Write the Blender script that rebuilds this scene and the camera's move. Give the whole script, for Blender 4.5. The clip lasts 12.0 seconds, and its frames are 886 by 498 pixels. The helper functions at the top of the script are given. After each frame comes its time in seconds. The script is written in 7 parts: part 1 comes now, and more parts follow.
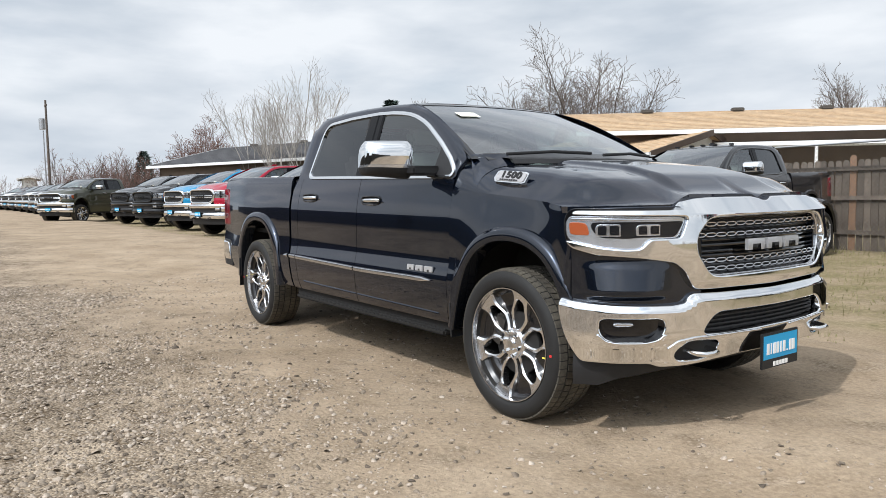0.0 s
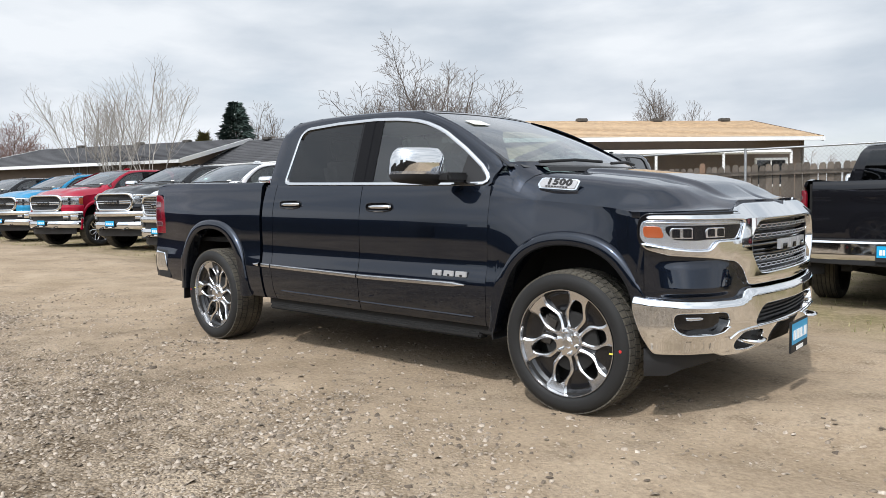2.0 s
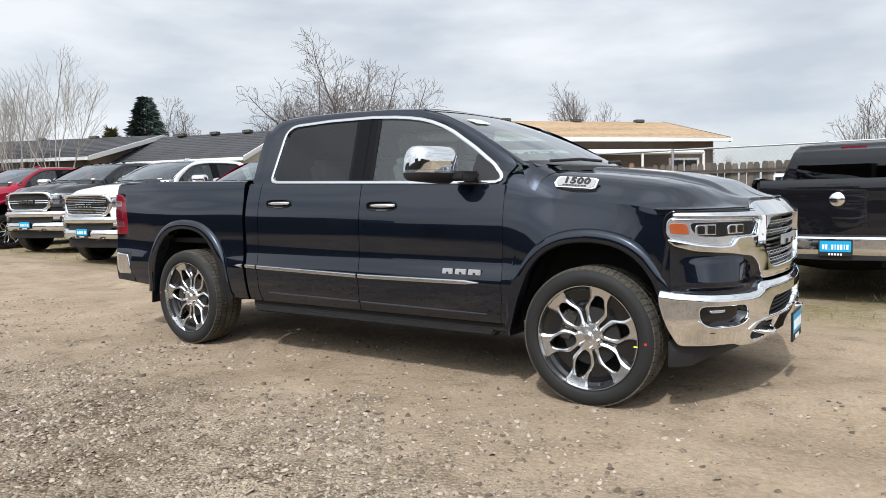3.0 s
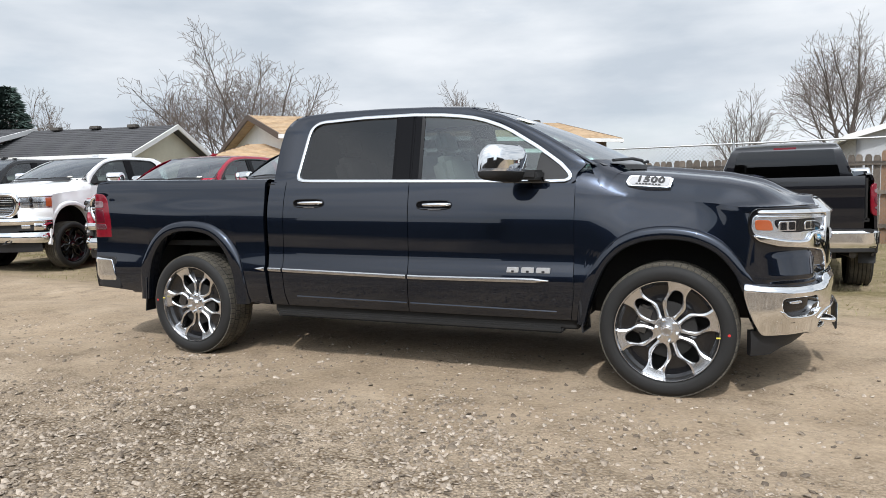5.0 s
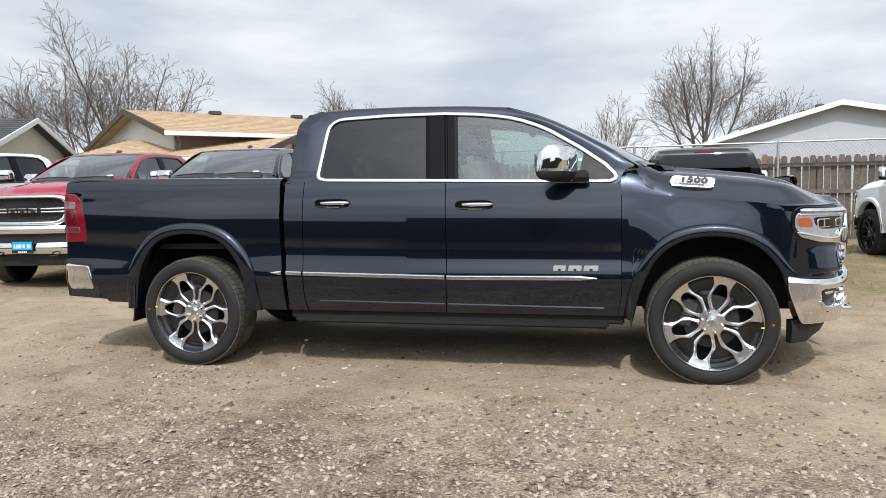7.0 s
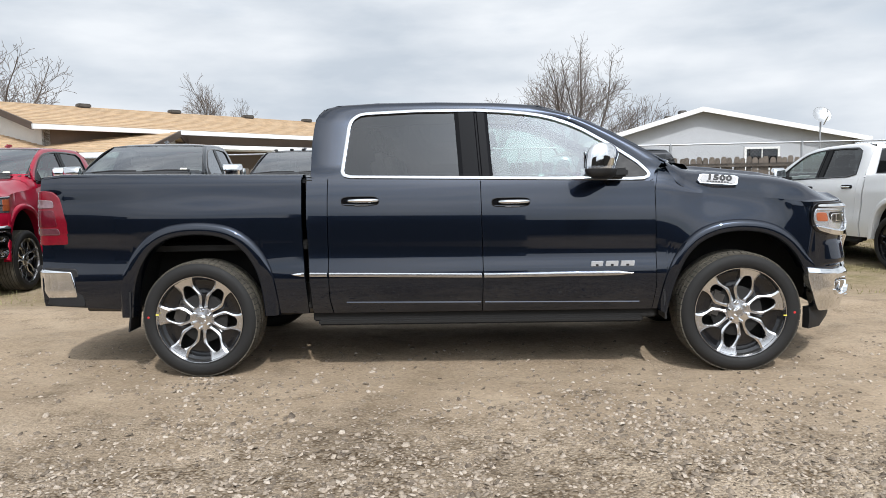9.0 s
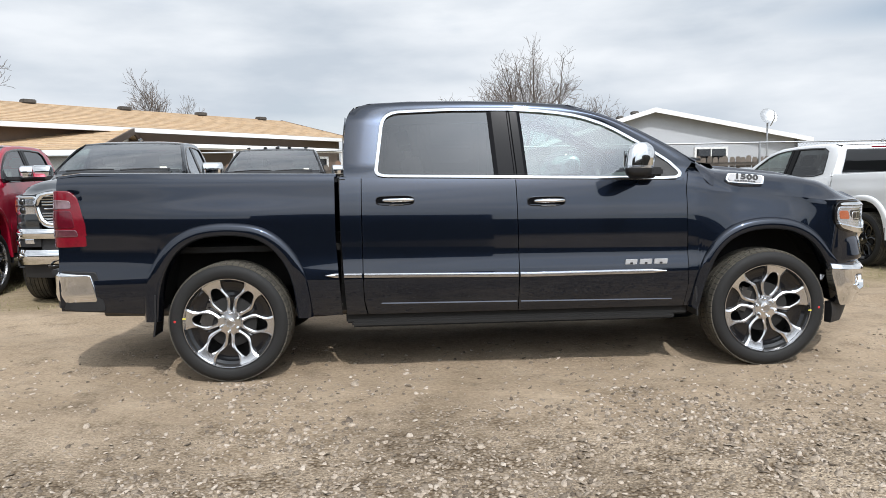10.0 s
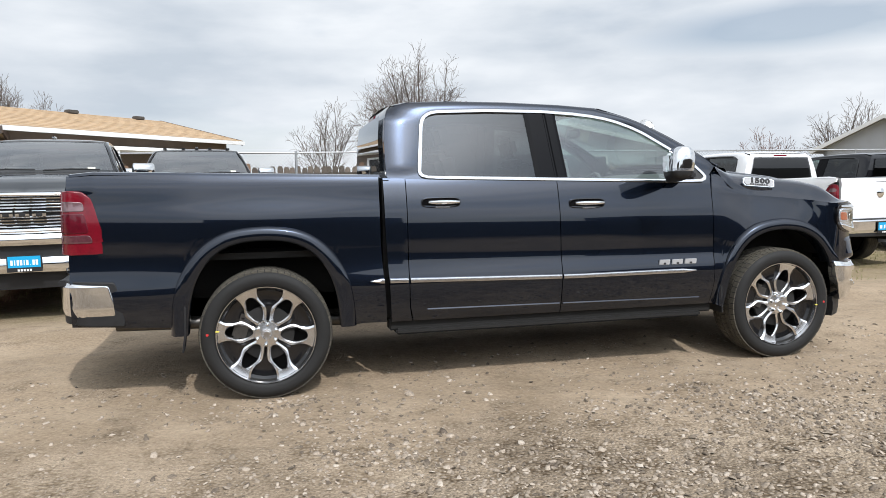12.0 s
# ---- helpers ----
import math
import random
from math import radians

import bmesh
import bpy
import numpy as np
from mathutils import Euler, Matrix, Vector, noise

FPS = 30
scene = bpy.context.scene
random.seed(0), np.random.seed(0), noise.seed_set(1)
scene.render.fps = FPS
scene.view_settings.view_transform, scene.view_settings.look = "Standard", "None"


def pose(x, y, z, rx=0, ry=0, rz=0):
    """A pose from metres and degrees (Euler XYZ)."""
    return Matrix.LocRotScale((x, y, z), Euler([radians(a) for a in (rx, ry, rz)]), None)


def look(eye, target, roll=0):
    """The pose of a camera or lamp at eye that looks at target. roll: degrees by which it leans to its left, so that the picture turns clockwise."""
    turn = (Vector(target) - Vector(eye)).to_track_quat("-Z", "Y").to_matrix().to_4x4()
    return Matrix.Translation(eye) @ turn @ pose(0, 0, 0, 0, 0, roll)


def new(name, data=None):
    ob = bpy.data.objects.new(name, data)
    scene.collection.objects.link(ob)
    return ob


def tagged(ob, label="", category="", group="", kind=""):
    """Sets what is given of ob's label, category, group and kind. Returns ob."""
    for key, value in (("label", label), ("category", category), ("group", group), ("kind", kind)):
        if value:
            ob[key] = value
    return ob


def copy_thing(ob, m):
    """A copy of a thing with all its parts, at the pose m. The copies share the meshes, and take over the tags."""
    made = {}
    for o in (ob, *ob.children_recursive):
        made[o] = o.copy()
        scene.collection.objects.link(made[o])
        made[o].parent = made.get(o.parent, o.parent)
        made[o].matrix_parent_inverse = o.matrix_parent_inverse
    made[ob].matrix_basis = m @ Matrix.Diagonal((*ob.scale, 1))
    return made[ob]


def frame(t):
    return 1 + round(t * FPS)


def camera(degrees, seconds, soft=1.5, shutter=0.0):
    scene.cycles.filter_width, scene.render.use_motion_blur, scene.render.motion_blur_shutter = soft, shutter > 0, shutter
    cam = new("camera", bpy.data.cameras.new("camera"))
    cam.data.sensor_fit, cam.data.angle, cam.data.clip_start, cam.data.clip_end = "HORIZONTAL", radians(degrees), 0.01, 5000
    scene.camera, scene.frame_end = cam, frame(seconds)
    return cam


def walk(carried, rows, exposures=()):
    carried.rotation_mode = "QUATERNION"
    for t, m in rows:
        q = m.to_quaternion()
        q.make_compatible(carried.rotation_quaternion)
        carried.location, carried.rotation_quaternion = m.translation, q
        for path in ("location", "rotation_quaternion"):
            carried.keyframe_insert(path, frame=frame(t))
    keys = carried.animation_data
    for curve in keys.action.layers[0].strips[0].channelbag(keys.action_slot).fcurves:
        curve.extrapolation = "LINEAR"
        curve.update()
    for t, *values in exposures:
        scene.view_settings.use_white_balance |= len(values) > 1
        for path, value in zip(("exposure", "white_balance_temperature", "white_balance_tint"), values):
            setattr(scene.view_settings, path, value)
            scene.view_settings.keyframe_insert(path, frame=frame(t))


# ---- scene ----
cam = camera(64.0, 12.0, soft=0.8)
PATH = [
    (0, (4.7, -3.375, 1.192), (3.064, -2.234, 1.041), -1.0),
    (0.5, (4.535, -3.635, 1.215), (2.97, -2.399, 1.068), -1.1),
    (1, (4.365, -3.9, 1.219), (2.868, -2.582, 1.078), -1.2),
    (1.5, (4.179, -4.136, 1.232), (2.767, -2.726, 1.091), -1.2),
    (2, (3.931, -4.342, 1.224), (2.608, -2.849, 1.078), -1.2),
    (2.5, (3.682, -4.541, 1.237), (2.462, -2.964, 1.086), -1.3),
    (3, (3.433, -4.737, 1.237), (2.307, -3.092, 1.082), -1.3),
    (3.2, (3.327, -4.806, 1.237), (2.231, -3.14, 1.083), -1.3),
    (4.8, (2.472, -5.246, 1.273), (1.621, -3.443, 1.104), -1.3),
    (5, (2.356, -5.293, 1.269), (1.533, -3.478, 1.101), -1.4),
    (5.5, (2.068, -5.42, 1.274), (1.314, -3.575, 1.107), -1.3),
    (6, (1.786, -5.514, 1.284), (1.112, -3.638, 1.115), -1.3),
    (6.5, (1.497, -5.58, 1.289), (0.924, -3.672, 1.118), -1.3),
    (7, (1.211, -5.638, 1.292), (0.751, -3.699, 1.116), -1.3),
    (9, (0.037, -5.729, 1.297), (-0.04, -3.739, 1.113), -1.2),
    (9.5, (-0.275, -5.726, 1.302), (-0.276, -3.735, 1.115), -1.2),
    (10, (-0.581, -5.697, 1.311), (-0.502, -3.708, 1.121), -1.2),
    (10.5, (-0.892, -5.646, 1.319), (-0.719, -3.663, 1.13), -1.1),
    (11, (-1.183, -5.59, 1.319), (-0.908, -3.618, 1.132), -1.0),
    (11.5, (-1.467, -5.527, 1.309), (-1.102, -3.569, 1.123), -1.0),
    (12, (-1.738, -5.431, 1.306), (-1.29, -3.491, 1.125), -0.9),
]
walk(cam, [(t, look(eye, target, roll)) for t, eye, target, roll in PATH])

# ---- world, sun, exposure ----
SUN_DIR = Vector((0.16, -0.66, 0.80)).normalized()
world = bpy.data.worlds.new("sky")
scene.world = world
world.use_nodes = True
wn, wl = world.node_tree.nodes, world.node_tree.links
wn.clear()
w_out = wn.new("ShaderNodeOutputWorld")
w_bg = wn.new("ShaderNodeBackground")
w_sky = wn.new("ShaderNodeTexSky")
w_sky.sky_type = "NISHITA"
w_sky.sun_disc = False
w_sky.sun_elevation = math.asin(SUN_DIR.z)
w_sky.sun_rotation = math.atan2(SUN_DIR.x, SUN_DIR.y)
w_dim = wn.new("ShaderNodeMixRGB")
w_dim.blend_type = "MULTIPLY"
w_dim.inputs[0].default_value = 1.0
w_dim.inputs[2].default_value = (0.095, 0.095, 0.095, 1)
w_co = wn.new("ShaderNodeTexCoord")
w_map = wn.new("ShaderNodeMapping")
w_map.inputs["Scale"].default_value = (1.0, 1.0, 3.6)
w_map.inputs["Location"].default_value = (0.35, 1.3, 0.2)
w_n1 = wn.new("ShaderNodeTexNoise")
w_n1.inputs["Scale"].default_value = 1.7
w_n1.inputs["Detail"].default_value = 7
w_n1.inputs["Roughness"].default_value = 0.55
w_n2 = wn.new("ShaderNodeTexNoise")
w_n2.inputs["Scale"].default_value = 3.1
w_n2.inputs["Detail"].default_value = 6
w_mask = wn.new("ShaderNodeValToRGB")
w_mask.color_ramp.elements[0].position = 0.30
w_mask.color_ramp.elements[0].color = (0.62, 0.62, 0.62, 1)
w_mask.color_ramp.elements[1].position = 0.46
w_tone = wn.new("ShaderNodeValToRGB")
w_tone.color_ramp.elements[0].position = 0.34
w_tone.color_ramp.elements[0].color = (0.555, 0.62, 0.70, 1)
w_tone.color_ramp.elements[1].position = 0.62
w_tone.color_ramp.elements[1].color = (0.84, 0.88, 0.93, 1)
w_mix = wn.new("ShaderNodeMixRGB")
w_gap_map = wn.new("ShaderNodeCombineXYZ")
for w_axis, w_way, w_shift in ((0, (-0.799 * 6.0, 0.602 * 6.0, 0), 0.0), (1, (0, 0, 36.0), -6.7)):
    w_along = wn.new("ShaderNodeVectorMath")
    w_along.operation = "DOT_PRODUCT"
    w_along.inputs[1].default_value = w_way
    w_add = wn.new("ShaderNodeMath")
    w_add.inputs[1].default_value = w_shift
    wl.new(w_co.outputs["Generated"], w_along.inputs[0])
    wl.new(w_along.outputs["Value"], w_add.inputs[0])
    wl.new(w_add.outputs[0], w_gap_map.inputs[w_axis])
w_gap_side = wn.new("ShaderNodeVectorMath")
w_gap_side.operation = "DOT_PRODUCT"
w_gap_side.inputs[1].default_value = (0.602, 0.799, 0)
w_gap_len = wn.new("ShaderNodeVectorMath")
w_gap_len.operation = "LENGTH"
w_gap_noise = wn.new("ShaderNodeMath")
w_gap_noise.operation = "MULTIPLY_ADD"
w_gap_noise.inputs[1].default_value = -2.6
w_gap = wn.new("ShaderNodeMapRange")
w_gap.inputs[1].default_value, w_gap.inputs[2].default_value = -1.0, -0.1
w_gap.inputs[3].default_value, w_gap.inputs[4].default_value = 0.40, 1.0
w_front = wn.new("ShaderNodeMath")
w_front.operation = "LESS_THAN"
w_front.inputs[1].default_value = 0.0
w_open = wn.new("ShaderNodeMath")
w_open.operation = "MAXIMUM"
w_open_2 = wn.new("ShaderNodeMath")
w_open_2.operation = "MULTIPLY"
wl.new(w_gap_map.outputs[0], w_gap_len.inputs[0])
wl.new(w_n2.outputs[0], w_gap_noise.inputs[0])
wl.new(w_gap_len.outputs["Value"], w_gap_noise.inputs[2])
wl.new(w_gap_noise.outputs[0], w_gap.inputs[0])
wl.new(w_co.outputs["Generated"], w_gap_side.inputs[0])
wl.new(w_gap_side.outputs["Value"], w_front.inputs[0])
wl.new(w_front.outputs[0], w_open.inputs[0])
wl.new(w_gap.outputs[0], w_open.inputs[1])
wl.new(w_mask.outputs[0], w_open_2.inputs[0])
wl.new(w_open.outputs[0], w_open_2.inputs[1])
wl.new(w_co.outputs["Generated"], w_map.inputs[0])
wl.new(w_map.outputs[0], w_n1.inputs["Vector"])
wl.new(w_map.outputs[0], w_n2.inputs["Vector"])
wl.new(w_n1.outputs[0], w_mask.inputs[0])
wl.new(w_n2.outputs[0], w_tone.inputs[0])
wl.new(w_sky.outputs[0], w_dim.inputs[1])
wl.new(w_open_2.outputs[0], w_mix.inputs[0])
wl.new(w_dim.outputs[0], w_mix.inputs[1])
wl.new(w_tone.outputs[0], w_mix.inputs[2])
# thin bright cloud about the sun
w_dot = wn.new("ShaderNodeVectorMath")
w_dot.operation = "DOT_PRODUCT"
w_dot.inputs[1].default_value = SUN_DIR
wl.new(w_co.outputs["Generated"], w_dot.inputs[0])
w_glow = []
for power, gain in ((70.0, 7.0), (5.0, 2.3)):
    w_max = wn.new("ShaderNodeMath")
    w_max.operation = "MAXIMUM"
    w_max.inputs[1].default_value = 0.0
    w_pow = wn.new("ShaderNodeMath")
    w_pow.operation = "POWER"
    w_pow.inputs[1].default_value = power
    w_gain = wn.new("ShaderNodeMath")
    w_gain.operation = "MULTIPLY"
    w_gain.inputs[1].default_value = gain
    wl.new(w_dot.outputs["Value"], w_max.inputs[0])
    wl.new(w_max.outputs[0], w_pow.inputs[0])
    wl.new(w_pow.outputs[0], w_gain.inputs[0])
    w_glow.append(w_gain)
w_sum = wn.new("ShaderNodeMath")
wl.new(w_glow[0].outputs[0], w_sum.inputs[0])
wl.new(w_glow[1].outputs[0], w_sum.inputs[1])
w_one = wn.new("ShaderNodeMath")
w_one.inputs[1].default_value = 1.0
wl.new(w_sum.outputs[0], w_one.inputs[0])
w_lit = wn.new("ShaderNodeMixRGB")
w_lit.blend_type = "MULTIPLY"
w_lit.inputs[0].default_value = 1.0
wl.new(w_mix.outputs[0], w_lit.inputs[1])
wl.new(w_one.outputs[0], w_lit.inputs[2])
wl.new(w_lit.outputs[0], w_bg.inputs[0])
wl.new(w_bg.outputs[0], w_out.inputs[0])
w_bg.inputs[1].default_value = 1.06

sun = new("sun", bpy.data.lights.new("sun", "SUN"))
sun.data.energy = 2.75
sun.data.angle = radians(1.2)
sun.data.color = (1.0, 0.983, 0.968)
sun.matrix_world = look(SUN_DIR * 60, (0, 0, 0))


# ---- materials ----
def material(name, base, rough=0.5, metal=0.0, coat=0.0, var=0.0, scale=6.0, bump=0.0, bump_scale=60.0,
             alpha=1.0, transmission=0.0, ior=1.45, emit=None, second=None, flakes=0.0, spread=0.0, spec=0.5, random_obj=0.0):
    m = bpy.data.materials.new(name)
    m.use_nodes = True
    n, l = m.node_tree.nodes, m.node_tree.links
    p = n["Principled BSDF"]
    p.inputs["Base Color"].default_value = (*base, 1)
    p.inputs["Roughness"].default_value = rough
    p.inputs["Metallic"].default_value = metal
    p.inputs["Coat Weight"].default_value = coat
    p.inputs["Coat Roughness"].default_value = 0.02
    p.inputs["Coat IOR"].default_value = 1.66
    p.inputs["IOR"].default_value = ior
    p.inputs["Specular IOR Level"].default_value = spec
    p.inputs["Transmission Weight"].default_value = transmission
    p.inputs["Alpha"].default_value = alpha
    if emit:
        p.inputs["Emission Color"].default_value = (*emit[:3], 1)
        p.inputs["Emission Strength"].default_value = emit[3]
    if var or bump or second or flakes or spread or random_obj:
        co = n.new("ShaderNodeTexCoord")
    colour = None
    if var or second:
        a = n.new("ShaderNodeTexNoise")
        a.inputs["Scale"].default_value = scale
        a.inputs["Detail"].default_value = 8
        a.inputs["Roughness"].default_value = 0.6
        b = n.new("ShaderNodeTexNoise")
        b.inputs["Scale"].default_value = scale * 9
        b.inputs["Detail"].default_value = 4
        l.new(co.outputs["Object"], a.inputs["Vector"])
        l.new(co.outputs["Object"], b.inputs["Vector"])
        add = n.new("ShaderNodeMath")
        add.operation = "MULTIPLY_ADD"
        add.inputs[1].default_value = 0.45
        l.new(b.outputs[0], add.inputs[0])
        l.new(a.outputs[0], add.inputs[2])
        ramp = n.new("ShaderNodeValToRGB")
        ramp.color_ramp.elements[0].position = 0.48
        ramp.color_ramp.elements[1].position = 0.95
        lo = second or tuple(c * (1 - var) for c in base)
        hi = base if second else tuple(min(1, c * (1 + var)) for c in base)
        ramp.color_ramp.elements[0].color = (*lo, 1)
        ramp.color_ramp.elements[1].color = (*hi, 1)
        l.new(add.outputs[0], ramp.inputs[0])
        colour = ramp.outputs[0]
        r = n.new("ShaderNodeMapRange")
        r.inputs[1].default_value, r.inputs[2].default_value = 0.4, 1.0
        r.inputs[3].default_value, r.inputs[4].default_value = max(0.02, rough - spread), min(1, rough + spread)
        l.new(add.outputs[0], r.inputs[0])
        l.new(r.outputs[0], p.inputs["Roughness"])
    if random_obj:
        info = n.new("ShaderNodeObjectInfo")
        mr = n.new("ShaderNodeMapRange")
        mr.inputs[3].default_value, mr.inputs[4].default_value = 1 - random_obj, 1 + random_obj
        l.new(info.outputs["Random"], mr.inputs[0])
        mul = n.new("ShaderNodeMixRGB")
        mul.blend_type = "MULTIPLY"
        mul.inputs[0].default_value = 1
        mul.inputs[1].default_value = (*base, 1)
        if colour:
            l.new(colour, mul.inputs[1])
        l.new(mr.outputs[0], mul.inputs[2])
        colour = mul.outputs[0]
    if colour:
        l.new(colour, p.inputs["Base Color"])
    if bump:
        t = n.new("ShaderNodeTexNoise")
        t.inputs["Scale"].default_value = bump_scale
        t.inputs["Detail"].default_value = 6
        l.new(co.outputs["Object"], t.inputs["Vector"])
        bp = n.new("ShaderNodeBump")
        bp.inputs["Strength"].default_value = bump
        bp.inputs["Distance"].default_value = 0.01
        l.new(t.outputs[0], bp.inputs["Height"])
        l.new(bp.outputs[0], p.inputs["Normal"])
    if flakes:
        v = n.new("ShaderNodeTexVoronoi")
        v.inputs["Scale"].default_value = 900
        l.new(co.outputs["Object"], v.inputs["Vector"])
        bp = n.new("ShaderNodeBump")
        bp.inputs["Strength"].default_value = flakes
        bp.inputs["Distance"].default_value = 0.001
        l.new(v.outputs["Color"], bp.inputs["Height"])
        l.new(bp.outputs[0], p.inputs["Normal"])
    return m


def car_paint(name, colour, metal=0.45, rough=0.38, lacquer=1.5):
    m = material(name, colour, rough, metal, coat=1.0, flakes=0.012, spec=0.08)
    p = m.node_tree.nodes["Principled BSDF"]
    p.inputs["Coat IOR"].default_value = lacquer
    p.inputs["Coat Roughness"].default_value = 0.03
    # flakes lie flat under the lacquer, so the metal stays dark at a glancing view
    p.inputs["Specular Tint"].default_value = (0.35, 0.40, 0.48, 1)
    return m


NAVY = car_paint("navy paint", (0.0092, 0.0142, 0.0262), 0.80, 0.24, 1.62)
BLACK_PAINT = car_paint("black paint", (0.008, 0.008, 0.010), 0.2, 0.35)
WHITE_PAINT = car_paint("white paint", (0.78, 0.79, 0.80), 0.0, 0.35)
RED_PAINT = car_paint("red paint", (0.38, 0.007, 0.032), 0.25, 0.33)
BLUE_PAINT = car_paint("blue paint", (0.020, 0.26, 0.48), 0.3, 0.33)
OLIVE_PAINT = car_paint("olive paint", (0.060, 0.062, 0.042), 0.35, 0.35)
GREY_PAINT = car_paint("grey paint", (0.036, 0.040, 0.044), 0.5, 0.35)
CHROME = material("chrome", (0.82, 0.83, 0.84), 0.045, 1.0, var=0.02, spread=0.02, scale=9)
POLISHED = material("polished wheel face", (0.74, 0.74, 0.75), 0.23, 1.0, var=0.04, spread=0.04, scale=14)
BADGE_BRIGHT = material("bright badge metal", (0.58, 0.59, 0.61), 0.30, 0.55, var=0.05, scale=30)
LAMP_BLACK = material("black lamp bay", (0.006, 0.006, 0.008), 0.5, 0.0, spec=0.15)
BADGE_GREY = material("brushed badge", (0.36, 0.36, 0.37), 0.55, 0.1, var=0.06, scale=30)
SATIN = material("satin aluminium", (0.60, 0.60, 0.61), 0.22, 1.0, var=0.06, spread=0.05, scale=20)
GLOSS_BLACK = material("gloss black", (0.005, 0.005, 0.006), 0.12, 0.0, coat=0.3)
POCKET_BLACK = material("painted wheel pocket", (0.007, 0.007, 0.008), 0.16, 0.0, coat=0.3, var=0.1, scale=30)
PILLAR_BLACK = material("gloss black pillar", (0.006, 0.006, 0.007), 0.12, 0.0, spec=0.10)
BLACK_PLASTIC = material("black plastic", (0.012, 0.012, 0.013), 0.55, 0.0, var=0.25, scale=30, spread=0.1, bump=0.08, bump_scale=400)
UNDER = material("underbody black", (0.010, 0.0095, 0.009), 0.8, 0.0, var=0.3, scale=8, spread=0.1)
RUBBER = material("tyre rubber", (0.0110, 0.0108, 0.0106), 0.72, 0.0, var=0.25, scale=14, spread=0.1, bump=0.1, bump_scale=220)
TREAD = material("dusty tyre tread", (0.105, 0.094, 0.072), 0.9, 0.0, second=(0.035, 0.032, 0.028), scale=9, bump=0.35, bump_scale=140)
BRAKE = material("brake metal", (0.10, 0.095, 0.09), 0.45, 0.9, var=0.2, scale=20)
SEAT = material("seat leather", (0.17, 0.165, 0.16), 0.55, 0.0, var=0.2, scale=12, bump=0.1)
CABIN = material("cabin trim", (0.15, 0.148, 0.145), 0.7, 0.0, var=0.2, scale=12)
HEADLINER = material("headliner", (0.52, 0.51, 0.48), 0.9, 0.0, var=0.08, scale=20)
AMBER = material("amber lens", (0.36, 0.085, 0.030), 0.15, 0.0, coat=1.0, bump=0.1, bump_scale=90)
RED_LENS = material("red lens", (0.150, 0.004, 0.012), 0.16, 0.0, coat=0.2, var=0.25, scale=18)
DEEP_LENS = material("deep red lens", (0.085, 0.003, 0.010), 0.16, 0.0, coat=0.3, var=0.3, scale=30)
DUSK_LENS = material("smoky lens", (0.11, 0.035, 0.045), 0.12, 0.2, coat=1.0, var=0.3, scale=60)
LAMP_WHITE = material("bright lamp housing", (0.62, 0.66, 0.72), 0.16, 0.75, coat=0.5, var=0.06, scale=40)
PALE_LENS = material("pale lens", (0.19, 0.11, 0.12), 0.12, 0.3, coat=1.0, var=0.2, scale=40)
LAMP = material("lamp reflector", (0.72, 0.75, 0.80), 0.14, 0.9, var=0.1, scale=50)
PLATE_BLUE = material("blue plate", (0.010, 0.33, 0.62), 0.35, 0.0, var=0.05, scale=10)
PLATE_WHITE = material("white lettering", (0.82, 0.82, 0.80), 0.5, 0.0, var=0.03, scale=40)
STICKER = material("paper sticker", (0.80, 0.78, 0.66), 0.7, 0.0, var=0.05, scale=30)
RED_DOT = material("red tyre mark", (0.55, 0.03, 0.03), 0.6)
YELLOW = material("yellow sticker", (0.75, 0.66, 0.10), 0.6)


def glass(name, tint, clear, face_on=0.08):
    """Thin tinted pane, alike from both sides: a see-through tint under a mirror gloss that grows at a glancing view."""
    m = bpy.data.materials.new(name)
    m.use_nodes = True
    n, l = m.node_tree.nodes, m.node_tree.links
    n.clear()
    out = n.new("ShaderNodeOutputMaterial")
    see = n.new("ShaderNodeBsdfTransparent")
    see.inputs[0].default_value = (*[c * clear for c in tint], 1)
    gloss = n.new("ShaderNodeBsdfGlossy")
    gloss.inputs["Roughness"].default_value = 0.015
    gloss.inputs[0].default_value = (0.95, 0.97, 1.0, 1)
    edge = n.new("ShaderNodeLayerWeight")
    edge.inputs["Blend"].default_value = 0.5
    steep = n.new("ShaderNodeMath")
    steep.operation = "POWER"
    steep.inputs[1].default_value = 4.4
    share = n.new("ShaderNodeMapRange")
    share.inputs[3].default_value, share.inputs[4].default_value = face_on, 1.0
    mix = n.new("ShaderNodeMixShader")
    l.new(edge.outputs["Facing"], steep.inputs[0])
    l.new(steep.outputs[0], share.inputs[0])
    l.new(share.outputs[0], mix.inputs[0])
    l.new(see.outputs[0], mix.inputs[1])
    l.new(gloss.outputs[0], mix.inputs[2])
    l.new(mix.outputs[0], out.inputs[0])
    return m


GLASS = glass("door glass", (0.76, 0.96, 0.89), 0.62, 0.10)
WINDSCREEN = glass("windscreen glass", (0.86, 0.97, 0.93), 0.66, 0.24)
PRIVACY = glass("privacy glass", (0.80, 0.82, 0.84), 0.12, 0.052)
LENS = glass("clear lens", (1, 1, 1), 0.97, 0.035)


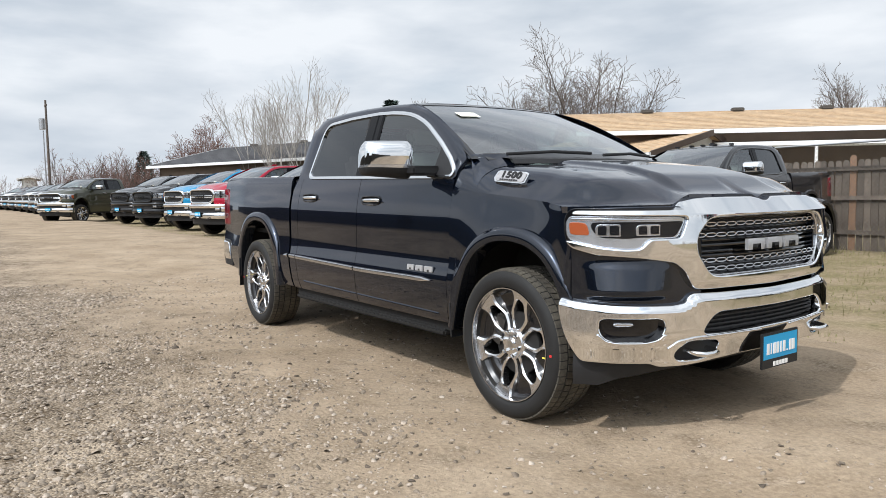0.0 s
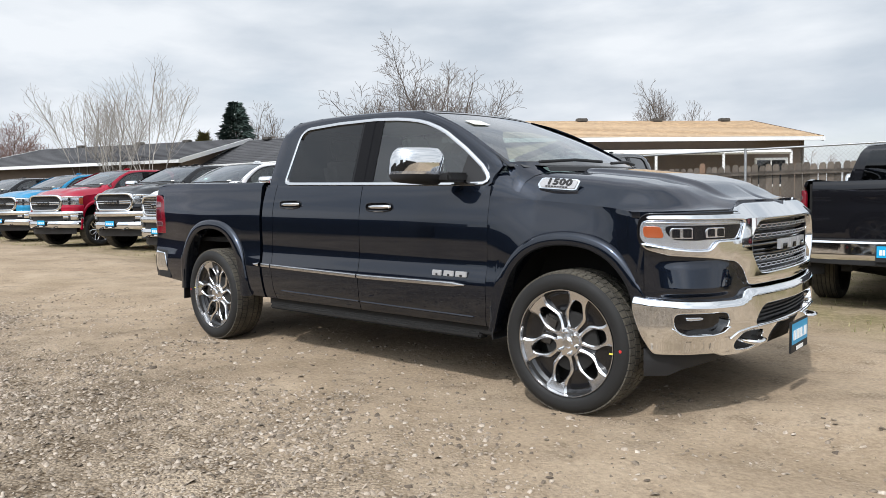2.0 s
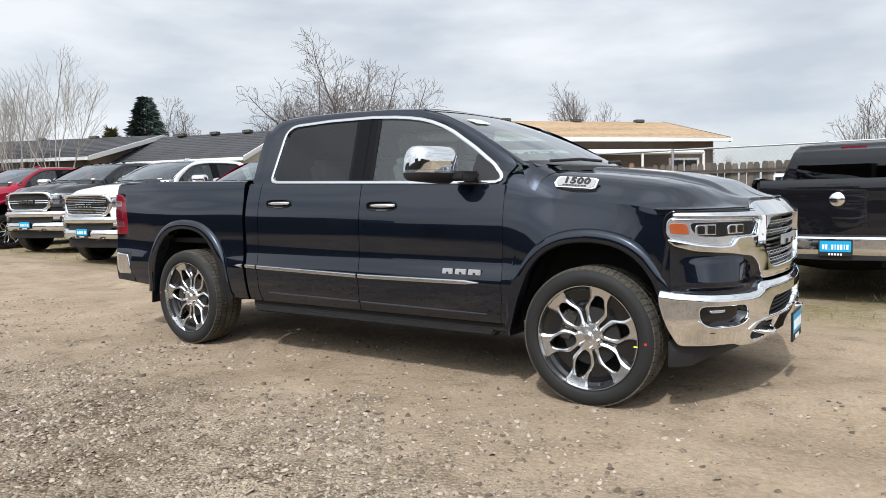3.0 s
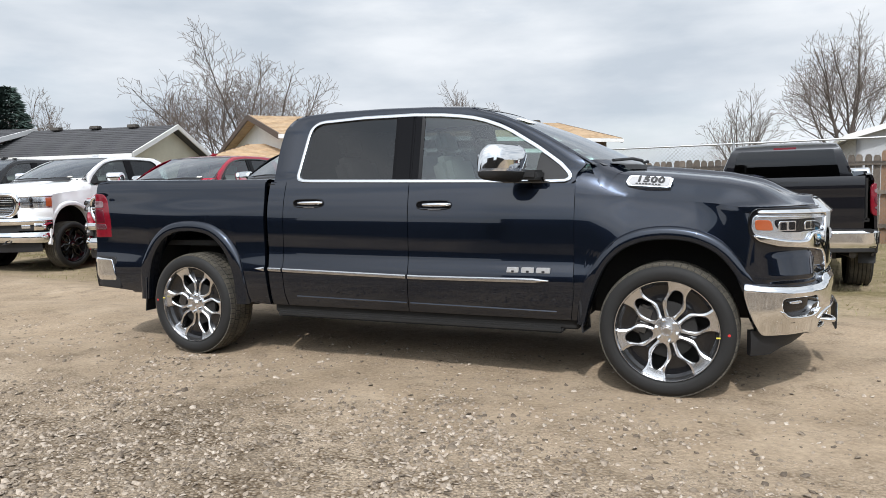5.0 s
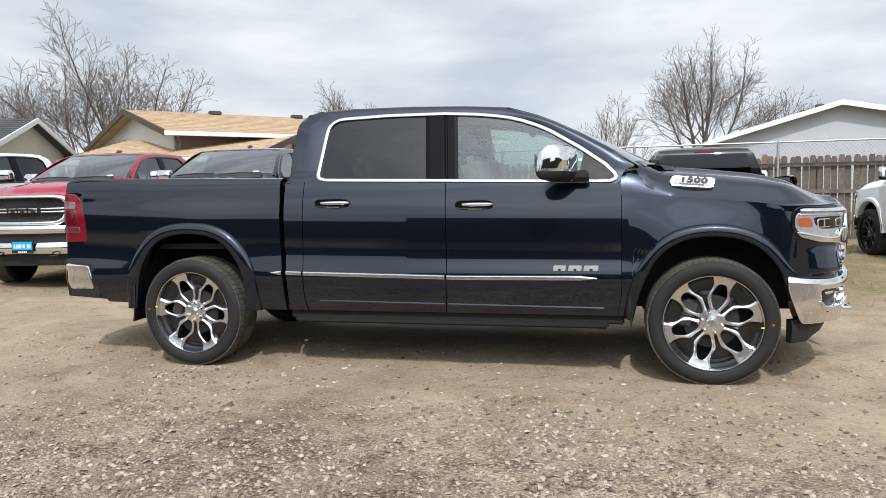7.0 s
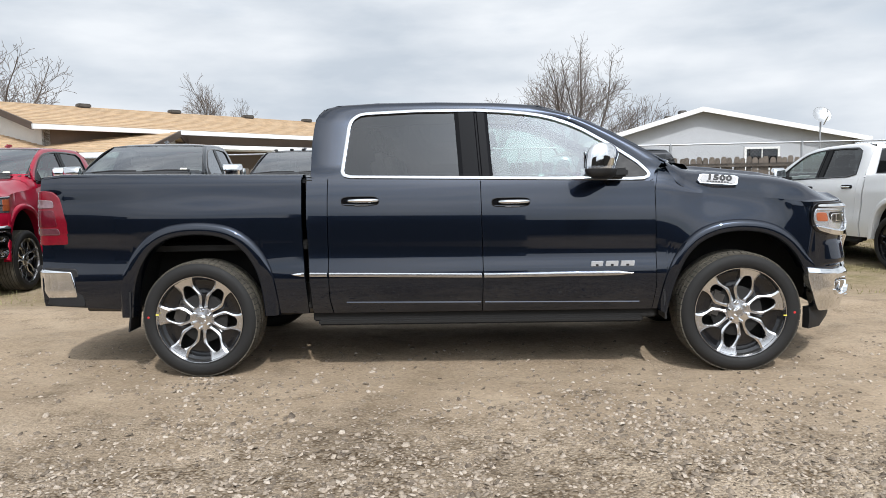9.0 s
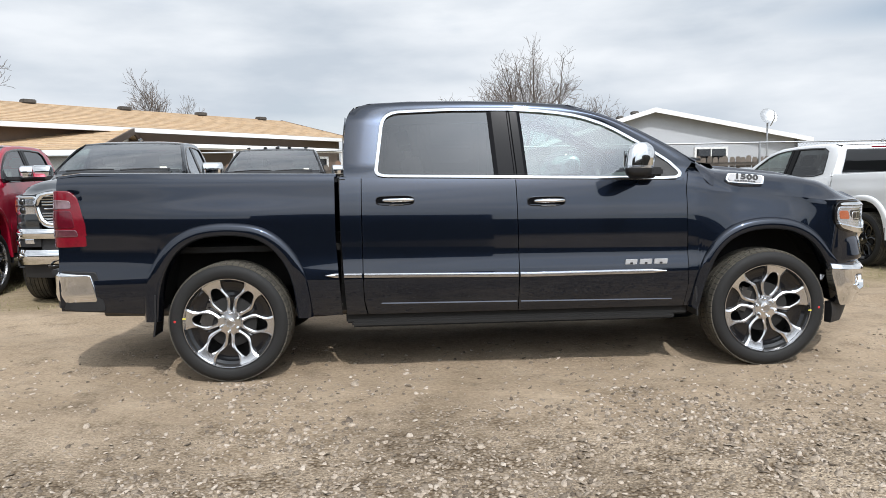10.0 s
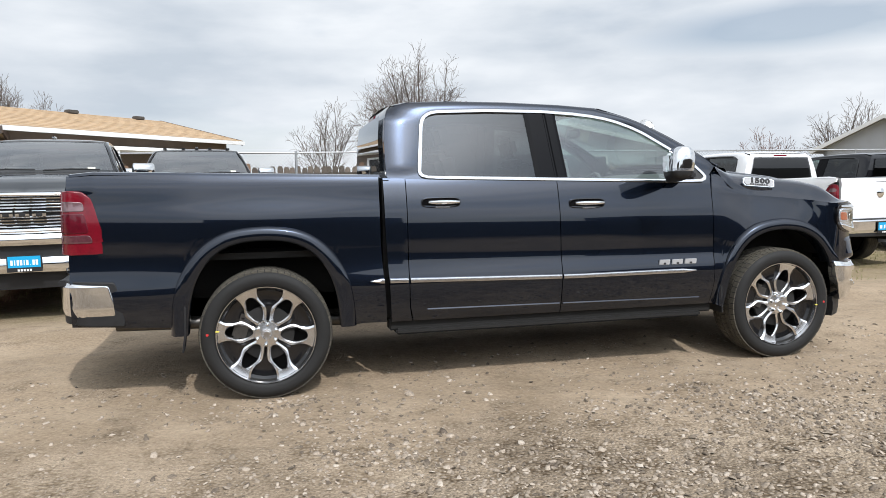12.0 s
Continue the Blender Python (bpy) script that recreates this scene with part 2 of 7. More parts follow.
# ---- mesh tools ----
def mk(name, V, F, mat, parent=None, label="", smooth=True, angle=35, fix=True):
    me = bpy.data.meshes.new(name)
    me.from_pydata([tuple(map(float, v)) for v in V], [], [tuple(int(i) for i in f) for f in F])
    if fix:
        bm = bmesh.new()
        bm.from_mesh(me)
        bmesh.ops.remove_doubles(bm, verts=bm.verts, dist=1e-5)
        bmesh.ops.recalc_face_normals(bm, faces=bm.faces)
        bm.to_mesh(me)
        bm.free()
    if smooth:
        me.polygons.foreach_set("use_smooth", [True] * len(me.polygons))
        me.set_sharp_from_angle(angle=radians(angle))
    me.materials.append(mat)
    ob = new(name, me)
    if parent is not None:
        ob.parent = parent
    if label:
        ob["label"] = label
    return ob


def grid_faces(n, m, off=0, wrap=False):
    F = []
    for i in range(n - 1):
        for j in range(m - 1 if not wrap else m):
            k = (j + 1) % m
            F.append((off + i * m + j, off + i * m + k, off + (i + 1) * m + k, off + (i + 1) * m + j))
    return F


def sheet(name, P, mat, parent, back=None, label="", angle=35):
    """A curved panel from a grid of points; back: the way its edge is folded, for thickness."""
    P = np.asarray(P, float)
    n, m = P.shape[:2]
    V = list(P.reshape(-1, 3))
    F = grid_faces(n, m)
    if back is not None:
        ring = [(0, j) for j in range(m)] + [(i, m - 1) for i in range(1, n)] + [(n - 1, j) for j in range(m - 2, -1, -1)] + [(i, 0) for i in range(n - 2, 0, -1)]
        o = len(V)
        b = np.asarray(back, float)
        for i, j in ring:
            V.append(P[i, j] + b)
        k = len(ring)
        for q in range(k):
            i, j = ring[q]
            i2, j2 = ring[(q + 1) % k]
            F.append((i * m + j, i2 * m + j2, o + (q + 1) % k, o + q))
    return mk(name, V, F, mat, parent, label, angle=angle)


def box_data(x0, x1, y0, y1, z0, z1, bevel=0.0):
    bm = bmesh.new()
    bmesh.ops.create_cube(bm, size=1)
    for v in bm.verts:
        v.co = Vector(((x0 + x1) / 2 + v.co.x * (x1 - x0), (y0 + y1) / 2 + v.co.y * (y1 - y0), (z0 + z1) / 2 + v.co.z * (z1 - z0)))
    if bevel:
        bmesh.ops.bevel(bm, geom=bm.edges, offset=bevel, segments=2, affect="EDGES")
    V = [v.co.copy() for v in bm.verts]
    bm.verts.index_update()
    F = [[v.index for v in f.verts] for f in bm.faces]
    bm.free()
    return V, F


def box(name, x0, x1, y0, y1, z0, z1, mat, parent=None, bevel=0.0, label="", turn=None):
    V, F = box_data(min(x0, x1), max(x0, x1), min(y0, y1), max(y0, y1), min(z0, z1), max(z0, z1), bevel)
    if turn is not None:
        V = [turn @ Vector(v) for v in V]
    return mk(name, V, F, mat, parent, label, fix=False)


def revolve(profile, n=48, axis="y"):
    """Rings about the y axis from (radius, y) pairs."""
    V, F = [], []
    for r, y in profile:
        for k in range(n):
            a = 2 * math.pi * k / n
            V.append((r * math.cos(a), y, r * math.sin(a)))
    F = grid_faces(len(profile), n, 0, True)
    return V, F


def tube_data(points, radius, n=8, closed=False, caps=True):
    pts = [Vector(p) for p in points]
    rad = radius if hasattr(radius, "__len__") else [radius] * len(pts)
    V, F = [], []
    up = Vector((0, 0, 1))
    for i, p in enumerate(pts):
        a = pts[i - 1] if (i or closed) else p
        b = pts[(i + 1) % len(pts)] if (i < len(pts) - 1 or closed) else p
        d = (b - a).normalized()
        s = d.cross(up)
        if s.length < 1e-3:
            s = d.cross(Vector((0, 1, 0)))
        s.normalize()
        t = s.cross(d)
        for k in range(n):
            c = 2 * math.pi * k / n
            V.append(p + (s * math.cos(c) + t * math.sin(c)) * rad[i])
    m = len(pts)
    for i in range(m if closed else m - 1):
        for k in range(n):
            F.append((i * n + k, i * n + (k + 1) % n, ((i + 1) % m) * n + (k + 1) % n, ((i + 1) % m) * n + k))
    if caps and not closed:
        F.append(list(range(n)))
        F.append([(m - 1) * n + k for k in range(n)])
    return V, F


def tube(name, points, radius, mat, parent=None, n=8, closed=False, label=""):
    V, F = tube_data(points, radius, n, closed)
    return mk(name, V, F, mat, parent, label, fix=False, angle=60)


def facing(ob, way):
    """Turns a pane's faces so that their outer side lies the given way."""
    total = Vector((0, 0, 0))
    for f in ob.data.polygons:
        total += f.normal * f.area
    if total.dot(Vector(way)) < 0:
        ob.data.flip_normals()
    return ob


def joined(lists):
    V, F = [], []
    for v, f in lists:
        o = len(V)
        V += list(v)
        F += [[i + o for i in q] for q in f]
    return V, F


def ip(x, table):
    return float(np.interp(x, [a for a, b in table], [b for a, b in table]))


def smooth01(t):
    t = max(0.0, min(1.0, t))
    return t * t * (3 - 2 * t)


def thing(name, m=None, **tags):
    ob = new(name)
    ob.empty_display_size = 0.2
    if m is not None:
        ob.matrix_world = m
    return tagged(ob, **tags)


def dense_plan(plan):
    """A plan curve (y, x) for y >= 0, as even arc steps with rounded corners."""
    P = np.array(plan, float)
    c = np.concatenate([[0], np.cumsum(np.hypot(np.diff(P[:, 0]), np.diff(P[:, 1])))])
    u = np.arange(0, c[-1], 0.01)
    Y, X = np.interp(u, c, P[:, 0]), np.interp(u, c, P[:, 1])
    for _ in range(12):
        Y[1:-1] = 0.25 * Y[:-2] + 0.5 * Y[1:-1] + 0.25 * Y[2:]
        X[1:-1] = 0.25 * X[:-2] + 0.5 * X[1:-1] + 0.25 * X[2:]
        X[0] = X[1]
    TY, TX = np.gradient(Y), np.gradient(X)
    L = np.hypot(TY, TX)
    TY, TX = TY / L, TX / L
    way = 1.0 if P[0, 1] > 0 else -1.0
    NY, NX = -TX * way, TY * way

    def at(s, out):
        a = abs(s)
        y = np.interp(a, u, Y) + out * np.interp(a, u, NY)
        x = np.interp(a, u, X) + out * np.interp(a, u, NX)
        return x, math.copysign(y, s)
    return at


DETAIL = [0.012]


def even_loop(loop, soft=2):
    """A closed loop in even steps, with softened corners."""
    L = np.array(list(loop) + [loop[0]], float)
    c = np.concatenate([[0], np.cumsum(np.hypot(np.diff(L[:, 0]), np.diff(L[:, 1])))])
    n = max(12, int(c[-1] / DETAIL[0]))
    t = np.arange(n) * c[-1] / n
    P = np.stack([np.interp(t, c, L[:, 0]), np.interp(t, c, L[:, 1])], 1)
    for _ in range(soft):
        P = 0.25 * np.roll(P, 1, 0) + 0.5 * P + 0.25 * np.roll(P, -1, 0)
    area = np.sum(P[:, 0] * np.roll(P[:, 1], -1) - np.roll(P[:, 0], -1) * P[:, 1])
    return P if area > 0 else P[::-1]


def mirrored(half):
    """A loop given for one side, from the middle to the middle, closed on the other side."""
    return list(half) + [(-a, b) for a, b in reversed(half) if abs(a) > 1e-6]


def patch(name, outer, mat, parent, lift, at, out=0.0, holes=(), depth=0.05, rnd=0.007, bulge=None, label="", soft=2, side=1, cell=0.03):
    """A panel with rounded edges and openings, cut to an outline (arc, height) and wrapped on to a plan curve."""
    loops = [(even_loop(outer, soft=soft), 1)] + [(even_loop(h, soft=soft), -1) for h in holes]
    bm = bmesh.new()
    rings = []
    for P, way in loops:
        t = np.roll(P, -1, 0) - np.roll(P, 1, 0)
        t /= np.linalg.norm(t, axis=1)[:, None] + 1e-9
        nrm = np.stack([-t[:, 1], t[:, 0]], 1) * way
        rings.append((P, nrm))
        Q = P + nrm * rnd
        vs = [bm.verts.new((a, 0, b)) for a, b in Q]
        for i in range(len(vs)):
            bm.edges.new((vs[i - 1], vs[i]))
    bmesh.ops.triangle_fill(bm, use_beauty=False, use_dissolve=False, edges=bm.edges[:], normal=(0, -1, 0))
    A = np.array([v.co for v in bm.verts])
    for k, lo, hi in ((0, A[:, 0].min(), A[:, 0].max()), (2, A[:, 2].min(), A[:, 2].max())):
        n = int((hi - lo) / cell)
        for i in range(1, n + 1):
            co = [0, 0, 0]
            co[k] = lo + (hi - lo) * i / (n + 1)
            no = [0, 0, 0]
            no[k] = 1
            bmesh.ops.bisect_plane(bm, geom=bm.verts[:] + bm.edges[:] + bm.faces[:], dist=1e-5, plane_co=co, plane_no=no)
    bm.verts.index_update()
    flat = [(v.co.x, v.co.z, 0.0) for v in bm.verts]
    F = [[v.index for v in f.verts] for f in bm.faces]
    bm.free()
    for P, nrm in rings:
        n = len(P)
        o = len(flat)
        for f, d in ((1.0, 0.0), (0.3, -0.3 * rnd), (0.0, -rnd), (0.0, -depth)):
            flat += [(a, b, d) for a, b in P + nrm * rnd * f]
        for j in range(3):
            for i in range(n):
                k = (i + 1) % n
                F.append((o + j * n + i, o + j * n + k, o + (j + 1) * n + k, o + (j + 1) * n + i))
    # places and smooth normals straight from the wrapped form
    def place(a, b, d):
        x, y = at(a * side, out + d + (bulge(abs(a), b) if bulge else 0.0))
        return Vector((x, y, b))

    n_flat = len(flat) - sum(4 * len(P) for P, _ in rings)
    V, N = [], []
    e = 0.003
    tilt = [(0.0, 0.0)] * n_flat
    for P, nrm in rings:
        for k in (0.0, 0.5, 1.0, 1.0):
            tilt += [(k, (-q[0], -q[1])) for q in nrm]
    for (a, b, d), tl in zip(flat, tilt):
        p = place(a, b, d)
        ta = place(a + e, b, d) - place(a - e, b, d)
        tb = place(a, b + e, d) - place(a, b - e, d)
        ta.normalize()
        tb.normalize()
        nn = ta.cross(tb)
        if nn.dot(Vector((p.x - (1.6 if p.x > 0 else -2.2), p.y, 0))) < 0:
            nn = -nn
        nn.normalize()
        k = tl[0]
        if k:
            w = ta * tl[1][0] + tb * tl[1][1]
            nn = (nn * (1 - k) + w * k).normalized()
        V.append(p)
        N.append(nn)
    F2 = []
    for f in F:
        c = (V[f[1]] - V[f[0]]).cross(V[f[2]] - V[f[0]])
        m = N[f[0]] + N[f[1]] + N[f[2]]
        F2.append(list(f) if c.dot(m) >= 0 else list(reversed(f)))
    ob = mk(name, lift([tuple(v) for v in V]), F2, mat, parent, label, fix=False, angle=180)
    ob.data.normals_split_custom_set_from_vertices([tuple(q) for q in N])
    return ob


# ---- pickup trucks ----
# Each truck is built about its own middle: x forward, y to its left, z up from the ground.
HALF = [(0.36, 0.895), (0.43, 0.940), (0.50, 0.958), (0.60, 0.970), (0.66, 0.974), (0.70, 0.971), (0.80, 0.9475), (0.84, 0.9455), (0.88, 0.9450), (0.97, 0.9440), (1.04, 0.9425),
        (1.09, 0.9385), (1.14, 0.931), (1.20, 0.919), (1.255, 0.906), (1.29, 0.896), (1.33, 0.883), (1.36, 0.866)]
CREASE = [(1.20, 1.228), (1.30, 1.222), (1.575, 1.199), (1.886, 1.172), (2.10, 1.150), (2.30, 1.120), (2.75, 1.115)]
HOOD_TOP = [(1.2, 1.415), (1.33, 1.402), (1.5, 1.386), (1.85, 1.352), (2.16, 1.314), (2.40, 1.256), (2.55, 1.210), (2.66, 1.182), (2.76, 1.168)]
HOOD_SIDE = [(0.0, -0.05), (0.40, -0.02), (0.48, 0.05), (0.62, 0.07), (0.76, 0.13), (0.83, 0.24), (0.875, 0.37), (0.91, 0.55), (0.95, 0.78), (1.0, 1.0)]
HOOD_REAR = [(0.0, -0.05), (0.40, -0.02), (0.48, 0.05), (0.62, 0.06), (0.80, 0.085), (0.88, 0.125), (0.93, 0.235), (0.959, 0.42), (0.977, 0.66), (1.0, 1.0)]
HOOD_EDGE = [(1.2, 0.911), (1.35, 0.908), (1.6, 0.893), (2.0, 0.912), (2.2, 0.948), (2.3, 0.980)]
ARCH_F = [(0.0, 0.945), (0.15, 0.928), (0.27, 0.872), (0.36, 0.775), (0.44, 0.585), (0.485, 0.40)]
FLARE_F = [(0.0, 1.027), (0.15, 1.011), (0.27, 0.968), (0.37, 0.885), (0.45, 0.762), (0.505, 0.63), (0.545, 0.42)]
ARCH_R = [(0.0, 0.983), (0.15, 0.972), (0.25, 0.935), (0.335, 0.860), (0.40, 0.755), (0.44, 0.62), (0.458, 0.42)]
FLARE_R = [(0.0, 1.075), (0.2, 1.055), (0.32, 1.002), (0.42, 0.912), (0.50, 0.785), (0.54, 0.65), (0.562, 0.42)]
CAB_LINE = [(-1.050, 1.345), (-1.052, 1.48), (-1.050, 1.61), (-1.035, 1.74), (-1.010, 1.80), (-0.965, 1.838), (-0.88, 1.860), (-0.6, 1.871), (-0.19, 1.868),
            (0.21, 1.853), (0.49, 1.832), (0.70, 1.768), (0.86, 1.702), (1.02, 1.620), (1.22, 1.505), (1.345, 1.414), (1.318, 1.380), (1.281, 1.345), (1.279, 1.285), (0.1, 1.31)]
WIN_LINE = [(-0.845, 1.395), (-0.808, 1.697), (-0.795, 1.745), (-0.766, 1.782), (-0.706, 1.808), (-0.332, 1.820), (0.081, 1.815), (0.30, 1.800), (0.435, 1.784), (0.54, 1.766),
            (0.631, 1.742), (0.74, 1.702), (0.828, 1.660), (1.026, 1.540), (1.185, 1.428), (1.255, 1.357), (1.262, 1.325), (1.24, 1.300), (1.203, 1.290), (0.122, 1.318),
            (-0.775, 1.342), (-0.815, 1.350), (-0.838, 1.370)]
PLAN = [(0, 2.742), (0.15, 2.737), (0.35, 2.720), (0.53, 2.692), (0.65, 2.652), (0.78, 2.590), (0.88, 2.505), (0.945, 2.410), (0.985, 2.310), (0.995, 2.25)]


SECTION_Z = np.arange(0.30, 1.42, 0.004)
SECTION_Y = np.interp(SECTION_Z, [a for a, b in HALF], [b for a, b in HALF])
SECTION_SOFT = SECTION_Y.copy()
for _ in range(40):
    SECTION_SOFT[1:-1] = 0.25 * SECTION_SOFT[:-2] + 0.5 * SECTION_SOFT[1:-1] + 0.25 * SECTION_SOFT[2:]


def section(z):
    """Half-width of the body's side by height, as one smooth curve."""
    return float(np.interp(z, SECTION_Z, SECTION_SOFT))


def belt(x):
    return 1.345 - 0.0265 * (x + 0.8)


def half_width(x, z):
    # the shoulder falls towards the nose
    fall = 0.017 * max(-1.4, min(1.4, x)) * smooth01((z - 0.72) / 0.12) * smooth01((1.30 - z) / 0.12)
    y = section(z + fall)
    if x < -2.2:
        y -= 0.035 * smooth01((-2.2 - x) / 0.75)
    return y


def hood_z(x, t):
    """Height of the hood at a share of its half-width; it stands fuller beside the pillars."""
    w = smooth01((1.72 - x) / 0.40)
    f = ip(t, HOOD_SIDE) * (1 - w) + ip(t, HOOD_REAR) * w
    T = ip(x, HOOD_TOP)
    return T - (T - ip(x, CREASE)) * f


def bed_y(x, z):
    """Half-width of the bed's side."""
    zt = ip(x, [(-2.95, 1.386), (-2.80, 1.398), (-2.1, 1.381), (-1.06, 1.358)])
    zz = min(1.352, z * 1.345 / zt) if z > 1.0 else z
    y = half_width(x, zz) + 0.016 * math.exp(-((x + 1.836) / 0.5) ** 2) * smooth01((z - 0.6) / 0.3) * smooth01((1.3 - z) / 0.2)
    return y + 0.02 * smooth01((z - 1.2) / 0.15)


def house_y(z):
    """Half-width of the greenhouse."""
    return 0.872 - 0.372 * (z - 1.345)


def plan_x(y):
    return ip(abs(y), PLAN)


def polar(loop, centre, n):
    """A loop sampled at even angles round a centre."""
    c = np.array(centre)
    L = np.array(loop) - c
    out = []
    m = len(L)
    for k in range(n):
        a = 2 * math.pi * k / n
        d = np.array((math.cos(a), math.sin(a)))
        best = None
        for i in range(m):
            p, q = L[i], L[(i + 1) % m]
            e = q - p
            den = d[0] * e[1] - d[1] * e[0]
            if abs(den) < 1e-9:
                continue
            t = (p[0] * e[1] - p[1] * e[0]) / den
            s = (p[0] * d[1] - p[1] * d[0]) / den
            if t > 0 and -1e-6 <= s <= 1 + 1e-6 and (best is None or t > best):
                best = t
        out.append(c + d * best)
    return np.array(out)


def inset(loop, d):
    """A closed counter-clockwise loop moved inwards."""
    a = np.roll(loop, 1, 0)
    b = np.roll(loop, -1, 0)
    t = b - a
    t /= np.linalg.norm(t, axis=1)[:, None] + 1e-9
    return loop + np.stack([-t[:, 1], t[:, 0]], 1) * d


class Lift:
    """Heights of a heavier truck: the body sits higher, the wheels stay."""

    def __init__(self, amount):
        self.amount = amount

    def __call__(self, P):
        P = np.array(P, float)
        if self.amount:
            z = P[..., 2]
            t = np.clip((z - 0.30) / 0.35, 0, 1)
            P[..., 2] = z + self.amount * t * t * (3 - 2 * t)
        return P


def wheel(parent, x, y, s, radius=0.407, fine=True, style="polished", spin=30, mark=None):
    """A wheel with tyre and six forked spokes. s: which side it faces (-1 right, 1 left)."""
    n = 72 if fine else 28
    w = 0.285
    k = radius / 0.407
    hub = new("wheel")
    hub.parent = parent
    hub.location = (x, y, radius - 0.012)
    hub.rotation_euler = (0, 0, 0 if s < 0 else math.pi)
    o = -w / 2
    side = [(0.303, o + 0.030), (0.307, o + 0.012), (0.314, o + 0.003), (0.326, o - 0.002), (0.348, o - 0.006), (0.370, o - 0.003), (0.385, o + 0.008), (0.396, o + 0.022), (0.402, o + 0.034)]
    side = [(r * k, yy) for r, yy in side]
    V, F = revolve(side + [(r, -yy) for r, yy in reversed(side)], n)
    mk("tyre", V, F, RUBBER, hub, angle=50)
    if fine:
        V, F = revolve([(0.392, -0.124), (0.394, -0.118), (0.394, 0.118), (0.392, 0.124)], n)
        mk("tread_base", [(a * k, b, c * k) for a, b, c in V], F, RUBBER, hub)
        L = []
        # rows of tread blocks, staggered; the shoulder rows wrap over the edge
        for row, (y0, y1, count, push) in enumerate(((-0.127, -0.088, 62, 0.0), (-0.077, -0.036, 68, 0.3), (-0.026, 0.026, 68, 0.6), (0.036, 0.077, 68, 0.1), (0.088, 0.127, 62, 0.5))):
            for q in range(count):
                a = 2 * math.pi * (q + push) / count
                w2 = math.pi * 0.4065 / count - 0.0032
                drop0, drop1 = (0.009 if row == 0 else 0.0), (0.009 if row == 4 else 0.0)
                skew = 0.004 * (1 if row % 2 else -1)
                bv = [(0.390, y0, -w2), (0.390, y1, -w2), (0.390, y1, w2), (0.390, y0, w2),
                      (0.4072 - drop0, y0, -w2 + skew), (0.4072 - drop1, y1, -w2 - skew), (0.4072 - drop1, y1, w2 - skew), (0.4072 - drop0, y0, w2 + skew)]
                if row in (0, 4):
                    bv = bv[:4] + [(0.4065 if (i == 1) == (row == 0) else 0.3985, yy, z) for i, yy, z in ((0, y0, -w2), (1, y1, -w2), (1, y1, w2), (0, y0, w2))]
                R = Matrix.Rotation(-a, 4, "Y")
                L.append(([R @ Vector((x * k, y, z)) for x, y, z in bv], [(4, 5, 6, 7), (0, 4, 7, 3), (1, 2, 6, 5), (0, 1, 5, 4), (3, 7, 6, 2)]))
        V, F = joined(L)
        mk("tread", V, F, TREAD, hub, smooth=False, fix=False)
    else:
        ribs = []
        edges = [-0.108, -0.070, -0.064, -0.025, -0.019, 0.019, 0.025, 0.064, 0.070, 0.108]
        for i in range(0, 10, 2):
            a, b = edges[i], edges[i + 1]
            ribs += [(0.394, a), (0.4065, a + 0.002), (0.4065, b - 0.002), (0.394, b)]
        V, F = revolve([(0.397, -0.121), (0.402, -0.116)] + ribs + [(0.402, 0.116), (0.397, 0.121)], n)
        mk("tread", [(a * k, b, c * k) for a, b, c in V], F, TREAD, hub, angle=30)
    # barrel and lip
    lip = [(0.303, o + 0.030), (0.306, o + 0.014), (0.303, o + 0.007), (0.298, o + 0.008), (0.296, o + 0.022), (0.295, o + 0.034)]
    V, F = revolve([(r * k, yy) for r, yy in lip], n)
    mk("rim", V, F, SATIN if style != "black" else GLOSS_BLACK, hub)
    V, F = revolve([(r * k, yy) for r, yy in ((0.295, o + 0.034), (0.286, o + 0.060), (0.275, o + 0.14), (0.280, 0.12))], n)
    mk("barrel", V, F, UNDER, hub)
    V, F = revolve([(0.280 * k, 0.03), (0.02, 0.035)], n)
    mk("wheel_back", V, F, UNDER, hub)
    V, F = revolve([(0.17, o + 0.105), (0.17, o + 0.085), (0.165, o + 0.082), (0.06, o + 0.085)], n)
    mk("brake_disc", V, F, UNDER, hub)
    if fine:
        V, F = box_data(0.10, 0.20, o + 0.07, o + 0.15, -0.09, 0.09, 0.015)
        R = Matrix.Rotation(radians(200), 4, "Y")
        mk("brake_caliper", [R @ Vector(v) for v in V], F, BRAKE, hub)
    face = o + 0.052
    face_mat = POLISHED if style == "polished" else (GLOSS_BLACK if style == "black" else SATIN)

    def at(r, a, y):
        return Vector((r * k * math.cos(a), y, r * k * math.sin(a)))

    # six looped spokes: two arms round an open window, joined at the rim; black pockets lie between the loops
    loop_rows = [(0.050, 0.000, 0.000, 0.004), (0.082, 0.000, 0.006, 0.003), (0.090, 0.012, 0.008, 0.004), (0.105, 0.024, 0.0095, 0.007), (0.130, 0.036, 0.0105, 0.008), (0.158, 0.044, 0.0130, 0.006),
                 (0.172, 0.046, 0.0190, 0.004), (0.190, 0.044, 0.0340, 0.001), (0.212, 0.037, 0.0540, -0.002), (0.236, 0.027, 0.0680, -0.005), (0.248, 0.014, 0.0730, -0.007), (0.252, 0.000, 0.0745, -0.008),
                 (0.272, 0.000, 0.0790, -0.011), (0.2945, 0.000, 0.0800, -0.0175)]
    half = math.pi / 6
    if not fine:
        loop_rows = [loop_rows[i] for i in (1, 3, 6, 8, 10, 11, 13)]
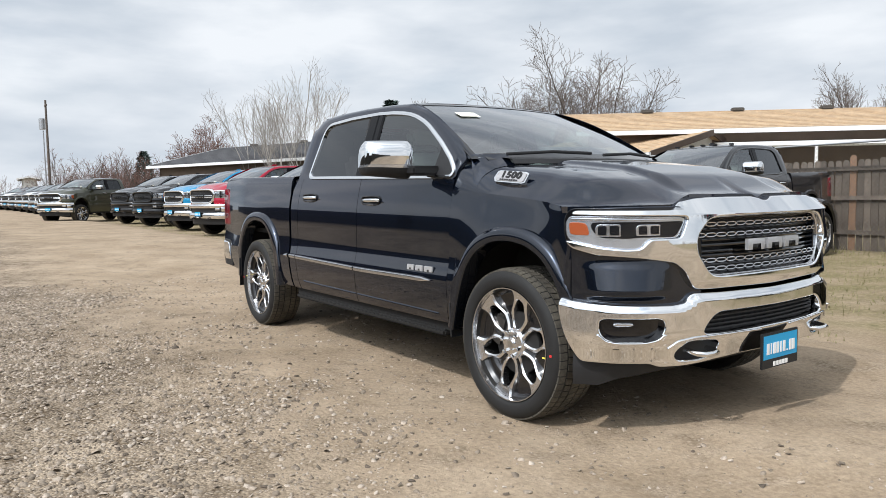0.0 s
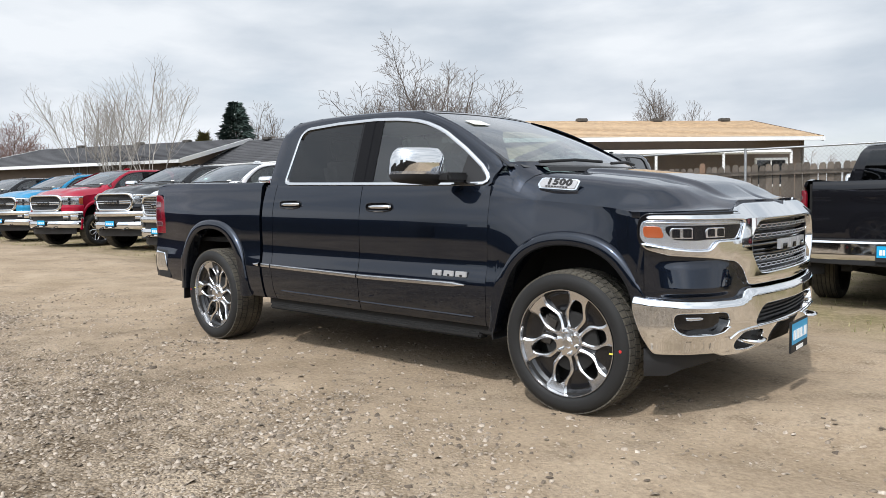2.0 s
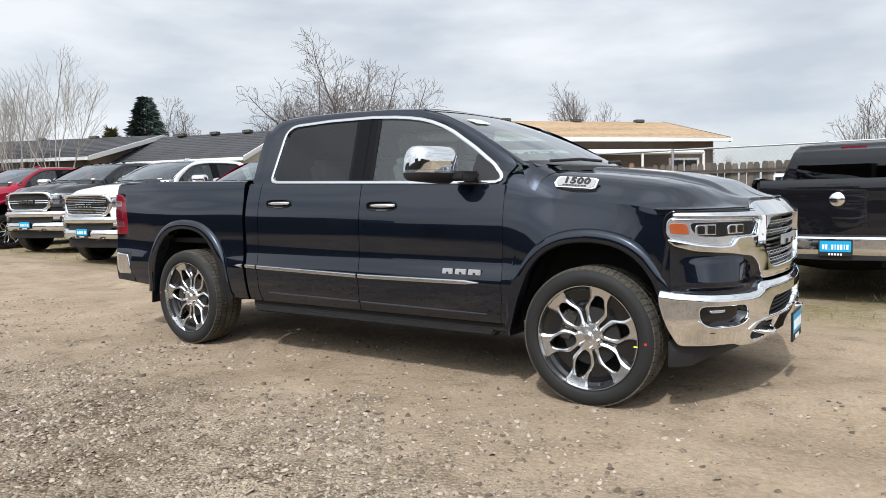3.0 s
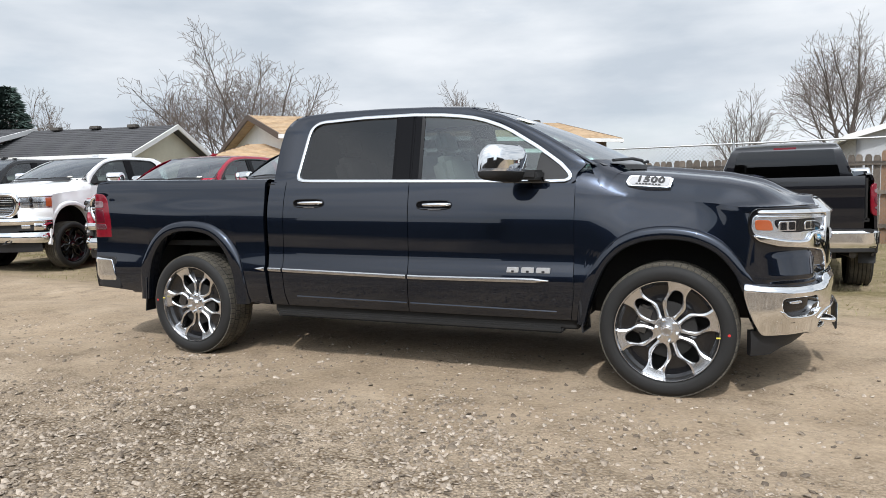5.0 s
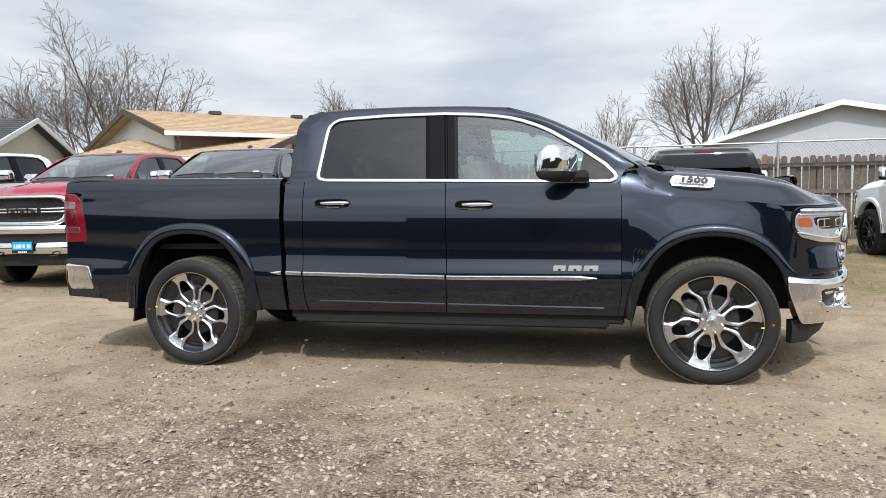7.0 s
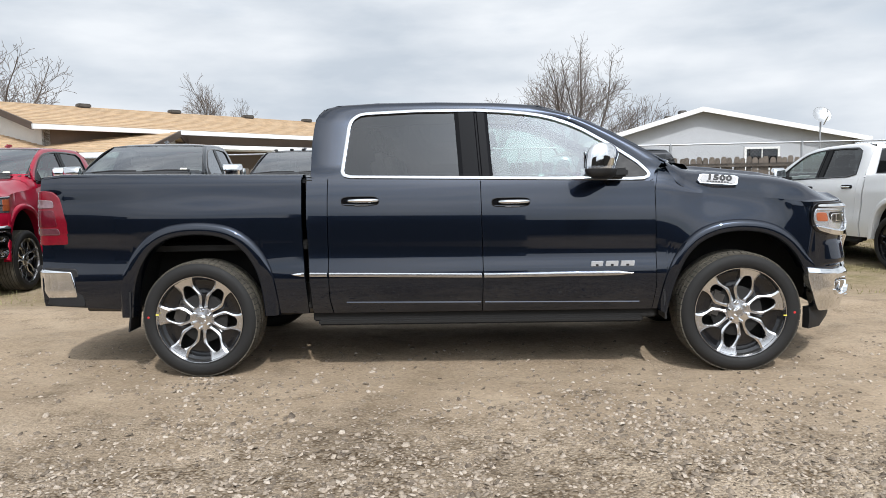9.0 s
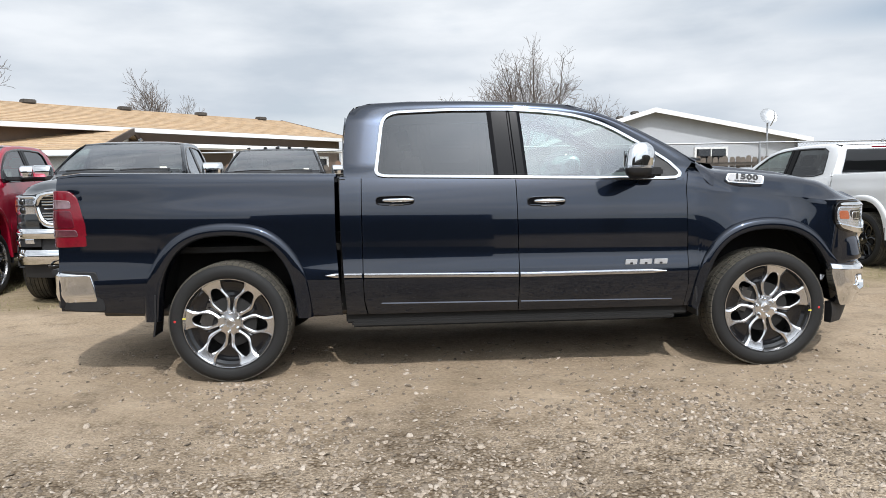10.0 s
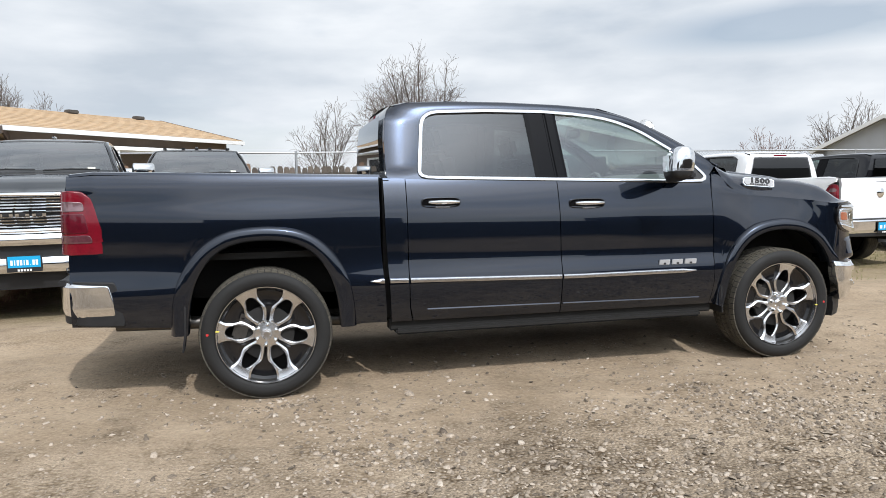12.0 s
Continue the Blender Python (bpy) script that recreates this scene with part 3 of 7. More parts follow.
    for q in range(6):
        a0 = 2 * math.pi * q / 6 + radians(spin) + half
        V, F = [], []
        for e in (-1, 1):
            o2 = len(V)
            for r, win, poc, dy in loop_rows:
                ai, ao = win * 1.0 / r, half - poc / r
                ch = min(0.009, 0.34 * (ao - ai) * r) / r
                y0 = face + dy
                solid = win == 0
                for a, d in ((ai, 0.0 if solid else 0.050), (ai, 0.0 if solid else 0.007), (ai + (0 if solid else ch), 0.0), (ao - ch * 1.6, 0.0), (ao - ch * 0.2, 0.0075), (ao, 0.032)):
                    V.append(at(r, a0 + e * a, y0 + d))
            F += [[i + o2 for i in f] for f in grid_faces(len(loop_rows), 6)]
        mk("spoke", V, F, face_mat, hub, angle=22)
        V = []
        ap = a0 + half
        for r, win, poc, dy in loop_rows[1:]:
            deep = 0.014 + 0.016 * smooth01((r - 0.16) / 0.07) - 0.018 * smooth01((r - 0.270) / 0.03)
            for k2 in (-1.08, -0.55, 0.0, 0.55, 1.08):
                V.append(at(r, ap + k2 * poc / r, face + dy + deep - 0.006 * (abs(k2) < 0.3) * (r < 0.18)))
        mk("spoke_pocket", V, grid_faces(len(loop_rows) - 1, 5), POCKET_BLACK, hub)
    V, F = revolve([(0.001, face - 0.016), (0.028, face - 0.016), (0.034, face - 0.010), (0.044, face - 0.008), (0.074, face - 0.004), (0.084, face + 0.012), (0.084, face + 0.05)], 36 if fine else 18)
    mk("hub", V, F, face_mat, hub, angle=25)
    V, F = revolve([(0.001, face - 0.0185), (0.020, face - 0.0185), (0.024, face - 0.0155)], 18)
    mk("hub_cap", V, F, SATIN, hub)
    if mark is not None:
        c = at(0.350, radians(mark), o - 0.0065)
        V, F = revolve([(0.001, -0.001), (0.0075, -0.001), (0.0085, 0.002)], 14)
        mk("tyre_mark", [Vector(v) + c for v in V], F, RED_DOT, hub, "small red paint dot")
        c = at(0.293, radians(mark - 4), o + 0.003)
        V, F = box_data(-0.011, 0.011, -0.001, 0.001, -0.004, 0.004)
        mk("rim_sticker", [Vector(v) + c for v in V], F, YELLOW, hub, "small yellow paper sticker")
    if fine:
        for q in range(6):
            a = 2 * math.pi * q / 6 + radians(spin)
            V, F = revolve([(0.001, -0.034), (0.008, -0.032), (0.0115, -0.026), (0.0115, 0.01)], 8)
            c = at(0.064, a, face)
            mk("lug_nut", [Vector(v) + c for v in V], F, CHROME, hub)
    return hub


def strip(name, y0, y1, top, bot, out, mat, parent, lift, n=24, depth=0.05, rows=5, crown=0.012, label=""):
    """A band wrapped round the nose between two heights, with a rounded face. top and bot: functions of y."""
    P = []
    for i in range(n + 1):
        y = y0 + (y1 - y0) * i / n
        x = plan_x(y) + (out(y) if callable(out) else out)
        # outward way in plan
        e = 0.004
        t = Vector((plan_x(y + e) - plan_x(y - e), 2 * e, 0)).normalized()
        nrm = Vector((t.y, -t.x, 0))
        zt, zb = top(y) if callable(top) else top, bot(y) if callable(bot) else bot
        row = []
        prof = [(0.0, -depth), (0.0, -crown)] + [((j + 1) / (rows + 1), -crown * (1 - math.sin(math.pi * (j + 1) / (rows + 1)))) for j in range(rows)] + [(1.0, -crown), (1.0, -depth)]
        for f, d in prof:
            row.append((x + nrm.x * d, y + nrm.y * d, zt + (zb - zt) * f))
        P.append(row)
    P = lift(P)
    V = list(P.reshape(-1, 3))
    m = P.shape[1]
    F = grid_faces(n + 1, m)
    F += [list(range(m)), [n * m + j for j in range(m)]]
    return mk(name, V, F, mat, parent, label, angle=40)


def ring_front(name, outer, inner, out, mat, parent, lift, centre, n=96, depth=0.06, crown=0.02, label="", inner_depth=0.03):
    """A closed frame in the (y, z) plane wrapped on to the nose."""
    A, B = polar(outer, centre, n), polar(inner, centre, n)
    V = []
    for k in range(n):
        for f, d in ((-0.0, -depth), (0.0, -crown), (0.25, -crown * 0.2), (0.5, 0.0), (0.8, -crown * 0.3), (1.0, -crown), (1.0, -inner_depth - crown)):
            y, z = A[k] + (B[k] - A[k]) * f
            V.append((plan_x(y) + out + d, y, z))
    F = []
    for k in range(n):
        for j in range(6):
            F.append((k * 7 + j, ((k + 1) % n) * 7 + j, ((k + 1) % n) * 7 + j + 1, k * 7 + j + 1))
    return mk(name, lift(V), F, mat, parent, label, angle=40)


def text_mesh(name, words, size, mat, parent, m, depth=0.002, shear=0.0):
    cu = bpy.data.curves.new(name, "FONT")
    cu.body, cu.size, cu.extrude, cu.align_x, cu.align_y, cu.shear = words, size, depth, "CENTER", "CENTER", shear
    cu.offset = size * 0.045
    ob = bpy.data.objects.new(name, cu)
    scene.collection.objects.link(ob)
    me = bpy.data.meshes.new_from_object(ob.evaluated_get(bpy.context.evaluated_depsgraph_get()))
    bpy.data.objects.remove(ob)
    me.materials.clear()
    me.materials.append(mat)
    o = new(name, me)
    o.parent = parent
    o.matrix_local = m
    return o


def plate(parent, x, z, face, lift, w=0.30, h=0.15):
    """A dealer plate on its black bracket: white bars for the lettering."""
    zz = float(lift([[0, 0, z]])[0][2])
    pl = box("dealer_plate", x, x + face * 0.012, -w / 2 - 0.012, w / 2 + 0.012, zz - h / 2 - 0.014, zz + h / 2 + 0.012, BLACK_PLASTIC, parent, 0.003, "blue dealer plate in a black frame")
    f0, f1 = x + face * 0.0135, x + face * 0.016
    box("plate_face", x + face * 0.010, f0, -w / 2, w / 2, zz - h * 0.28, zz + h / 2, PLATE_BLUE, pl)
    letters = 9
    for i in range(letters):
        c = -w * 0.43 + w * 0.86 * (i + 0.5) / letters
        if i == 6:
            box("plate_bar", f0, f1, c - 0.004, c + 0.004, zz - 0.018, zz - 0.010, PLATE_WHITE, pl)
            continue
        wd = 0.0045 if i in (1, 4) else 0.0105
        box("plate_bar", f0, f1, c - wd, c + wd, zz - 0.018, zz + 0.036, PLATE_WHITE, pl)
    for i in range(5):
        c = -0.055 + 0.0275 * i
        box("plate_bar", x + face * 0.012, x + face * 0.0145, c - 0.009, c + 0.009, zz - h / 2 - 0.006, zz - h / 2 + 0.016, PLATE_WHITE, pl)
    return pl


PLAN_FRONT = PLAN + [(0.997, 2.1), (0.997, 1.9)]
PLAN_REAR = [(0, -3.07), (0.55, -3.062), (0.78, -3.035), (0.88, -3.0), (0.935, -2.95), (0.955, -2.88), (0.958, -2.6), (0.958, -2.4)]
FRONT, REAR = dense_plan(PLAN_FRONT), dense_plan(PLAN_REAR)


def nose_light_duty(truck, lift, paint, fine):
    """Grille, lamps and bumper of the newer, lower nose."""
    cell = 0.028 if fine else 0.06
    opening = [(0, 1.076), (0.408, 1.071), (0.48, 1.060), (0.515, 1.029), (0.548, 0.990), (0.558, 0.945), (0.547, 0.898), (0.495, 0.829), (0.458, 0.800), (0.403, 0.793), (0, 0.795)]
    surround = [(0, 1.142), (0.022, 1.146), (0.09, 1.163), (0.30, 1.164), (0.511, 1.162), (0.619, 1.147), (0.672, 1.112), (0.96, 1.116), (1.129, 1.118), (1.150, 1.103), (1.143, 1.091), (0.96, 1.087),
                (0.669, 1.079), (0.603, 1.074), (0.642, 0.980), (0.789, 0.978), (0.828, 0.934), (0.893, 0.931), (1.003, 0.942), (1.153, 0.972), (1.174, 0.972), (1.139, 0.935), (1.027, 0.905),
                (0.82, 0.888), (0.672, 0.866), (0.616, 0.823), (0.578, 0.755), (0.555, 0.733), (0.488, 0.727), (0.30, 0.726), (0, 0.722)]
    g = thing("grille")
    g.parent = truck
    g["label"] = "black grille with wavy bright bars in a chrome frame"

    def frame_form(u, z):
        w = smooth01((u - 0.58) / 0.10)
        e = -0.078 * min(1.0, max(0.0, (z - 1.086) / 0.076)) * (1 - w) - 0.030 * min(1.0, max(0.0, (z - 1.086) / 0.032)) * w
        return e - 0.018 * smooth01((0.775 - z) / 0.05) + 0.010 * math.exp(-((z - 0.93) / 0.10) ** 2) * (1 if u < 0.7 else 0.4)

    patch("grille_frame", mirrored(surround), CHROME, g, lift, FRONT, 0.020, [mirrored(opening)], 0.06, 0.009, frame_form, cell=cell)
    inner = [(a * 0.985, 0.935 + (b - 0.935) * 0.965) for a, b in opening]
    patch("grille_bezel", mirrored([(a * 1.01, 0.935 + (b - 0.935) * 1.01) for a, b in opening]), SATIN, g, lift, FRONT, -0.004, [mirrored(inner)], 0.04, 0.004, cell=0.06)
    strip("grille_back", -0.555, 0.555, 1.08, 0.775, -0.075, BLACK_PLASTIC, g, lift, 24, 0.02, 1, 0.0)
    # wavy bars, two above the badge and two below
    for z in (1.035, 0.985, 0.865, 0.825):
        for ph in (0, 1):
            pts = []
            lim = ip(z, [(0.79, 0.47), (0.93, 0.54), (1.07, 0.485)])
            for i in range(97):
                y = -lim + 2 * lim * i / 96
                wv = math.tanh(2.6 * math.sin(2 * math.pi * y / 0.135 + ph * math.pi)) * 0.0085
                pts.append((plan_x(y) - 0.012, y, z + wv))
            V, F = tube_data(lift(pts), 0.0028, 5)
            mk("grille_bar", V, F, SATIN, g, fix=False)
    for z in (1.060, 1.010, 0.960, 0.935, 0.905, 0.885, 0.845, 0.803):
        lim = ip(z, [(0.79, 0.46), (0.93, 0.53), (1.07, 0.475)])
        strip("grille_slat", -lim, lim, z + 0.006, z - 0.006, -0.03, GLOSS_BLACK, g, lift, 16, 0.03, 1, 0.003)
    # badge: three plain bright blocks
    for c, w in ((-0.155, 0.085), (0.0, 0.085), (0.165, 0.095)):
        strip("badge_block", c - w * 0.75, c + w * 0.75, 0.957, 0.903, 0.018, BADGE_BRIGHT, g, lift, 6, 0.02, 1, 0.003)
        strip("badge_block", c - w * 0.35, c + w * 0.35, 0.932, 0.903, 0.0195, GLOSS_BLACK, g, lift, 6, 0.004, 1, 0.001)
    lamp = [(0.604, 1.070), (0.66, 1.077), (0.96, 1.084), (1.152, 1.086), (1.171, 1.060), (1.173, 1.003), (1.155, 0.972), (1.003, 0.942), (0.893, 0.931), (0.83, 0.933), (0.791, 0.977), (0.648, 0.979)]
    gasket = [(0.60, 1.112), (1.14, 1.122), (1.172, 1.104), (1.187, 1.074), (1.188, 1.003), (1.176, 0.962), (1.139, 0.928), (1.02, 0.898), (0.80, 0.895), (0.60, 0.95)]
    for s in (-1, 1):
        h = thing("headlight")
        h.parent = truck
        patch("gasket", gasket, GLOSS_BLACK, h, lift, FRONT, -0.002, (), 0.03, 0.004, side=s, cell=0.05)
        patch("housing", lamp, LAMP_WHITE, h, lift, FRONT, 0.004, (), 0.01, 0.003, side=s, cell=0.05)
        patch("lamp_bay", [(1.052, 1.050), (1.045, 1.056), (0.614, 1.056), (0.660, 0.984), (0.851, 0.984), (0.876, 0.979), (1.010, 0.985), (1.045, 1.020)], LAMP_BLACK, h, lift, FRONT, 0.0058, (), 0.006, 0.002, side=s, cell=0.05)
        patch("turn_signal", [(1.158, 1.057), (1.070, 1.054), (1.052, 0.994), (1.152, 0.998)], AMBER, h, lift, FRONT, 0.006, (), 0.006, 0.003, side=s, cell=0.05)
        patch("light_tube", [(1.150, 1.078), (0.63, 1.066), (0.625, 1.060), (1.150, 1.064)], LAMP, h, lift, FRONT, 0.007, (), 0.006, 0.004, side=s, cell=0.05)
        for a0, a1, z0, z1 in ((0.915, 1.030, 0.990, 1.046), (0.735, 0.850, 0.992, 1.044)):
            w = a1 - a0
            patch("projector_frame", [(a0, z0), (a0, z1), (a1 - 0.12 * w, z1), (a1, z1 - 0.016), (a1 - 0.04 * w, z0)], LAMP, h, lift, FRONT, 0.008, (), 0.006, 0.003, side=s, soft=0, cell=0.05)
            patch("projector", [(a0 + 0.05 * w, z0 + 0.006), (a0 + 0.05 * w, z1 - 0.006), (a0 + 0.42 * w, z1 - 0.006), (a0 + 0.42 * w, z0 + 0.006)], LAMP_BLACK, h, lift, FRONT, 0.0105, (), 0.006, 0.003, side=s, soft=0, cell=0.05)
            patch("projector", [(a0 + 0.54 * w, z0 + 0.006), (a0 + 0.54 * w, z1 - 0.006), (a1 - 0.12 * w, z1 - 0.008), (a1 - 0.12 * w, z0 + 0.006)], LAMP_BLACK, h, lift, FRONT, 0.0105, (), 0.006, 0.003, side=s, soft=0, cell=0.05)
        lens = patch("lens", lamp, LENS, h, lift, FRONT, 0.013, (), 0.010, 0.006, side=s, cell=0.05)
        lens.visible_shadow = False

        # painted panel below the lamp, swelling to a pod
        def pod(u, z):
            f = math.exp(-((u - 0.88) / 0.17) ** 4) * smooth01((z - 0.69) / 0.03) * smooth01((0.885 - z) / 0.05)
            return f * (0.030 - 0.20 * max(0.0, z - 0.74))
        patch("nose_panel", [(0.50, 0.70), (0.50, 1.00), (0.62, 1.125), (0.90, 1.125), (1.158, 1.118), (1.170, 1.00), (1.200, 0.80), (1.208, 0.675), (0.60, 0.66)], paint, truck, lift, FRONT, -0.010, (), 0.04, 0.006, pod, side=s, cell=cell)
    # bumper
    b = thing("front_bumper")
    b.parent = truck
    b["label"] = "chrome front bumper with a lower air slot"

    def lip(u, z):
        zt = ip(u, [(0, 0.712), (0.55, 0.722), (0.60, 0.690), (0.65, 0.676), (0.9, 0.677), (1.19, 0.700)])
        return -0.022 * smooth01((z - zt + 0.040) / 0.045) - 0.040 * smooth01((0.56 - z) / 0.20) - 0.012 * smooth01((u - 1.12) / 0.08)

    half = [(0, 0.712), (0.434, 0.718), (0.558, 0.723), (0.586, 0.712), (0.612, 0.680), (0.683, 0.674), (0.789, 0.676), (0.91, 0.678), (1.03, 0.684), (1.135, 0.692), (1.212, 0.702), (1.210, 0.63), (1.190, 0.556),
            (1.165, 0.484), (1.130, 0.425), (1.105, 0.397), (0.97, 0.397), (0.781, 0.398), (0.735, 0.379), (0.624, 0.377), (0.501, 0.383), (0.384, 0.392), (0.233, 0.398), (0, 0.398)]
    slot = [(0, 0.623), (0.415, 0.625), (0.459, 0.609), (0.495, 0.579), (0.524, 0.539), (0.505, 0.528), (0.431, 0.524), (0.318, 0.522), (0, 0.526)]
    fog = [(1.008, 0.602), (0.988, 0.612), (0.749, 0.612), (0.722, 0.601), (0.72, 0.575), (0.735, 0.536), (0.762, 0.511), (0.808, 0.507), (0.946, 0.506), (0.988, 0.524), (1.006, 0.556)]
    hook = [(0.661, 0.427), (0.654, 0.453), (0.61, 0.489), (0.566, 0.497), (0.431, 0.489), (0.409, 0.475), (0.421, 0.443), (0.465, 0.414), (0.536, 0.404), (0.639, 0.407)]
    flip = lambda L: [(-a, c) for a, c in L]
    patch("bumper_bar", mirrored(half), CHROME, b, lift, FRONT, 0.034, [mirrored(slot), fog, flip(fog), hook, flip(hook)], 0.07, 0.010, lip, cell=cell)
    strip("air_slot", -0.54, 0.54, 0.640, 0.505, -0.030, BLACK_PLASTIC, b, lift, 20, 0.02, 1, 0.0)
    for i in range(4):
        strip("slot_bar", -0.48, 0.48, 0.540 + 0.02 * i + 0.004, 0.540 + 0.02 * i - 0.004, -0.008, BLACK_PLASTIC, b, lift, 16, 0.02, 1, 0.002)
    for s in (-1, 1):
        big = lambda L, k: [(sum(a for a, c in L) / len(L) * (1 - k) + a * k, sum(c for a, c in L) / len(L) * (1 - k) + c * k) for a, c in L]
        patch("fog_recess", big(fog, 1.12), GLOSS_BLACK, b, lift, FRONT, -0.006, (), 0.02, 0.006, lip, side=s, cell=0.05)
        patch("fog_lamp", [(0.955, 0.592), (0.85, 0.592), (0.855, 0.576), (0.950, 0.574)], LAMP, b, lift, FRONT, 0.010, (), 0.02, 0.005, lip, side=s, cell=0.05)
        patch("fog_frame", [(1.026, 0.542), (1.008, 0.543), (0.976, 0.512), (0.928, 0.504), (0.814, 0.505), (0.757, 0.518), (0.729, 0.545), (0.711, 0.538), (0.749, 0.500), (0.808, 0.489), (0.934, 0.489), (0.988, 0.499)],
              CHROME, b, lift, FRONT, 0.046, (), 0.03, 0.006, lip, side=s, soft=1, cell=0.05)
        patch("hook_recess", big(hook, 1.12), BLACK_PLASTIC, b, lift, FRONT, -0.010, (), 0.02, 0.006, lip, side=s, cell=0.05)
        x0 = plan_x(0.5) - 0.02
        pts = [(x0 - 0.05, s * 0.56, 0.448), (x0 + 0.045, s * 0.565, 0.440), (x0 + 0.066, s * 0.545, 0.438), (x0 + 0.072, s * 0.50, 0.437), (x0 + 0.066, s * 0.455, 0.438), (x0 + 0.045, s * 0.435, 0.440), (x0 - 0.05, s * 0.44, 0.448)]
        tube("tow_hook", lift(pts), 0.013, CHROME, b, 10)
        patch("bumper_ridge", [(0.712, 0.468), (0.700, 0.462), (0.650, 0.494), (0.567, 0.508), (0.33, 0.507), (0.12, 0.504), (0.12, 0.516), (0.33, 0.520), (0.567, 0.521), (0.656, 0.508)], CHROME, b, lift, FRONT, 0.042, (), 0.02, 0.006, lip, side=s, soft=1, cell=0.05)
    strip("air_dam", -0.955, 0.955, 0.42, lambda y: ip(abs(y), [(0, 0.365), (0.6, 0.350), (0.82, 0.315), (0.9, 0.275)]), -0.085, BLACK_PLASTIC, truck, lift, 30, 0.06, 2, 0.010)
    plate(truck, plan_x(0) + 0.040, 0.402, 1, lift)


def nose_heavy_duty(truck, lift, paint, fine, chrome=True, bars="mesh"):
    """The tall, upright nose of the heavier trucks."""
    bright = CHROME if chrome else GLOSS_BLACK
    outer = [(0, 1.172), (-0.45, 1.172), (-0.60, 1.150), (-0.665, 1.05), (-0.645, 0.92), (-0.60, 0.80), (-0.5, 0.745), (0, 0.740)]
    outer += [(-y, z) for y, z in reversed(outer[1:-1])]
    inner = [(0, 1.128), (-0.44, 1.126), (-0.555, 1.105), (-0.60, 1.03), (-0.58, 0.92), (-0.535, 0.83), (-0.46, 0.800), (0, 0.796)]
    inner += [(-y, z) for y, z in reversed(inner[1:-1])]
    g = thing("grille")
    g.parent = truck
    ring_front("grille_frame", outer, inner, 0.020, bright, g, lift, (0, 0.95), 64, depth=0.10, crown=0.020, inner_depth=0.05)
    strip("grille_back", -0.60, 0.60, 1.135, 0.79, -0.05, BLACK_PLASTIC, g, lift, 16, 0.02, 1, 0.0)
    if bars == "bars":
        for i in range(10):
            z = 0.818 + 0.0325 * i
            if i in (4, 5):
                continue
            strip("grille_bar", -0.56, 0.56, z + 0.006, z - 0.006, 0.004, bright, g, lift, 14, 0.03, 2, 0.004)
        for c in (-0.36, 0.36):
            strip("grille_bar", c - 0.17, c + 0.17, 0.975, 0.960, 0.006, bright, g, lift, 8, 0.04, 2, 0.006)
    else:
        rows = []
        for i in range(9):
            z = 0.815 + 0.037 * i
            pts = [(plan_x(y) - 0.012, y, z + 0.012 * math.sin(2 * math.pi * y / 0.07 + i * math.pi)) for y in np.linspace(-0.55, 0.55, 65)]
            rows.append(tube_data(lift(pts), 0.0055, 4))
        V, F = joined(rows)
        mk("grille_mesh", V, F, GLOSS_BLACK, g, fix=False)
        for s in (-1, 1):
            strip("grille_bar", s * 0.58, s * 0.26, 0.985, 0.965, 0.004, bright, g, lift, 8, 0.04, 2, 0.005)
            strip("grille_bar", s * 0.59, s * 0.26, 0.940, 0.920, 0.004, bright, g, lift, 8, 0.04, 2, 0.005)
    for c in (-0.15, 0.0, 0.155):
        strip("badge_block", c - 0.065, c + 0.065, 0.985, 0.925, 0.022, bright, g, lift, 4, 0.02, 1, 0.003)
        strip("badge_block", c - 0.030, c + 0.030, 0.958, 0.925, 0.0235, BLACK_PLASTIC, g, lift, 4, 0.004, 1, 0.001)
    for s in (-1, 1):
        h = thing("headlight")
        h.parent = truck
        strip("housing", s * 0.985, s * 0.665, 1.095, 0.905, -0.02, LAMP, h, lift, 12, 0.05, 1, 0.004)
        strip("chrome_band", s * 0.992, s * 0.655, 1.118, 1.092, 0.004, bright, h, lift, 12, 0.06, 2, 0.006)
        strip("light_divider", s * 0.980, s * 0.67, 1.012, 0.996, -0.004, GLOSS_BLACK, h, lift, 10, 0.03, 1, 0.003)
        strip("turn_signal", s * 0.988, s * 0.955, 1.08, 0.93, -0.004, AMBER, h, lift, 5, 0.03, 2, 0.004)
        for z in (1.052, 0.952):
            V, F = revolve([(0.001, -0.012), (0.026, -0.006), (0.036, 0.004), (0.042, 0.0), (0.043, 0.02)], 14)
            x = plan_x(0.80) - 0.010
            R = Matrix.Rotation(radians(90 - s * 14), 4, "Z")
            mk("projector", lift([Vector((x, s * 0.80, z)) + R @ Vector(v) for v in V]), F, GLOSS_BLACK, h)
        lens = strip("lens", s * 0.987, s * 0.665, 1.094, 0.906, 0.003, LENS, h, lift, 12, 0.006, 2, 0.003)
        lens.visible_shadow = False
        strip("nose_panel", s * 0.990, s * 0.615, 0.908, 0.735, -0.010, paint, truck, lift, 12, 0.05, 3, 0.012)
    b = thing("front_bumper")
    b.parent = truck
    skin = bright if bars != "paint" else paint
    strip("bumper_upper", -0.996, 0.996, 0.735, lambda y: 0.625, 0.055, skin, b, lift, 40, 0.10, 4, 0.022)
    strip("bumper_lower", -0.996, 0.996, lambda y: 0.535, lambda y: ip(abs(y), [(0, 0.45), (0.6, 0.44), (1, 0.43)]), 0.050, skin, b, lift, 40, 0.10, 4, 0.022)
    strip("air_slot", -0.60, 0.60, 0.630, 0.530, -0.02, BLACK_PLASTIC, b, lift, 14, 0.02, 1, 0.0)
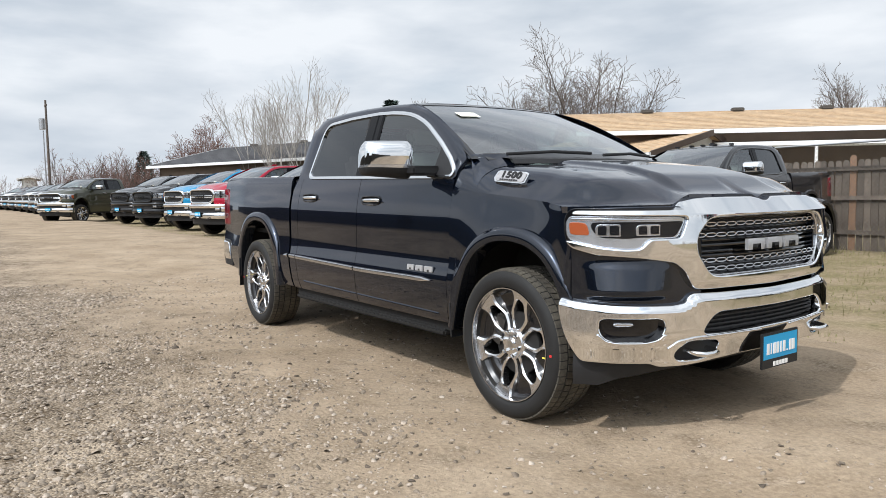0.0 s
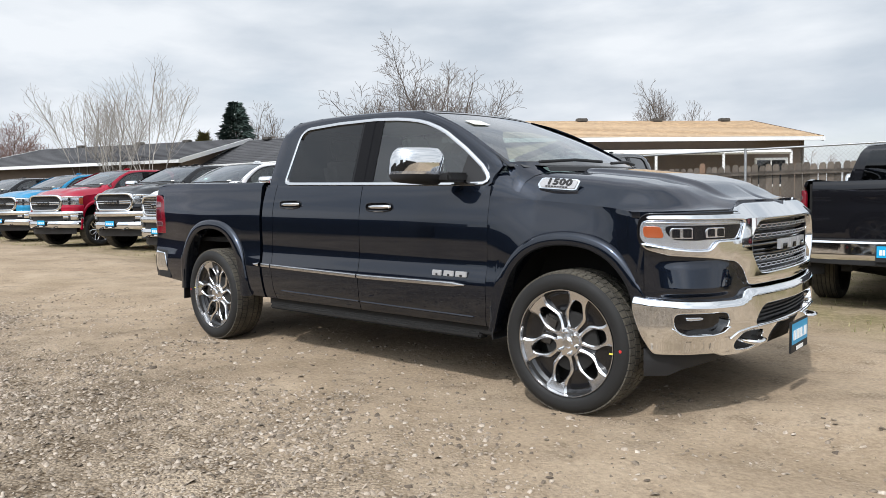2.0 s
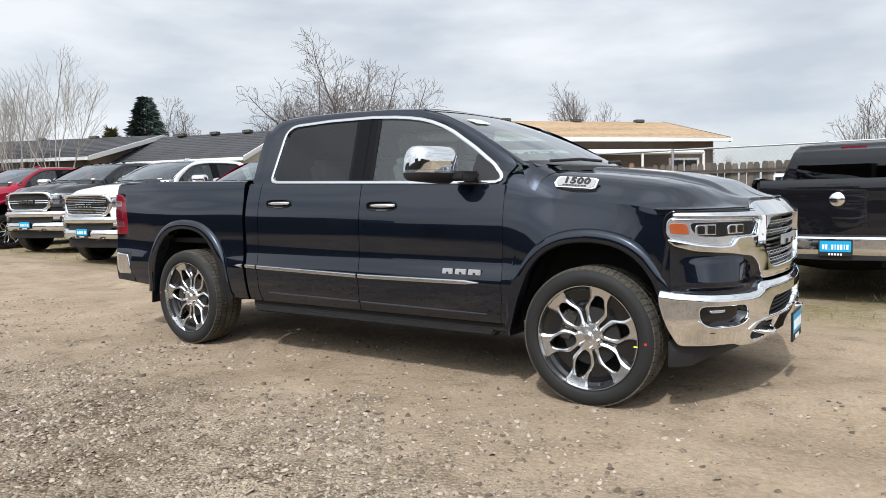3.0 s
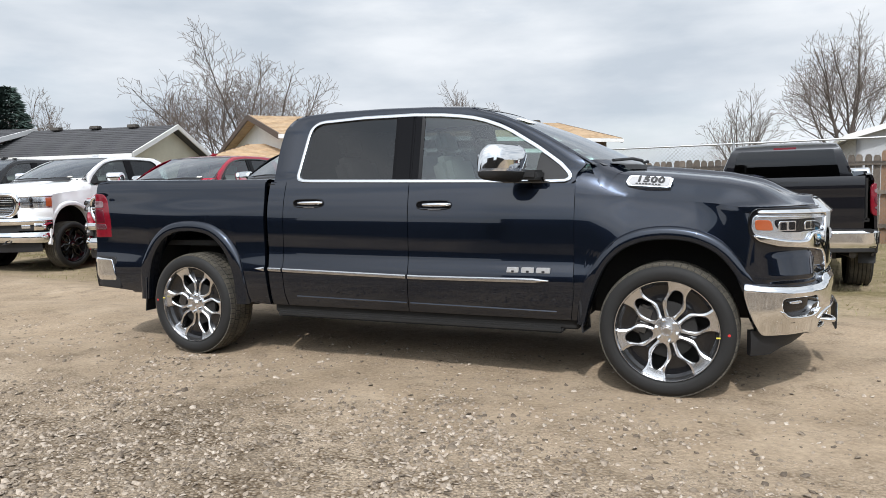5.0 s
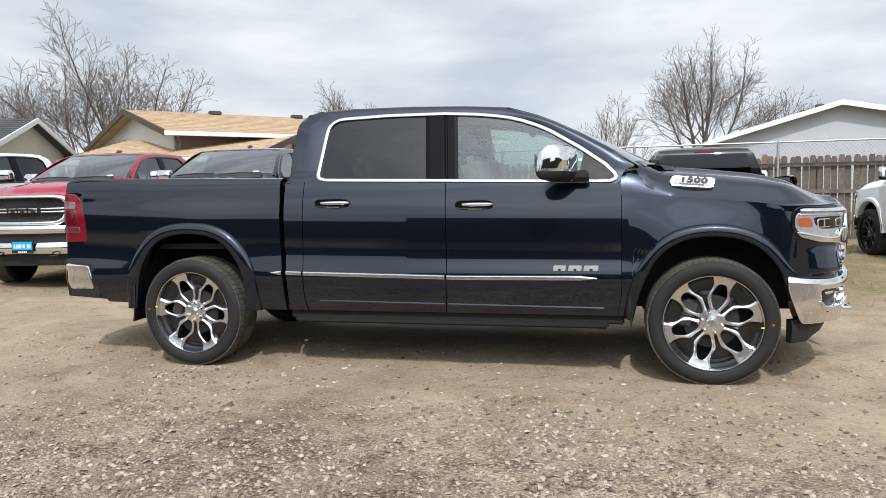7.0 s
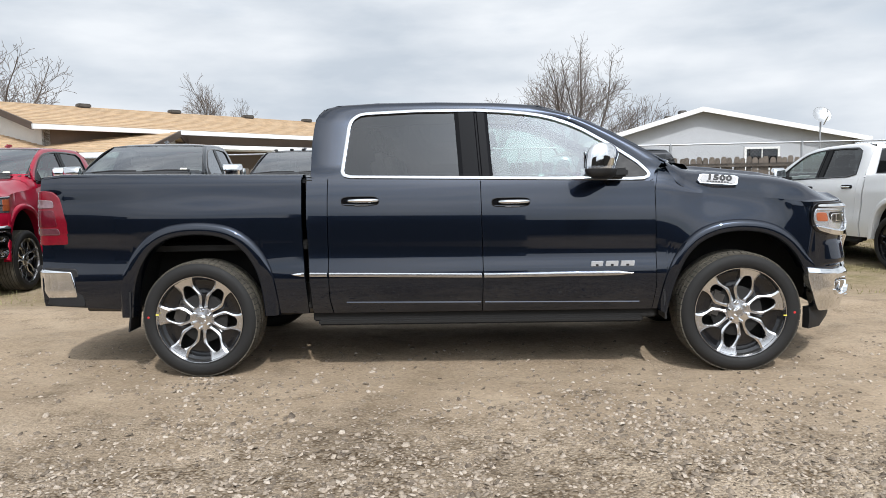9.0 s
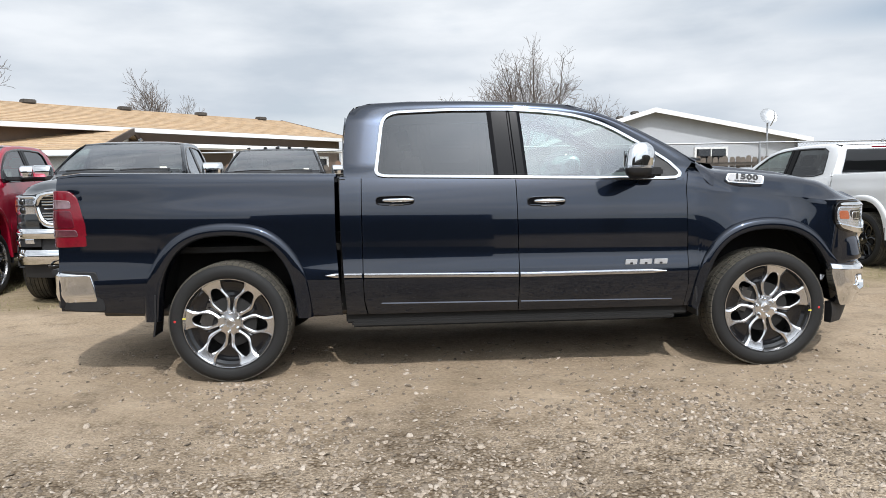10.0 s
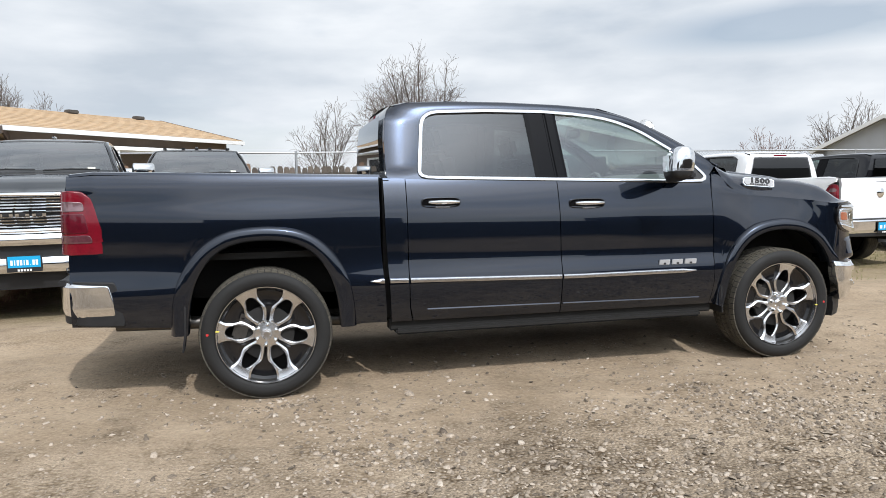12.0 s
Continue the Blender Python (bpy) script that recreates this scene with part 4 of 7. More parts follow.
    for s in (-1, 1):
        strip("bumper_corner", s * 0.996, s * 0.86, 0.658, 0.556, 0.050, skin, b, lift, 8, 0.10, 2, 0.010)
        strip("fog_recess", s * 0.87, s * 0.60, 0.658, 0.556, 0.0, BLACK_PLASTIC, b, lift, 8, 0.03, 1, 0.0)
        strip("fog_lamp", s * 0.80, s * 0.68, 0.635, 0.580, 0.018, LAMP, b, lift, 6, 0.02, 3, 0.006)
        tube("tow_hook", lift([(2.60, s * 0.50, 0.44), (2.80, s * 0.49, 0.43), (2.83, s * 0.44, 0.43), (2.80, s * 0.39, 0.43), (2.60, s * 0.38, 0.44)]), 0.014, GLOSS_BLACK, b, 6)
    strip("air_dam", -0.88, 0.88, 0.48, 0.33, -0.06, BLACK_PLASTIC, truck, lift, 20, 0.06, 2, 0.010)
    plate(truck, plan_x(0) + 0.062, 0.505, 1, lift)


def tail_light(truck, s, lift):
    t = thing("tail_light")
    t.parent = truck
    fit_body = lambda u, z: (bed_y(-2.85, z) - 0.958) * (0.45 + 0.55 * smooth01((u - 0.93) / 0.14)) - 0.004
    outline = [(0.86, 1.300), (0.99, 1.302), (1.052, 1.296), (1.102, 1.258), (1.130, 1.179), (1.172, 1.050), (1.210, 0.950), (1.195, 0.924), (0.98, 0.924), (0.86, 0.926)]
    patch("lens_body", outline, RED_LENS, t, lift, REAR, 0.010, bulge=fit_body, depth=0.03, side=s, cell=0.04)
    patch("lens_insert", [(0.89, 1.240), (0.98, 1.240), (1.058, 1.234), (1.066, 1.181), (0.89, 1.182)], PALE_LENS, t, lift, REAR, 0.014, bulge=fit_body, depth=0.01, rnd=0.003, side=s, cell=0.05)
    patch("lens_insert", [(0.89, 1.168), (1.066, 1.168), (1.089, 1.052), (0.89, 1.054)], DEEP_LENS, t, lift, REAR, 0.014, bulge=fit_body, depth=0.01, rnd=0.003, side=s, cell=0.05)
    patch("lens_insert", [(0.89, 1.042), (1.096, 1.041), (1.110, 0.993), (0.89, 0.995)], DUSK_LENS, t, lift, REAR, 0.014, bulge=fit_body, depth=0.01, rnd=0.003, side=s, cell=0.05)


def pickup(paint, m, label, heavy=False, fine=False, chrome=True, bars="mesh", wheels="polished", cab_lights=False, front_plate=True, rear_plate=False,
           black_trim=False, bed_cover=True, dual=False, group=""):
    lift = Lift(0.18 if heavy else 0.0)
    DETAIL[0] = 0.012 if fine else 0.05
    truck = thing("pickup_truck", None, label=label, category="pickup truck", group=group)
    bright = CHROME if chrome else GLOSS_BLACK
    q = 3 if fine else 1
    back = lambda s: (0, -s * 0.03, 0)
    for s in (-1, 1):
        # ---- doors and cab corner, as columns between two edges
        def panel(name, left, right, zlo, zhi, label="", nu=8, nv=14):
            P = []
            for i in range(nv * q + 1):
                v = i / (nv * q)
                row = []
                for j in range(nu * q + 1):
                    u = j / (nu * q)
                    z = zlo + (1.33 - zlo) * v
                    x = ip(z, left) + (ip(z, right) - ip(z, left)) * u
                    z = zlo + (zhi(x) - zlo) * v
                    row.append((x, s * half_width(x, z), z))
                P.append(row)
            return sheet(name, lift(P), paint, truck, back(s), label)

        rear = panel("rear_door", [(0.43, -0.905), (0.52, -0.925), (0.7, -0.929), (1.34, -0.929)], [(0.43, 0.110), (0.7, 0.1195), (1.0, 0.116), (1.34, 0.110)], 0.425, lambda x: belt(x) - 0.004)
        front = panel("front_door", [(0.43, 0.1155), (0.7, 0.125), (1.0, 0.1215), (1.34, 0.1155)], [(0.40, 1.252), (0.58, 1.278), (0.9, 1.279), (1.36, 1.279)], 0.425, lambda x: belt(x) - 0.004)
        panel("cab_corner", [(0.40, -1.047), (0.716, -1.062), (1.02, -1.076), (1.36, -1.078)], [(0.40, -0.910), (0.52, -0.931), (0.7, -0.9345), (1.34, -0.9345)], 0.425, lambda x: belt(x) + 0.0, nu=3)
        # ---- front fender, over the arch
        P = []
        xs = sorted(set(np.linspace(1.262, 2.312, 30 * q if fine else 26)) | {1.836 - 0.4851, 1.836 - 0.484, 1.836 + 0.4, 1.836 + 0.44, 1.836 + 0.46})
        nv = 10 * q
        for x in xs:
            dx = abs(x - 1.836)
            zlo = ip(dx, ARCH_F) + 0.012 if dx < 0.4846 else 0.425
            zc = ip(x, CREASE)
            row = []
            for i in range(nv + 1):
                low = nv * 2 // 5
                z = zlo + (1.05 - zlo) * i / low if i <= low else 1.05 + (zc - 1.05) * (i - low) / (nv - low)
                y0 = half_width(x, z)
                ye = ip(x, HOOD_EDGE)
                f = max(0.0, (z - (zc - 0.38)) / 0.38) ** 1.6 * (0.12 + 0.88 * smooth01((x - 1.27) / 0.40))
                y = y0 * (1 - f) + ye * f + 0.018 * math.exp(-((x - 1.836) / 0.45) ** 2) * (1 - f) * smooth01((z - 0.6) / 0.3)
                y += (0.979 - 0.02 * f - y) * smooth01((x - 2.10) / 0.20) * smooth01((zc + 0.02 - z) / 0.05)
                # the door side of the panel follows the slanted shut line
                xx = x
                if x < 1.33:
                    xx = x + (ip(z, [(0.40, 1.256), (0.58, 1.282), (0.9, 1.283), (1.25, 1.283)]) - 1.262) * (1.33 - x) / 0.068
                row.append((xx, s * y, z))
            P.append(row)
        sheet("fender", lift(P), paint, truck, back(s))
        # painted underlay where door, fender, hood and pillar meet
        P = []
        for x in np.linspace(1.175, 1.47, 12):
            row = [(x, s * (0.904 + 0.010 * smooth01((1.26 - z) / 0.1) - 0.008), z) for z in (1.12, 1.17, 1.205)]
            row += [(x, s * (t * ip(x, HOOD_EDGE) - 0.006), hood_z(x, t) - 0.006) for t in np.linspace(1.0, 0.80, 10)]
            P.append(row)
        sheet("cowl_underlay", lift(P), paint, truck)
        # ---- bed side, over the arch
        P = []
        xs = sorted(set(np.linspace(-2.945, -1.110, 36 * q if fine else 30)) | {-1.836 - 0.4585, -1.836 - 0.4575, -1.836 + 0.4575, -1.836 + 0.4585})
        for x in xs:
            dx = abs(x + 1.836)
            zlo = ip(dx, ARCH_R) + 0.012 if dx < 0.458 else ip(x, [(-2.95, 0.50), (-2.3, 0.465), (-1.1, 0.425)])
            zt = ip(x, [(-2.95, 1.386), (-2.80, 1.398), (-2.1, 1.381), (-1.06, 1.358)])
            row = []
            for i in range(nv + 1):
                low = nv * 2 // 5
                z = zlo + (1.08 - zlo) * i / low if i <= low else 1.08 + (zt - 1.08) * (i - low) / (nv - low)
                y = bed_y(x, z)
                if x < -2.78 and 0.935 < z < 1.292:
                    # cut back round the lamp
                    x_lamp = -2.78 + (x + 2.78) * 0.30
                else:
                    x_lamp = x
                row.append((x_lamp + (0.03 * smooth01((1.0 - z) / 0.6) if x > -1.12 else 0), s * y, z))
            P.append(row)
        sheet("bed_side", lift(P), paint, truck, back(s))
        rail = [(-2.93, s * 0.905, 1.388), (-2.80, s * 0.905, 1.401), (-2.1, s * 0.900, 1.386), (-1.10, s * 0.895, 1.364)]
        P = [[(x, s * (bed_y(x, 1.385) + 0.003), z - 0.006), (x, s * (bed_y(x, 1.385) - 0.006), z + 0.009), (x, s * (bed_y(x, 1.385) - 0.03), z + 0.013), (x, s * 0.80, z + 0.010), (x, s * 0.80, z - 0.03)] for x, _, z in rail]
        sheet("bed_rail_cap", lift(P), paint, truck)
        # ---- wheel arch flares
        for hub, arch, flare, name in ((1.836, ARCH_F, FLARE_F, "front_flare"), (-1.836, ARCH_R, FLARE_R, "rear_flare")):
            V = []
            A = [(-d, z) for d, z in reversed(arch)] + arch[1:]
            B = [(-d, z) for d, z in reversed(flare)] + flare[1:]
            if hub > 0 and not heavy:
                # the front end stops on the bumper
                A = A[:-2] + [(0.405, 0.685)]
                B = B[:-2] + [(0.488, 0.685)]
            n = 40 if fine else 20

            def along(L, n):
                L = np.array(L)
                c = np.concatenate([[0], np.cumsum(np.linalg.norm(np.diff(L, axis=0), axis=1))])
                t = np.linspace(0, c[-1], n + 1)
                # rounded corners
                X = np.interp(t, c, L[:, 0])
                Z = np.interp(t, c, L[:, 1])
                for _ in range(3):
                    X[1:-1] = 0.25 * X[:-2] + 0.5 * X[1:-1] + 0.25 * X[2:]
                    Z[1:-1] = 0.25 * Z[:-2] + 0.5 * Z[1:-1] + 0.25 * Z[2:]
                return np.stack([X, Z], 1)

            A, B = along(A, n), along(B, n)
            P = []
            for a, b in zip(A, B):
                bx, bz = hub + b[0], b[1]
                yb = half_width(bx, min(bz, 1.2)) + (0.016 if bz > 0.7 else 0.010)
                row = []
                for f, yy in ((0, 0.88), (0, 0.966), (0.03, 0.978), (0.10, 0.984), (0.40, 0.986), (0.72, 0.983), (0.86, 0.5 * (0.983 + yb) + 0.004), (0.95, yb + 0.004), (1.0, yb - 0.008)):
                    p = a + (b - a) * f
                    row.append((hub + p[0], s * yy, p[1]))
                P.append(row)
            sheet(name, lift(P), paint, truck)
            # liner
            V = []
            for a in A:
                V.append([(hub + a[0] * 1.02, s * 0.960, a[1] + 0.02), (hub + a[0] * 1.08, s * 0.93, a[1] + 0.05), (hub + a[0] * 1.08, s * 0.52, a[1] + 0.05)])
            sheet("wheel_liner", lift(V), UNDER, truck)
            box("well_wall", hub - 0.62, hub + (0.56 if hub > 0 else 0.62), s * 0.50, s * 0.52, 0.46 + lift.amount, 1.10 + lift.amount, UNDER, truck)
        # ---- greenhouse side
        c = (0.12, 1.57)
        n = 280 if fine else 64
        O, D = polar(CAB_LINE, c, n), polar(WIN_LINE, c, n)
        V = []
        for k in range(n):
            x, z = O[k] + (O[k] - D[k]) * 0.02
            V.append((x, s * (house_y(z) - 0.02 * smooth01((z - 1.73) / 0.09) - 0.03), z))
            for f in (0.0, 0.25, 0.6, 1.0):
                x, z = O[k] + (D[k] - O[k]) * f
                bulge = 0.012 * math.sin(math.pi * min(1, f * 1.2)) if z > 1.4 else 0
                V.append((x, s * (house_y(z) - 0.02 * (1 - f) * smooth01((z - 1.73) / 0.09) + bulge), z))
            x, z = D[k]
            V.append((x, s * (house_y(z) - 0.03), z))
        F = grid_faces(n, 6) + [((n - 1) * 6 + j, (n - 1) * 6 + j + 1, j + 1, j) for j in range(5)]
        mk("cab_side", lift(V), F, paint, truck, angle=50)
        D1, D2 = D, inset(D, 0.026)
        V = []
        for k in range(n):
            for f, d in ((0, -0.006), (0.06, 0.009), (0.5, 0.014), (0.94, 0.009), (1, -0.012)):
                x, z = D1[k] + (D2[k] - D1[k]) * f
                V.append((x, s * (house_y(z) + d), z))
        F = grid_faces(n, 5) + [((n - 1) * 5 + j, (n - 1) * 5 + j + 1, j + 1, j) for j in range(4)]
        mk("window_surround", lift(V), F, bright if fine else GLOSS_BLACK, truck, "bright chrome window surround" if fine else "", angle=50)
        top = sorted([(x, z) for x, z in D if z > 1.40 and x > -0.84] + [(-0.85, 1.40), (1.27, 1.33)])

        def pane(name, x0, x1, mat):
            P = []
            for x in np.linspace(x0, x1, 14):
                row = []
                zt, zb = ip(x, top), belt(x) - 0.01
                for i in range(9):
                    z = zb + (zt - zb) * i / 8
                    row.append((x, s * (house_y(z) - 0.006), z))
                P.append(row)
            g = facing(sheet(name, lift(P), mat, truck), (0, s, 0))
            g.visible_shadow = False
            return g

        pane("rear_window", -0.835, 0.02, PRIVACY)
        pane("front_window", 0.10, 1.255, GLASS)
        # dark pillar between the panes, leaning back a little
        P = []
        for i in range(9):
            z = 1.315 + (1.812 - 1.315) * i / 8
            lean = -0.07 * (z - 1.33)
            P.append([(x + lean, s * (house_y(z) + d), z) for x, d in ((-0.03, -0.003), (0.0, 0.004), (0.105, 0.004), (0.112, -0.004), (0.122, -0.004), (0.129, 0.004), (0.178, 0.004), (0.20, -0.003))])
        sheet("door_pillar", lift(P), PILLAR_BLACK, truck, angle=4)
        P = [[(1.02, s * (house_y(1.31) + 0.004), 1.312), (1.25, s * (house_y(1.31) + 0.004), 1.306)], [(1.02, s * (house_y(1.42) + 0.004), 1.40), (1.20, s * (house_y(1.40) + 0.004), 1.395)], [(1.04, s * (house_y(1.5) + 0.004), 1.49), (1.07, s * (house_y(1.5) + 0.004), 1.49)]]
        sheet("mirror_sail", lift(P), BLACK_PLASTIC, truck)
        # ---- mirror
        mir = thing("side_mirror")
        mir.parent = truck
        mx, my = 0.885, 1.135

        def shell(name, z0, z1, mat, low, high, xr=0.098):
            """A slice of the mirror's head: a rounded block, softer at the top and the outer end."""
            V = []
            rows, nn = (14, 36) if fine else (8, 20)
            for i in range(rows + 1):
                f = i / rows
                z = z0 + (z1 - z0) * f
                h = (z - 1.395) / (high - 1.395) if z > 1.395 else (1.395 - z) / (1.395 - low)
                e = (1 - min(0.97, abs(h)) ** 3.2) ** (1 / 2.6)
                for k in range(nn):
                    a = 2 * math.pi * k / nn
                    ca, sa = math.cos(a), math.sin(a)
                    px = math.copysign(abs(ca) ** 0.62, ca) * xr * e
                    py = math.copysign(abs(sa) ** 0.60, sa) * 0.145 * (0.72 + 0.28 * e)
                    zz = z + 0.10 * (py if z < 1.395 else 0.0) * abs(h)
                    V.append((mx + px - 0.34 * py + 0.014 * (z - 1.395) / 0.14, s * (my + py), zz))
            F = grid_faces(rows + 1, nn, 0, True) + [list(range(nn)), [rows * nn + k for k in range(nn)]]
            return mk(name, lift(V), F, mat, mir, angle=55)

        shell("mirror_cap", 1.386, 1.530, bright if chrome else paint, 1.30, 1.531)
        shell("signal_strip", 1.366, 1.385, LAMP, 1.30, 1.531, 0.096)
        shell("mirror_base", 1.312, 1.365, BLACK_PLASTIC, 1.305, 1.531, 0.095)
        V, F = box_data(-0.055, 0.055, -0.12, 0.12, -0.03, 0.03, 0.015)
        mk("mirror_arm", lift([(v.x + 1.02, s * (v.y + 0.93), v.z + 1.345) for v in V]), F, BLACK_PLASTIC, mir)
        V, F = box_data(mx - 0.097, mx - 0.090, my - 0.095, my + 0.095, 1.375, 1.475, 0.002)
        mk("mirror_glass", lift([(v.x - 0.34 * (v.y - my), s * v.y, v.z) for v in V]), F, CHROME, mir)
        # ---- handles: black cup and bright strap
        for x0, z0, par in ((-0.707, 1.190, rear), (0.315, 1.164, front)):
            y = half_width(x0, z0)
            h = thing("door_handle")
            h.parent = par
            V = []
            for grow, out in ((1.0, -0.012), (1.0, 0.004), (0.965, 0.010), (0.86, 0.011), (0.78, 0.004)):
                for q2 in range(32):
                    a = 2 * math.pi * q2 / 32
                    ca, sa = math.cos(a), math.sin(a)
                    V.append(Vector((math.copysign(abs(ca) ** 0.45, ca) * (0.130 - 0.034 * (1 - grow)), out, math.copysign(abs(sa) ** 0.55, sa) * 0.034 * grow)))
            F = grid_faces(5, 32, 0, True) + [[128 + q2 for q2 in range(32)]]
            mk("handle_cup", lift([(x0 + v.x, s * (y + v.y), z0 + v.z) for v in V]), F, GLOSS_BLACK if not black_trim else paint, h)
            pts = [(-0.080, 0.010), (-0.068, 0.026), (-0.02, 0.034), (0.06, 0.034), (0.112, 0.026), (0.124, 0.008)]
            V, F = tube_data([(x0 + a, s * (y + b), z0 + 0.002) for a, b in pts], [0.009, 0.012, 0.0135, 0.0135, 0.012, 0.009], 10)
            mk("handle_strap", lift(V), F, bright, h, fix=False, angle=60)
            V, F = box_data(-0.040, 0.060, 0.008, 0.020, -0.034, -0.026, 0.003)
            mk("handle_pull", lift([(x0 + v.x, s * (y + v.y), z0 + v.z) for v in V]), F, SATIN, h)
        # ---- bright side moulding
        if fine:
            def mould(x0, x1, par, tip0=0.0, tip1=0.0):
                P = []
                N = 10
                for i in range(N + 1):
                    x = x0 + (x1 - x0) * i / N
                    zc = 0.6945 - 0.0195 * (x + 0.9) if x < 0.2 else 0.673 + 0.003 * (x - 0.2)
                    h = 0.0165
                    if tip0 and x < x0 + tip0:
                        h *= 0.15 + 0.85 * (x - x0) / tip0
                    if tip1 and x > x1 - tip1:
                        h *= 0.15 + 0.85 * (x1 - x) / tip1
                    y = half_width(x, zc)
                    P.append([(x, s * y, zc - h), (x, s * (y + 0.012), zc - h * 0.8), (x, s * (y + 0.016), zc), (x, s * (y + 0.012), zc + h * 0.8), (x, s * y, zc + h)])
                sheet("side_moulding", lift(P), SATIN, par, None, "bright satin side moulding")

            mould(-1.185, -1.095, truck, tip0=0.07)
            mould(-1.058, -0.940, truck)
            mould(-0.925, 0.112, rear)
            mould(0.126, 1.125, front, tip1=0.10)
            # badge: three plain bright blocks over a thin bar
            for cx, w in ((0.885, 0.040), (0.985, 0.042), (1.088, 0.046)):
                V, F = box_data(cx - w, cx + w, 0.0, 0.012, 0.722, 0.758, 0.003)
                y = half_width(cx, 0.74)
                mk("badge_block", [(v.x + 0.15 * (v.z - 0.74), s * (y + v.y), v.z) for v in V], F, BADGE_BRIGHT, front)
                V, F = box_data(cx - w * 0.22, cx + w * 0.22, 0.0, 0.0135, 0.724, 0.737, 0.001)
                mk("badge_block", [(v.x, s * (y + v.y), v.z) for v in V], F, BLACK_PLASTIC, front)
            # scored line low on the doors
            for x0, x1, par in ((-0.815, 0.105, rear), (0.13, 1.17, front)):
                P = []
                for i in range(9):
                    x = x0 + (x1 - x0) * i / 8
                    z = 0.497 - 0.011 * (x + 0.8)
                    y = half_width(x, z)
                    P.append([(x, s * (y - 0.002), z - 0.007), (x, s * (y + 0.0045), z), (x, s * (y + 0.0005), z + 0.010)])
                sheet("lower_crease", lift(P), paint, par)
            # hood badge
            hb = thing("hood_badge")
            hb.parent = truck
            x0, x1 = 1.585, 1.862
            outline = [(-0.5, -0.15), (-0.44, 0.42), (-0.36, 0.5), (0.42, 0.5), (0.5, 0.35), (0.46, -0.42), (0.38, -0.5), (-0.44, -0.5)]
            R = Matrix.Translation((1.722, s * 0.838, 1.287)) @ Matrix(((1, 0, 0), (0, 0, s), (0, 1, 0))).to_4x4() @ Matrix.Rotation(radians(-4.6), 4, "Z") @ Matrix.Rotation(radians(-24), 4, "X")
            for size, dz, mt, nm in ((1.0, 0.0, CHROME, "badge_rim"), (0.90, 0.004, BADGE_GREY, "badge_field")):
                V = [(0.275 * a * size, 0.068 * b * (size if size == 1 else 0.80), dz) for a, b in outline] + [(0.275 * a * size, 0.068 * b * (size if size == 1 else 0.80), dz - 0.014) for a, b in outline]
                N = len(outline)
                F = [list(range(N))] + [(k, (k + 1) % N, N + (k + 1) % N, N + k) for k in range(N)]
                mk(nm, [R @ Vector(v) for v in V], F, mt, hb, smooth=False)
            if s < 0:
                Rt = R @ Matrix.Translation((0.004, 0.008, 0.006))
                for k, digit in enumerate("1500"):
                    text_mesh("badge_digit", digit, 0.052, BLACK_PLASTIC, hb, Rt @ Matrix.Translation((-0.064 + 0.043 * k, 0, 0)) @ Matrix.Diagonal((1.45, 1, 1, 1)), 0.002, 0.1)
                for k in range(8):
                    V, F = box_data(-0.072 + 0.019 * k - 0.007, -0.072 + 0.019 * k + 0.007, -0.025, -0.016, 0.004, 0.006)
                    mk("badge_bar", [R @ Vector(v) for v in V], F, BLACK_PLASTIC, hb, fix=False)
        tail_light(truck, s, lift)
        # ---- sill, step, flap
        box("sill", -1.06, 1.30, s * 0.80, s * 0.905, 0.36 + lift.amount * 0.4, 0.44 + lift.amount, UNDER, truck, 0.01)
        box("side_step", -1.02, 1.20, s * 0.83, s * 0.935, 0.335 + lift.amount * 0.4, 0.375 + lift.amount * 0.4, UNDER, truck, 0.012)
        P = [[(-2.31, s * 0.99, 0.60), (-2.325, s * 0.80, 0.60)], [(-2.315, s * 0.99, 0.44), (-2.33, s * 0.80, 0.44)], [(-2.335, s * 0.985, 0.32), (-2.345, s * 0.80, 0.32)]]
        sheet("mud_flap", P, BLACK_PLASTIC, truck, (0.012, 0, 0))
        P = [[(1.322, s * 0.985, 0.56), (1.33, s * 0.80, 0.56)], [(1.335, s * 0.985, 0.36), (1.34, s * 0.80, 0.36)]]
        sheet("mud_flap", P, BLACK_PLASTIC, truck, (0.012, 0, 0))
        r = 0.407 if not heavy else 0.42
        wheel(truck, 1.836, s * 0.842, s, r, fine, wheels, 45, 0 if fine else None)
        if dual:
            wheel(truck, -1.836, s * 0.78, s, r, fine, wheels)
            wheel(truck, -1.836, s * 1.09, s, r, fine, wheels)
            P = []
            for k in range(13):
                a = math.pi * k / 12
                P.append([(-1.836 + (0.55 + d) * math.cos(a), s * y, 0.42 + (0.62 + d) * math.sin(a)) for y, d in ((0.95, 0.05), (1.15, 0.04), (1.24, 0.0), (1.25, -0.05), (1.22, -0.09))])
            sheet("dual_fender", P, paint, truck)
        else:
            wheel(truck, -1.836, s * 0.842, s, r, fine, wheels, 24, 176 if fine else None)

    # ---- hood
    nu, nv = 16 * q, 12 * q
    P = []
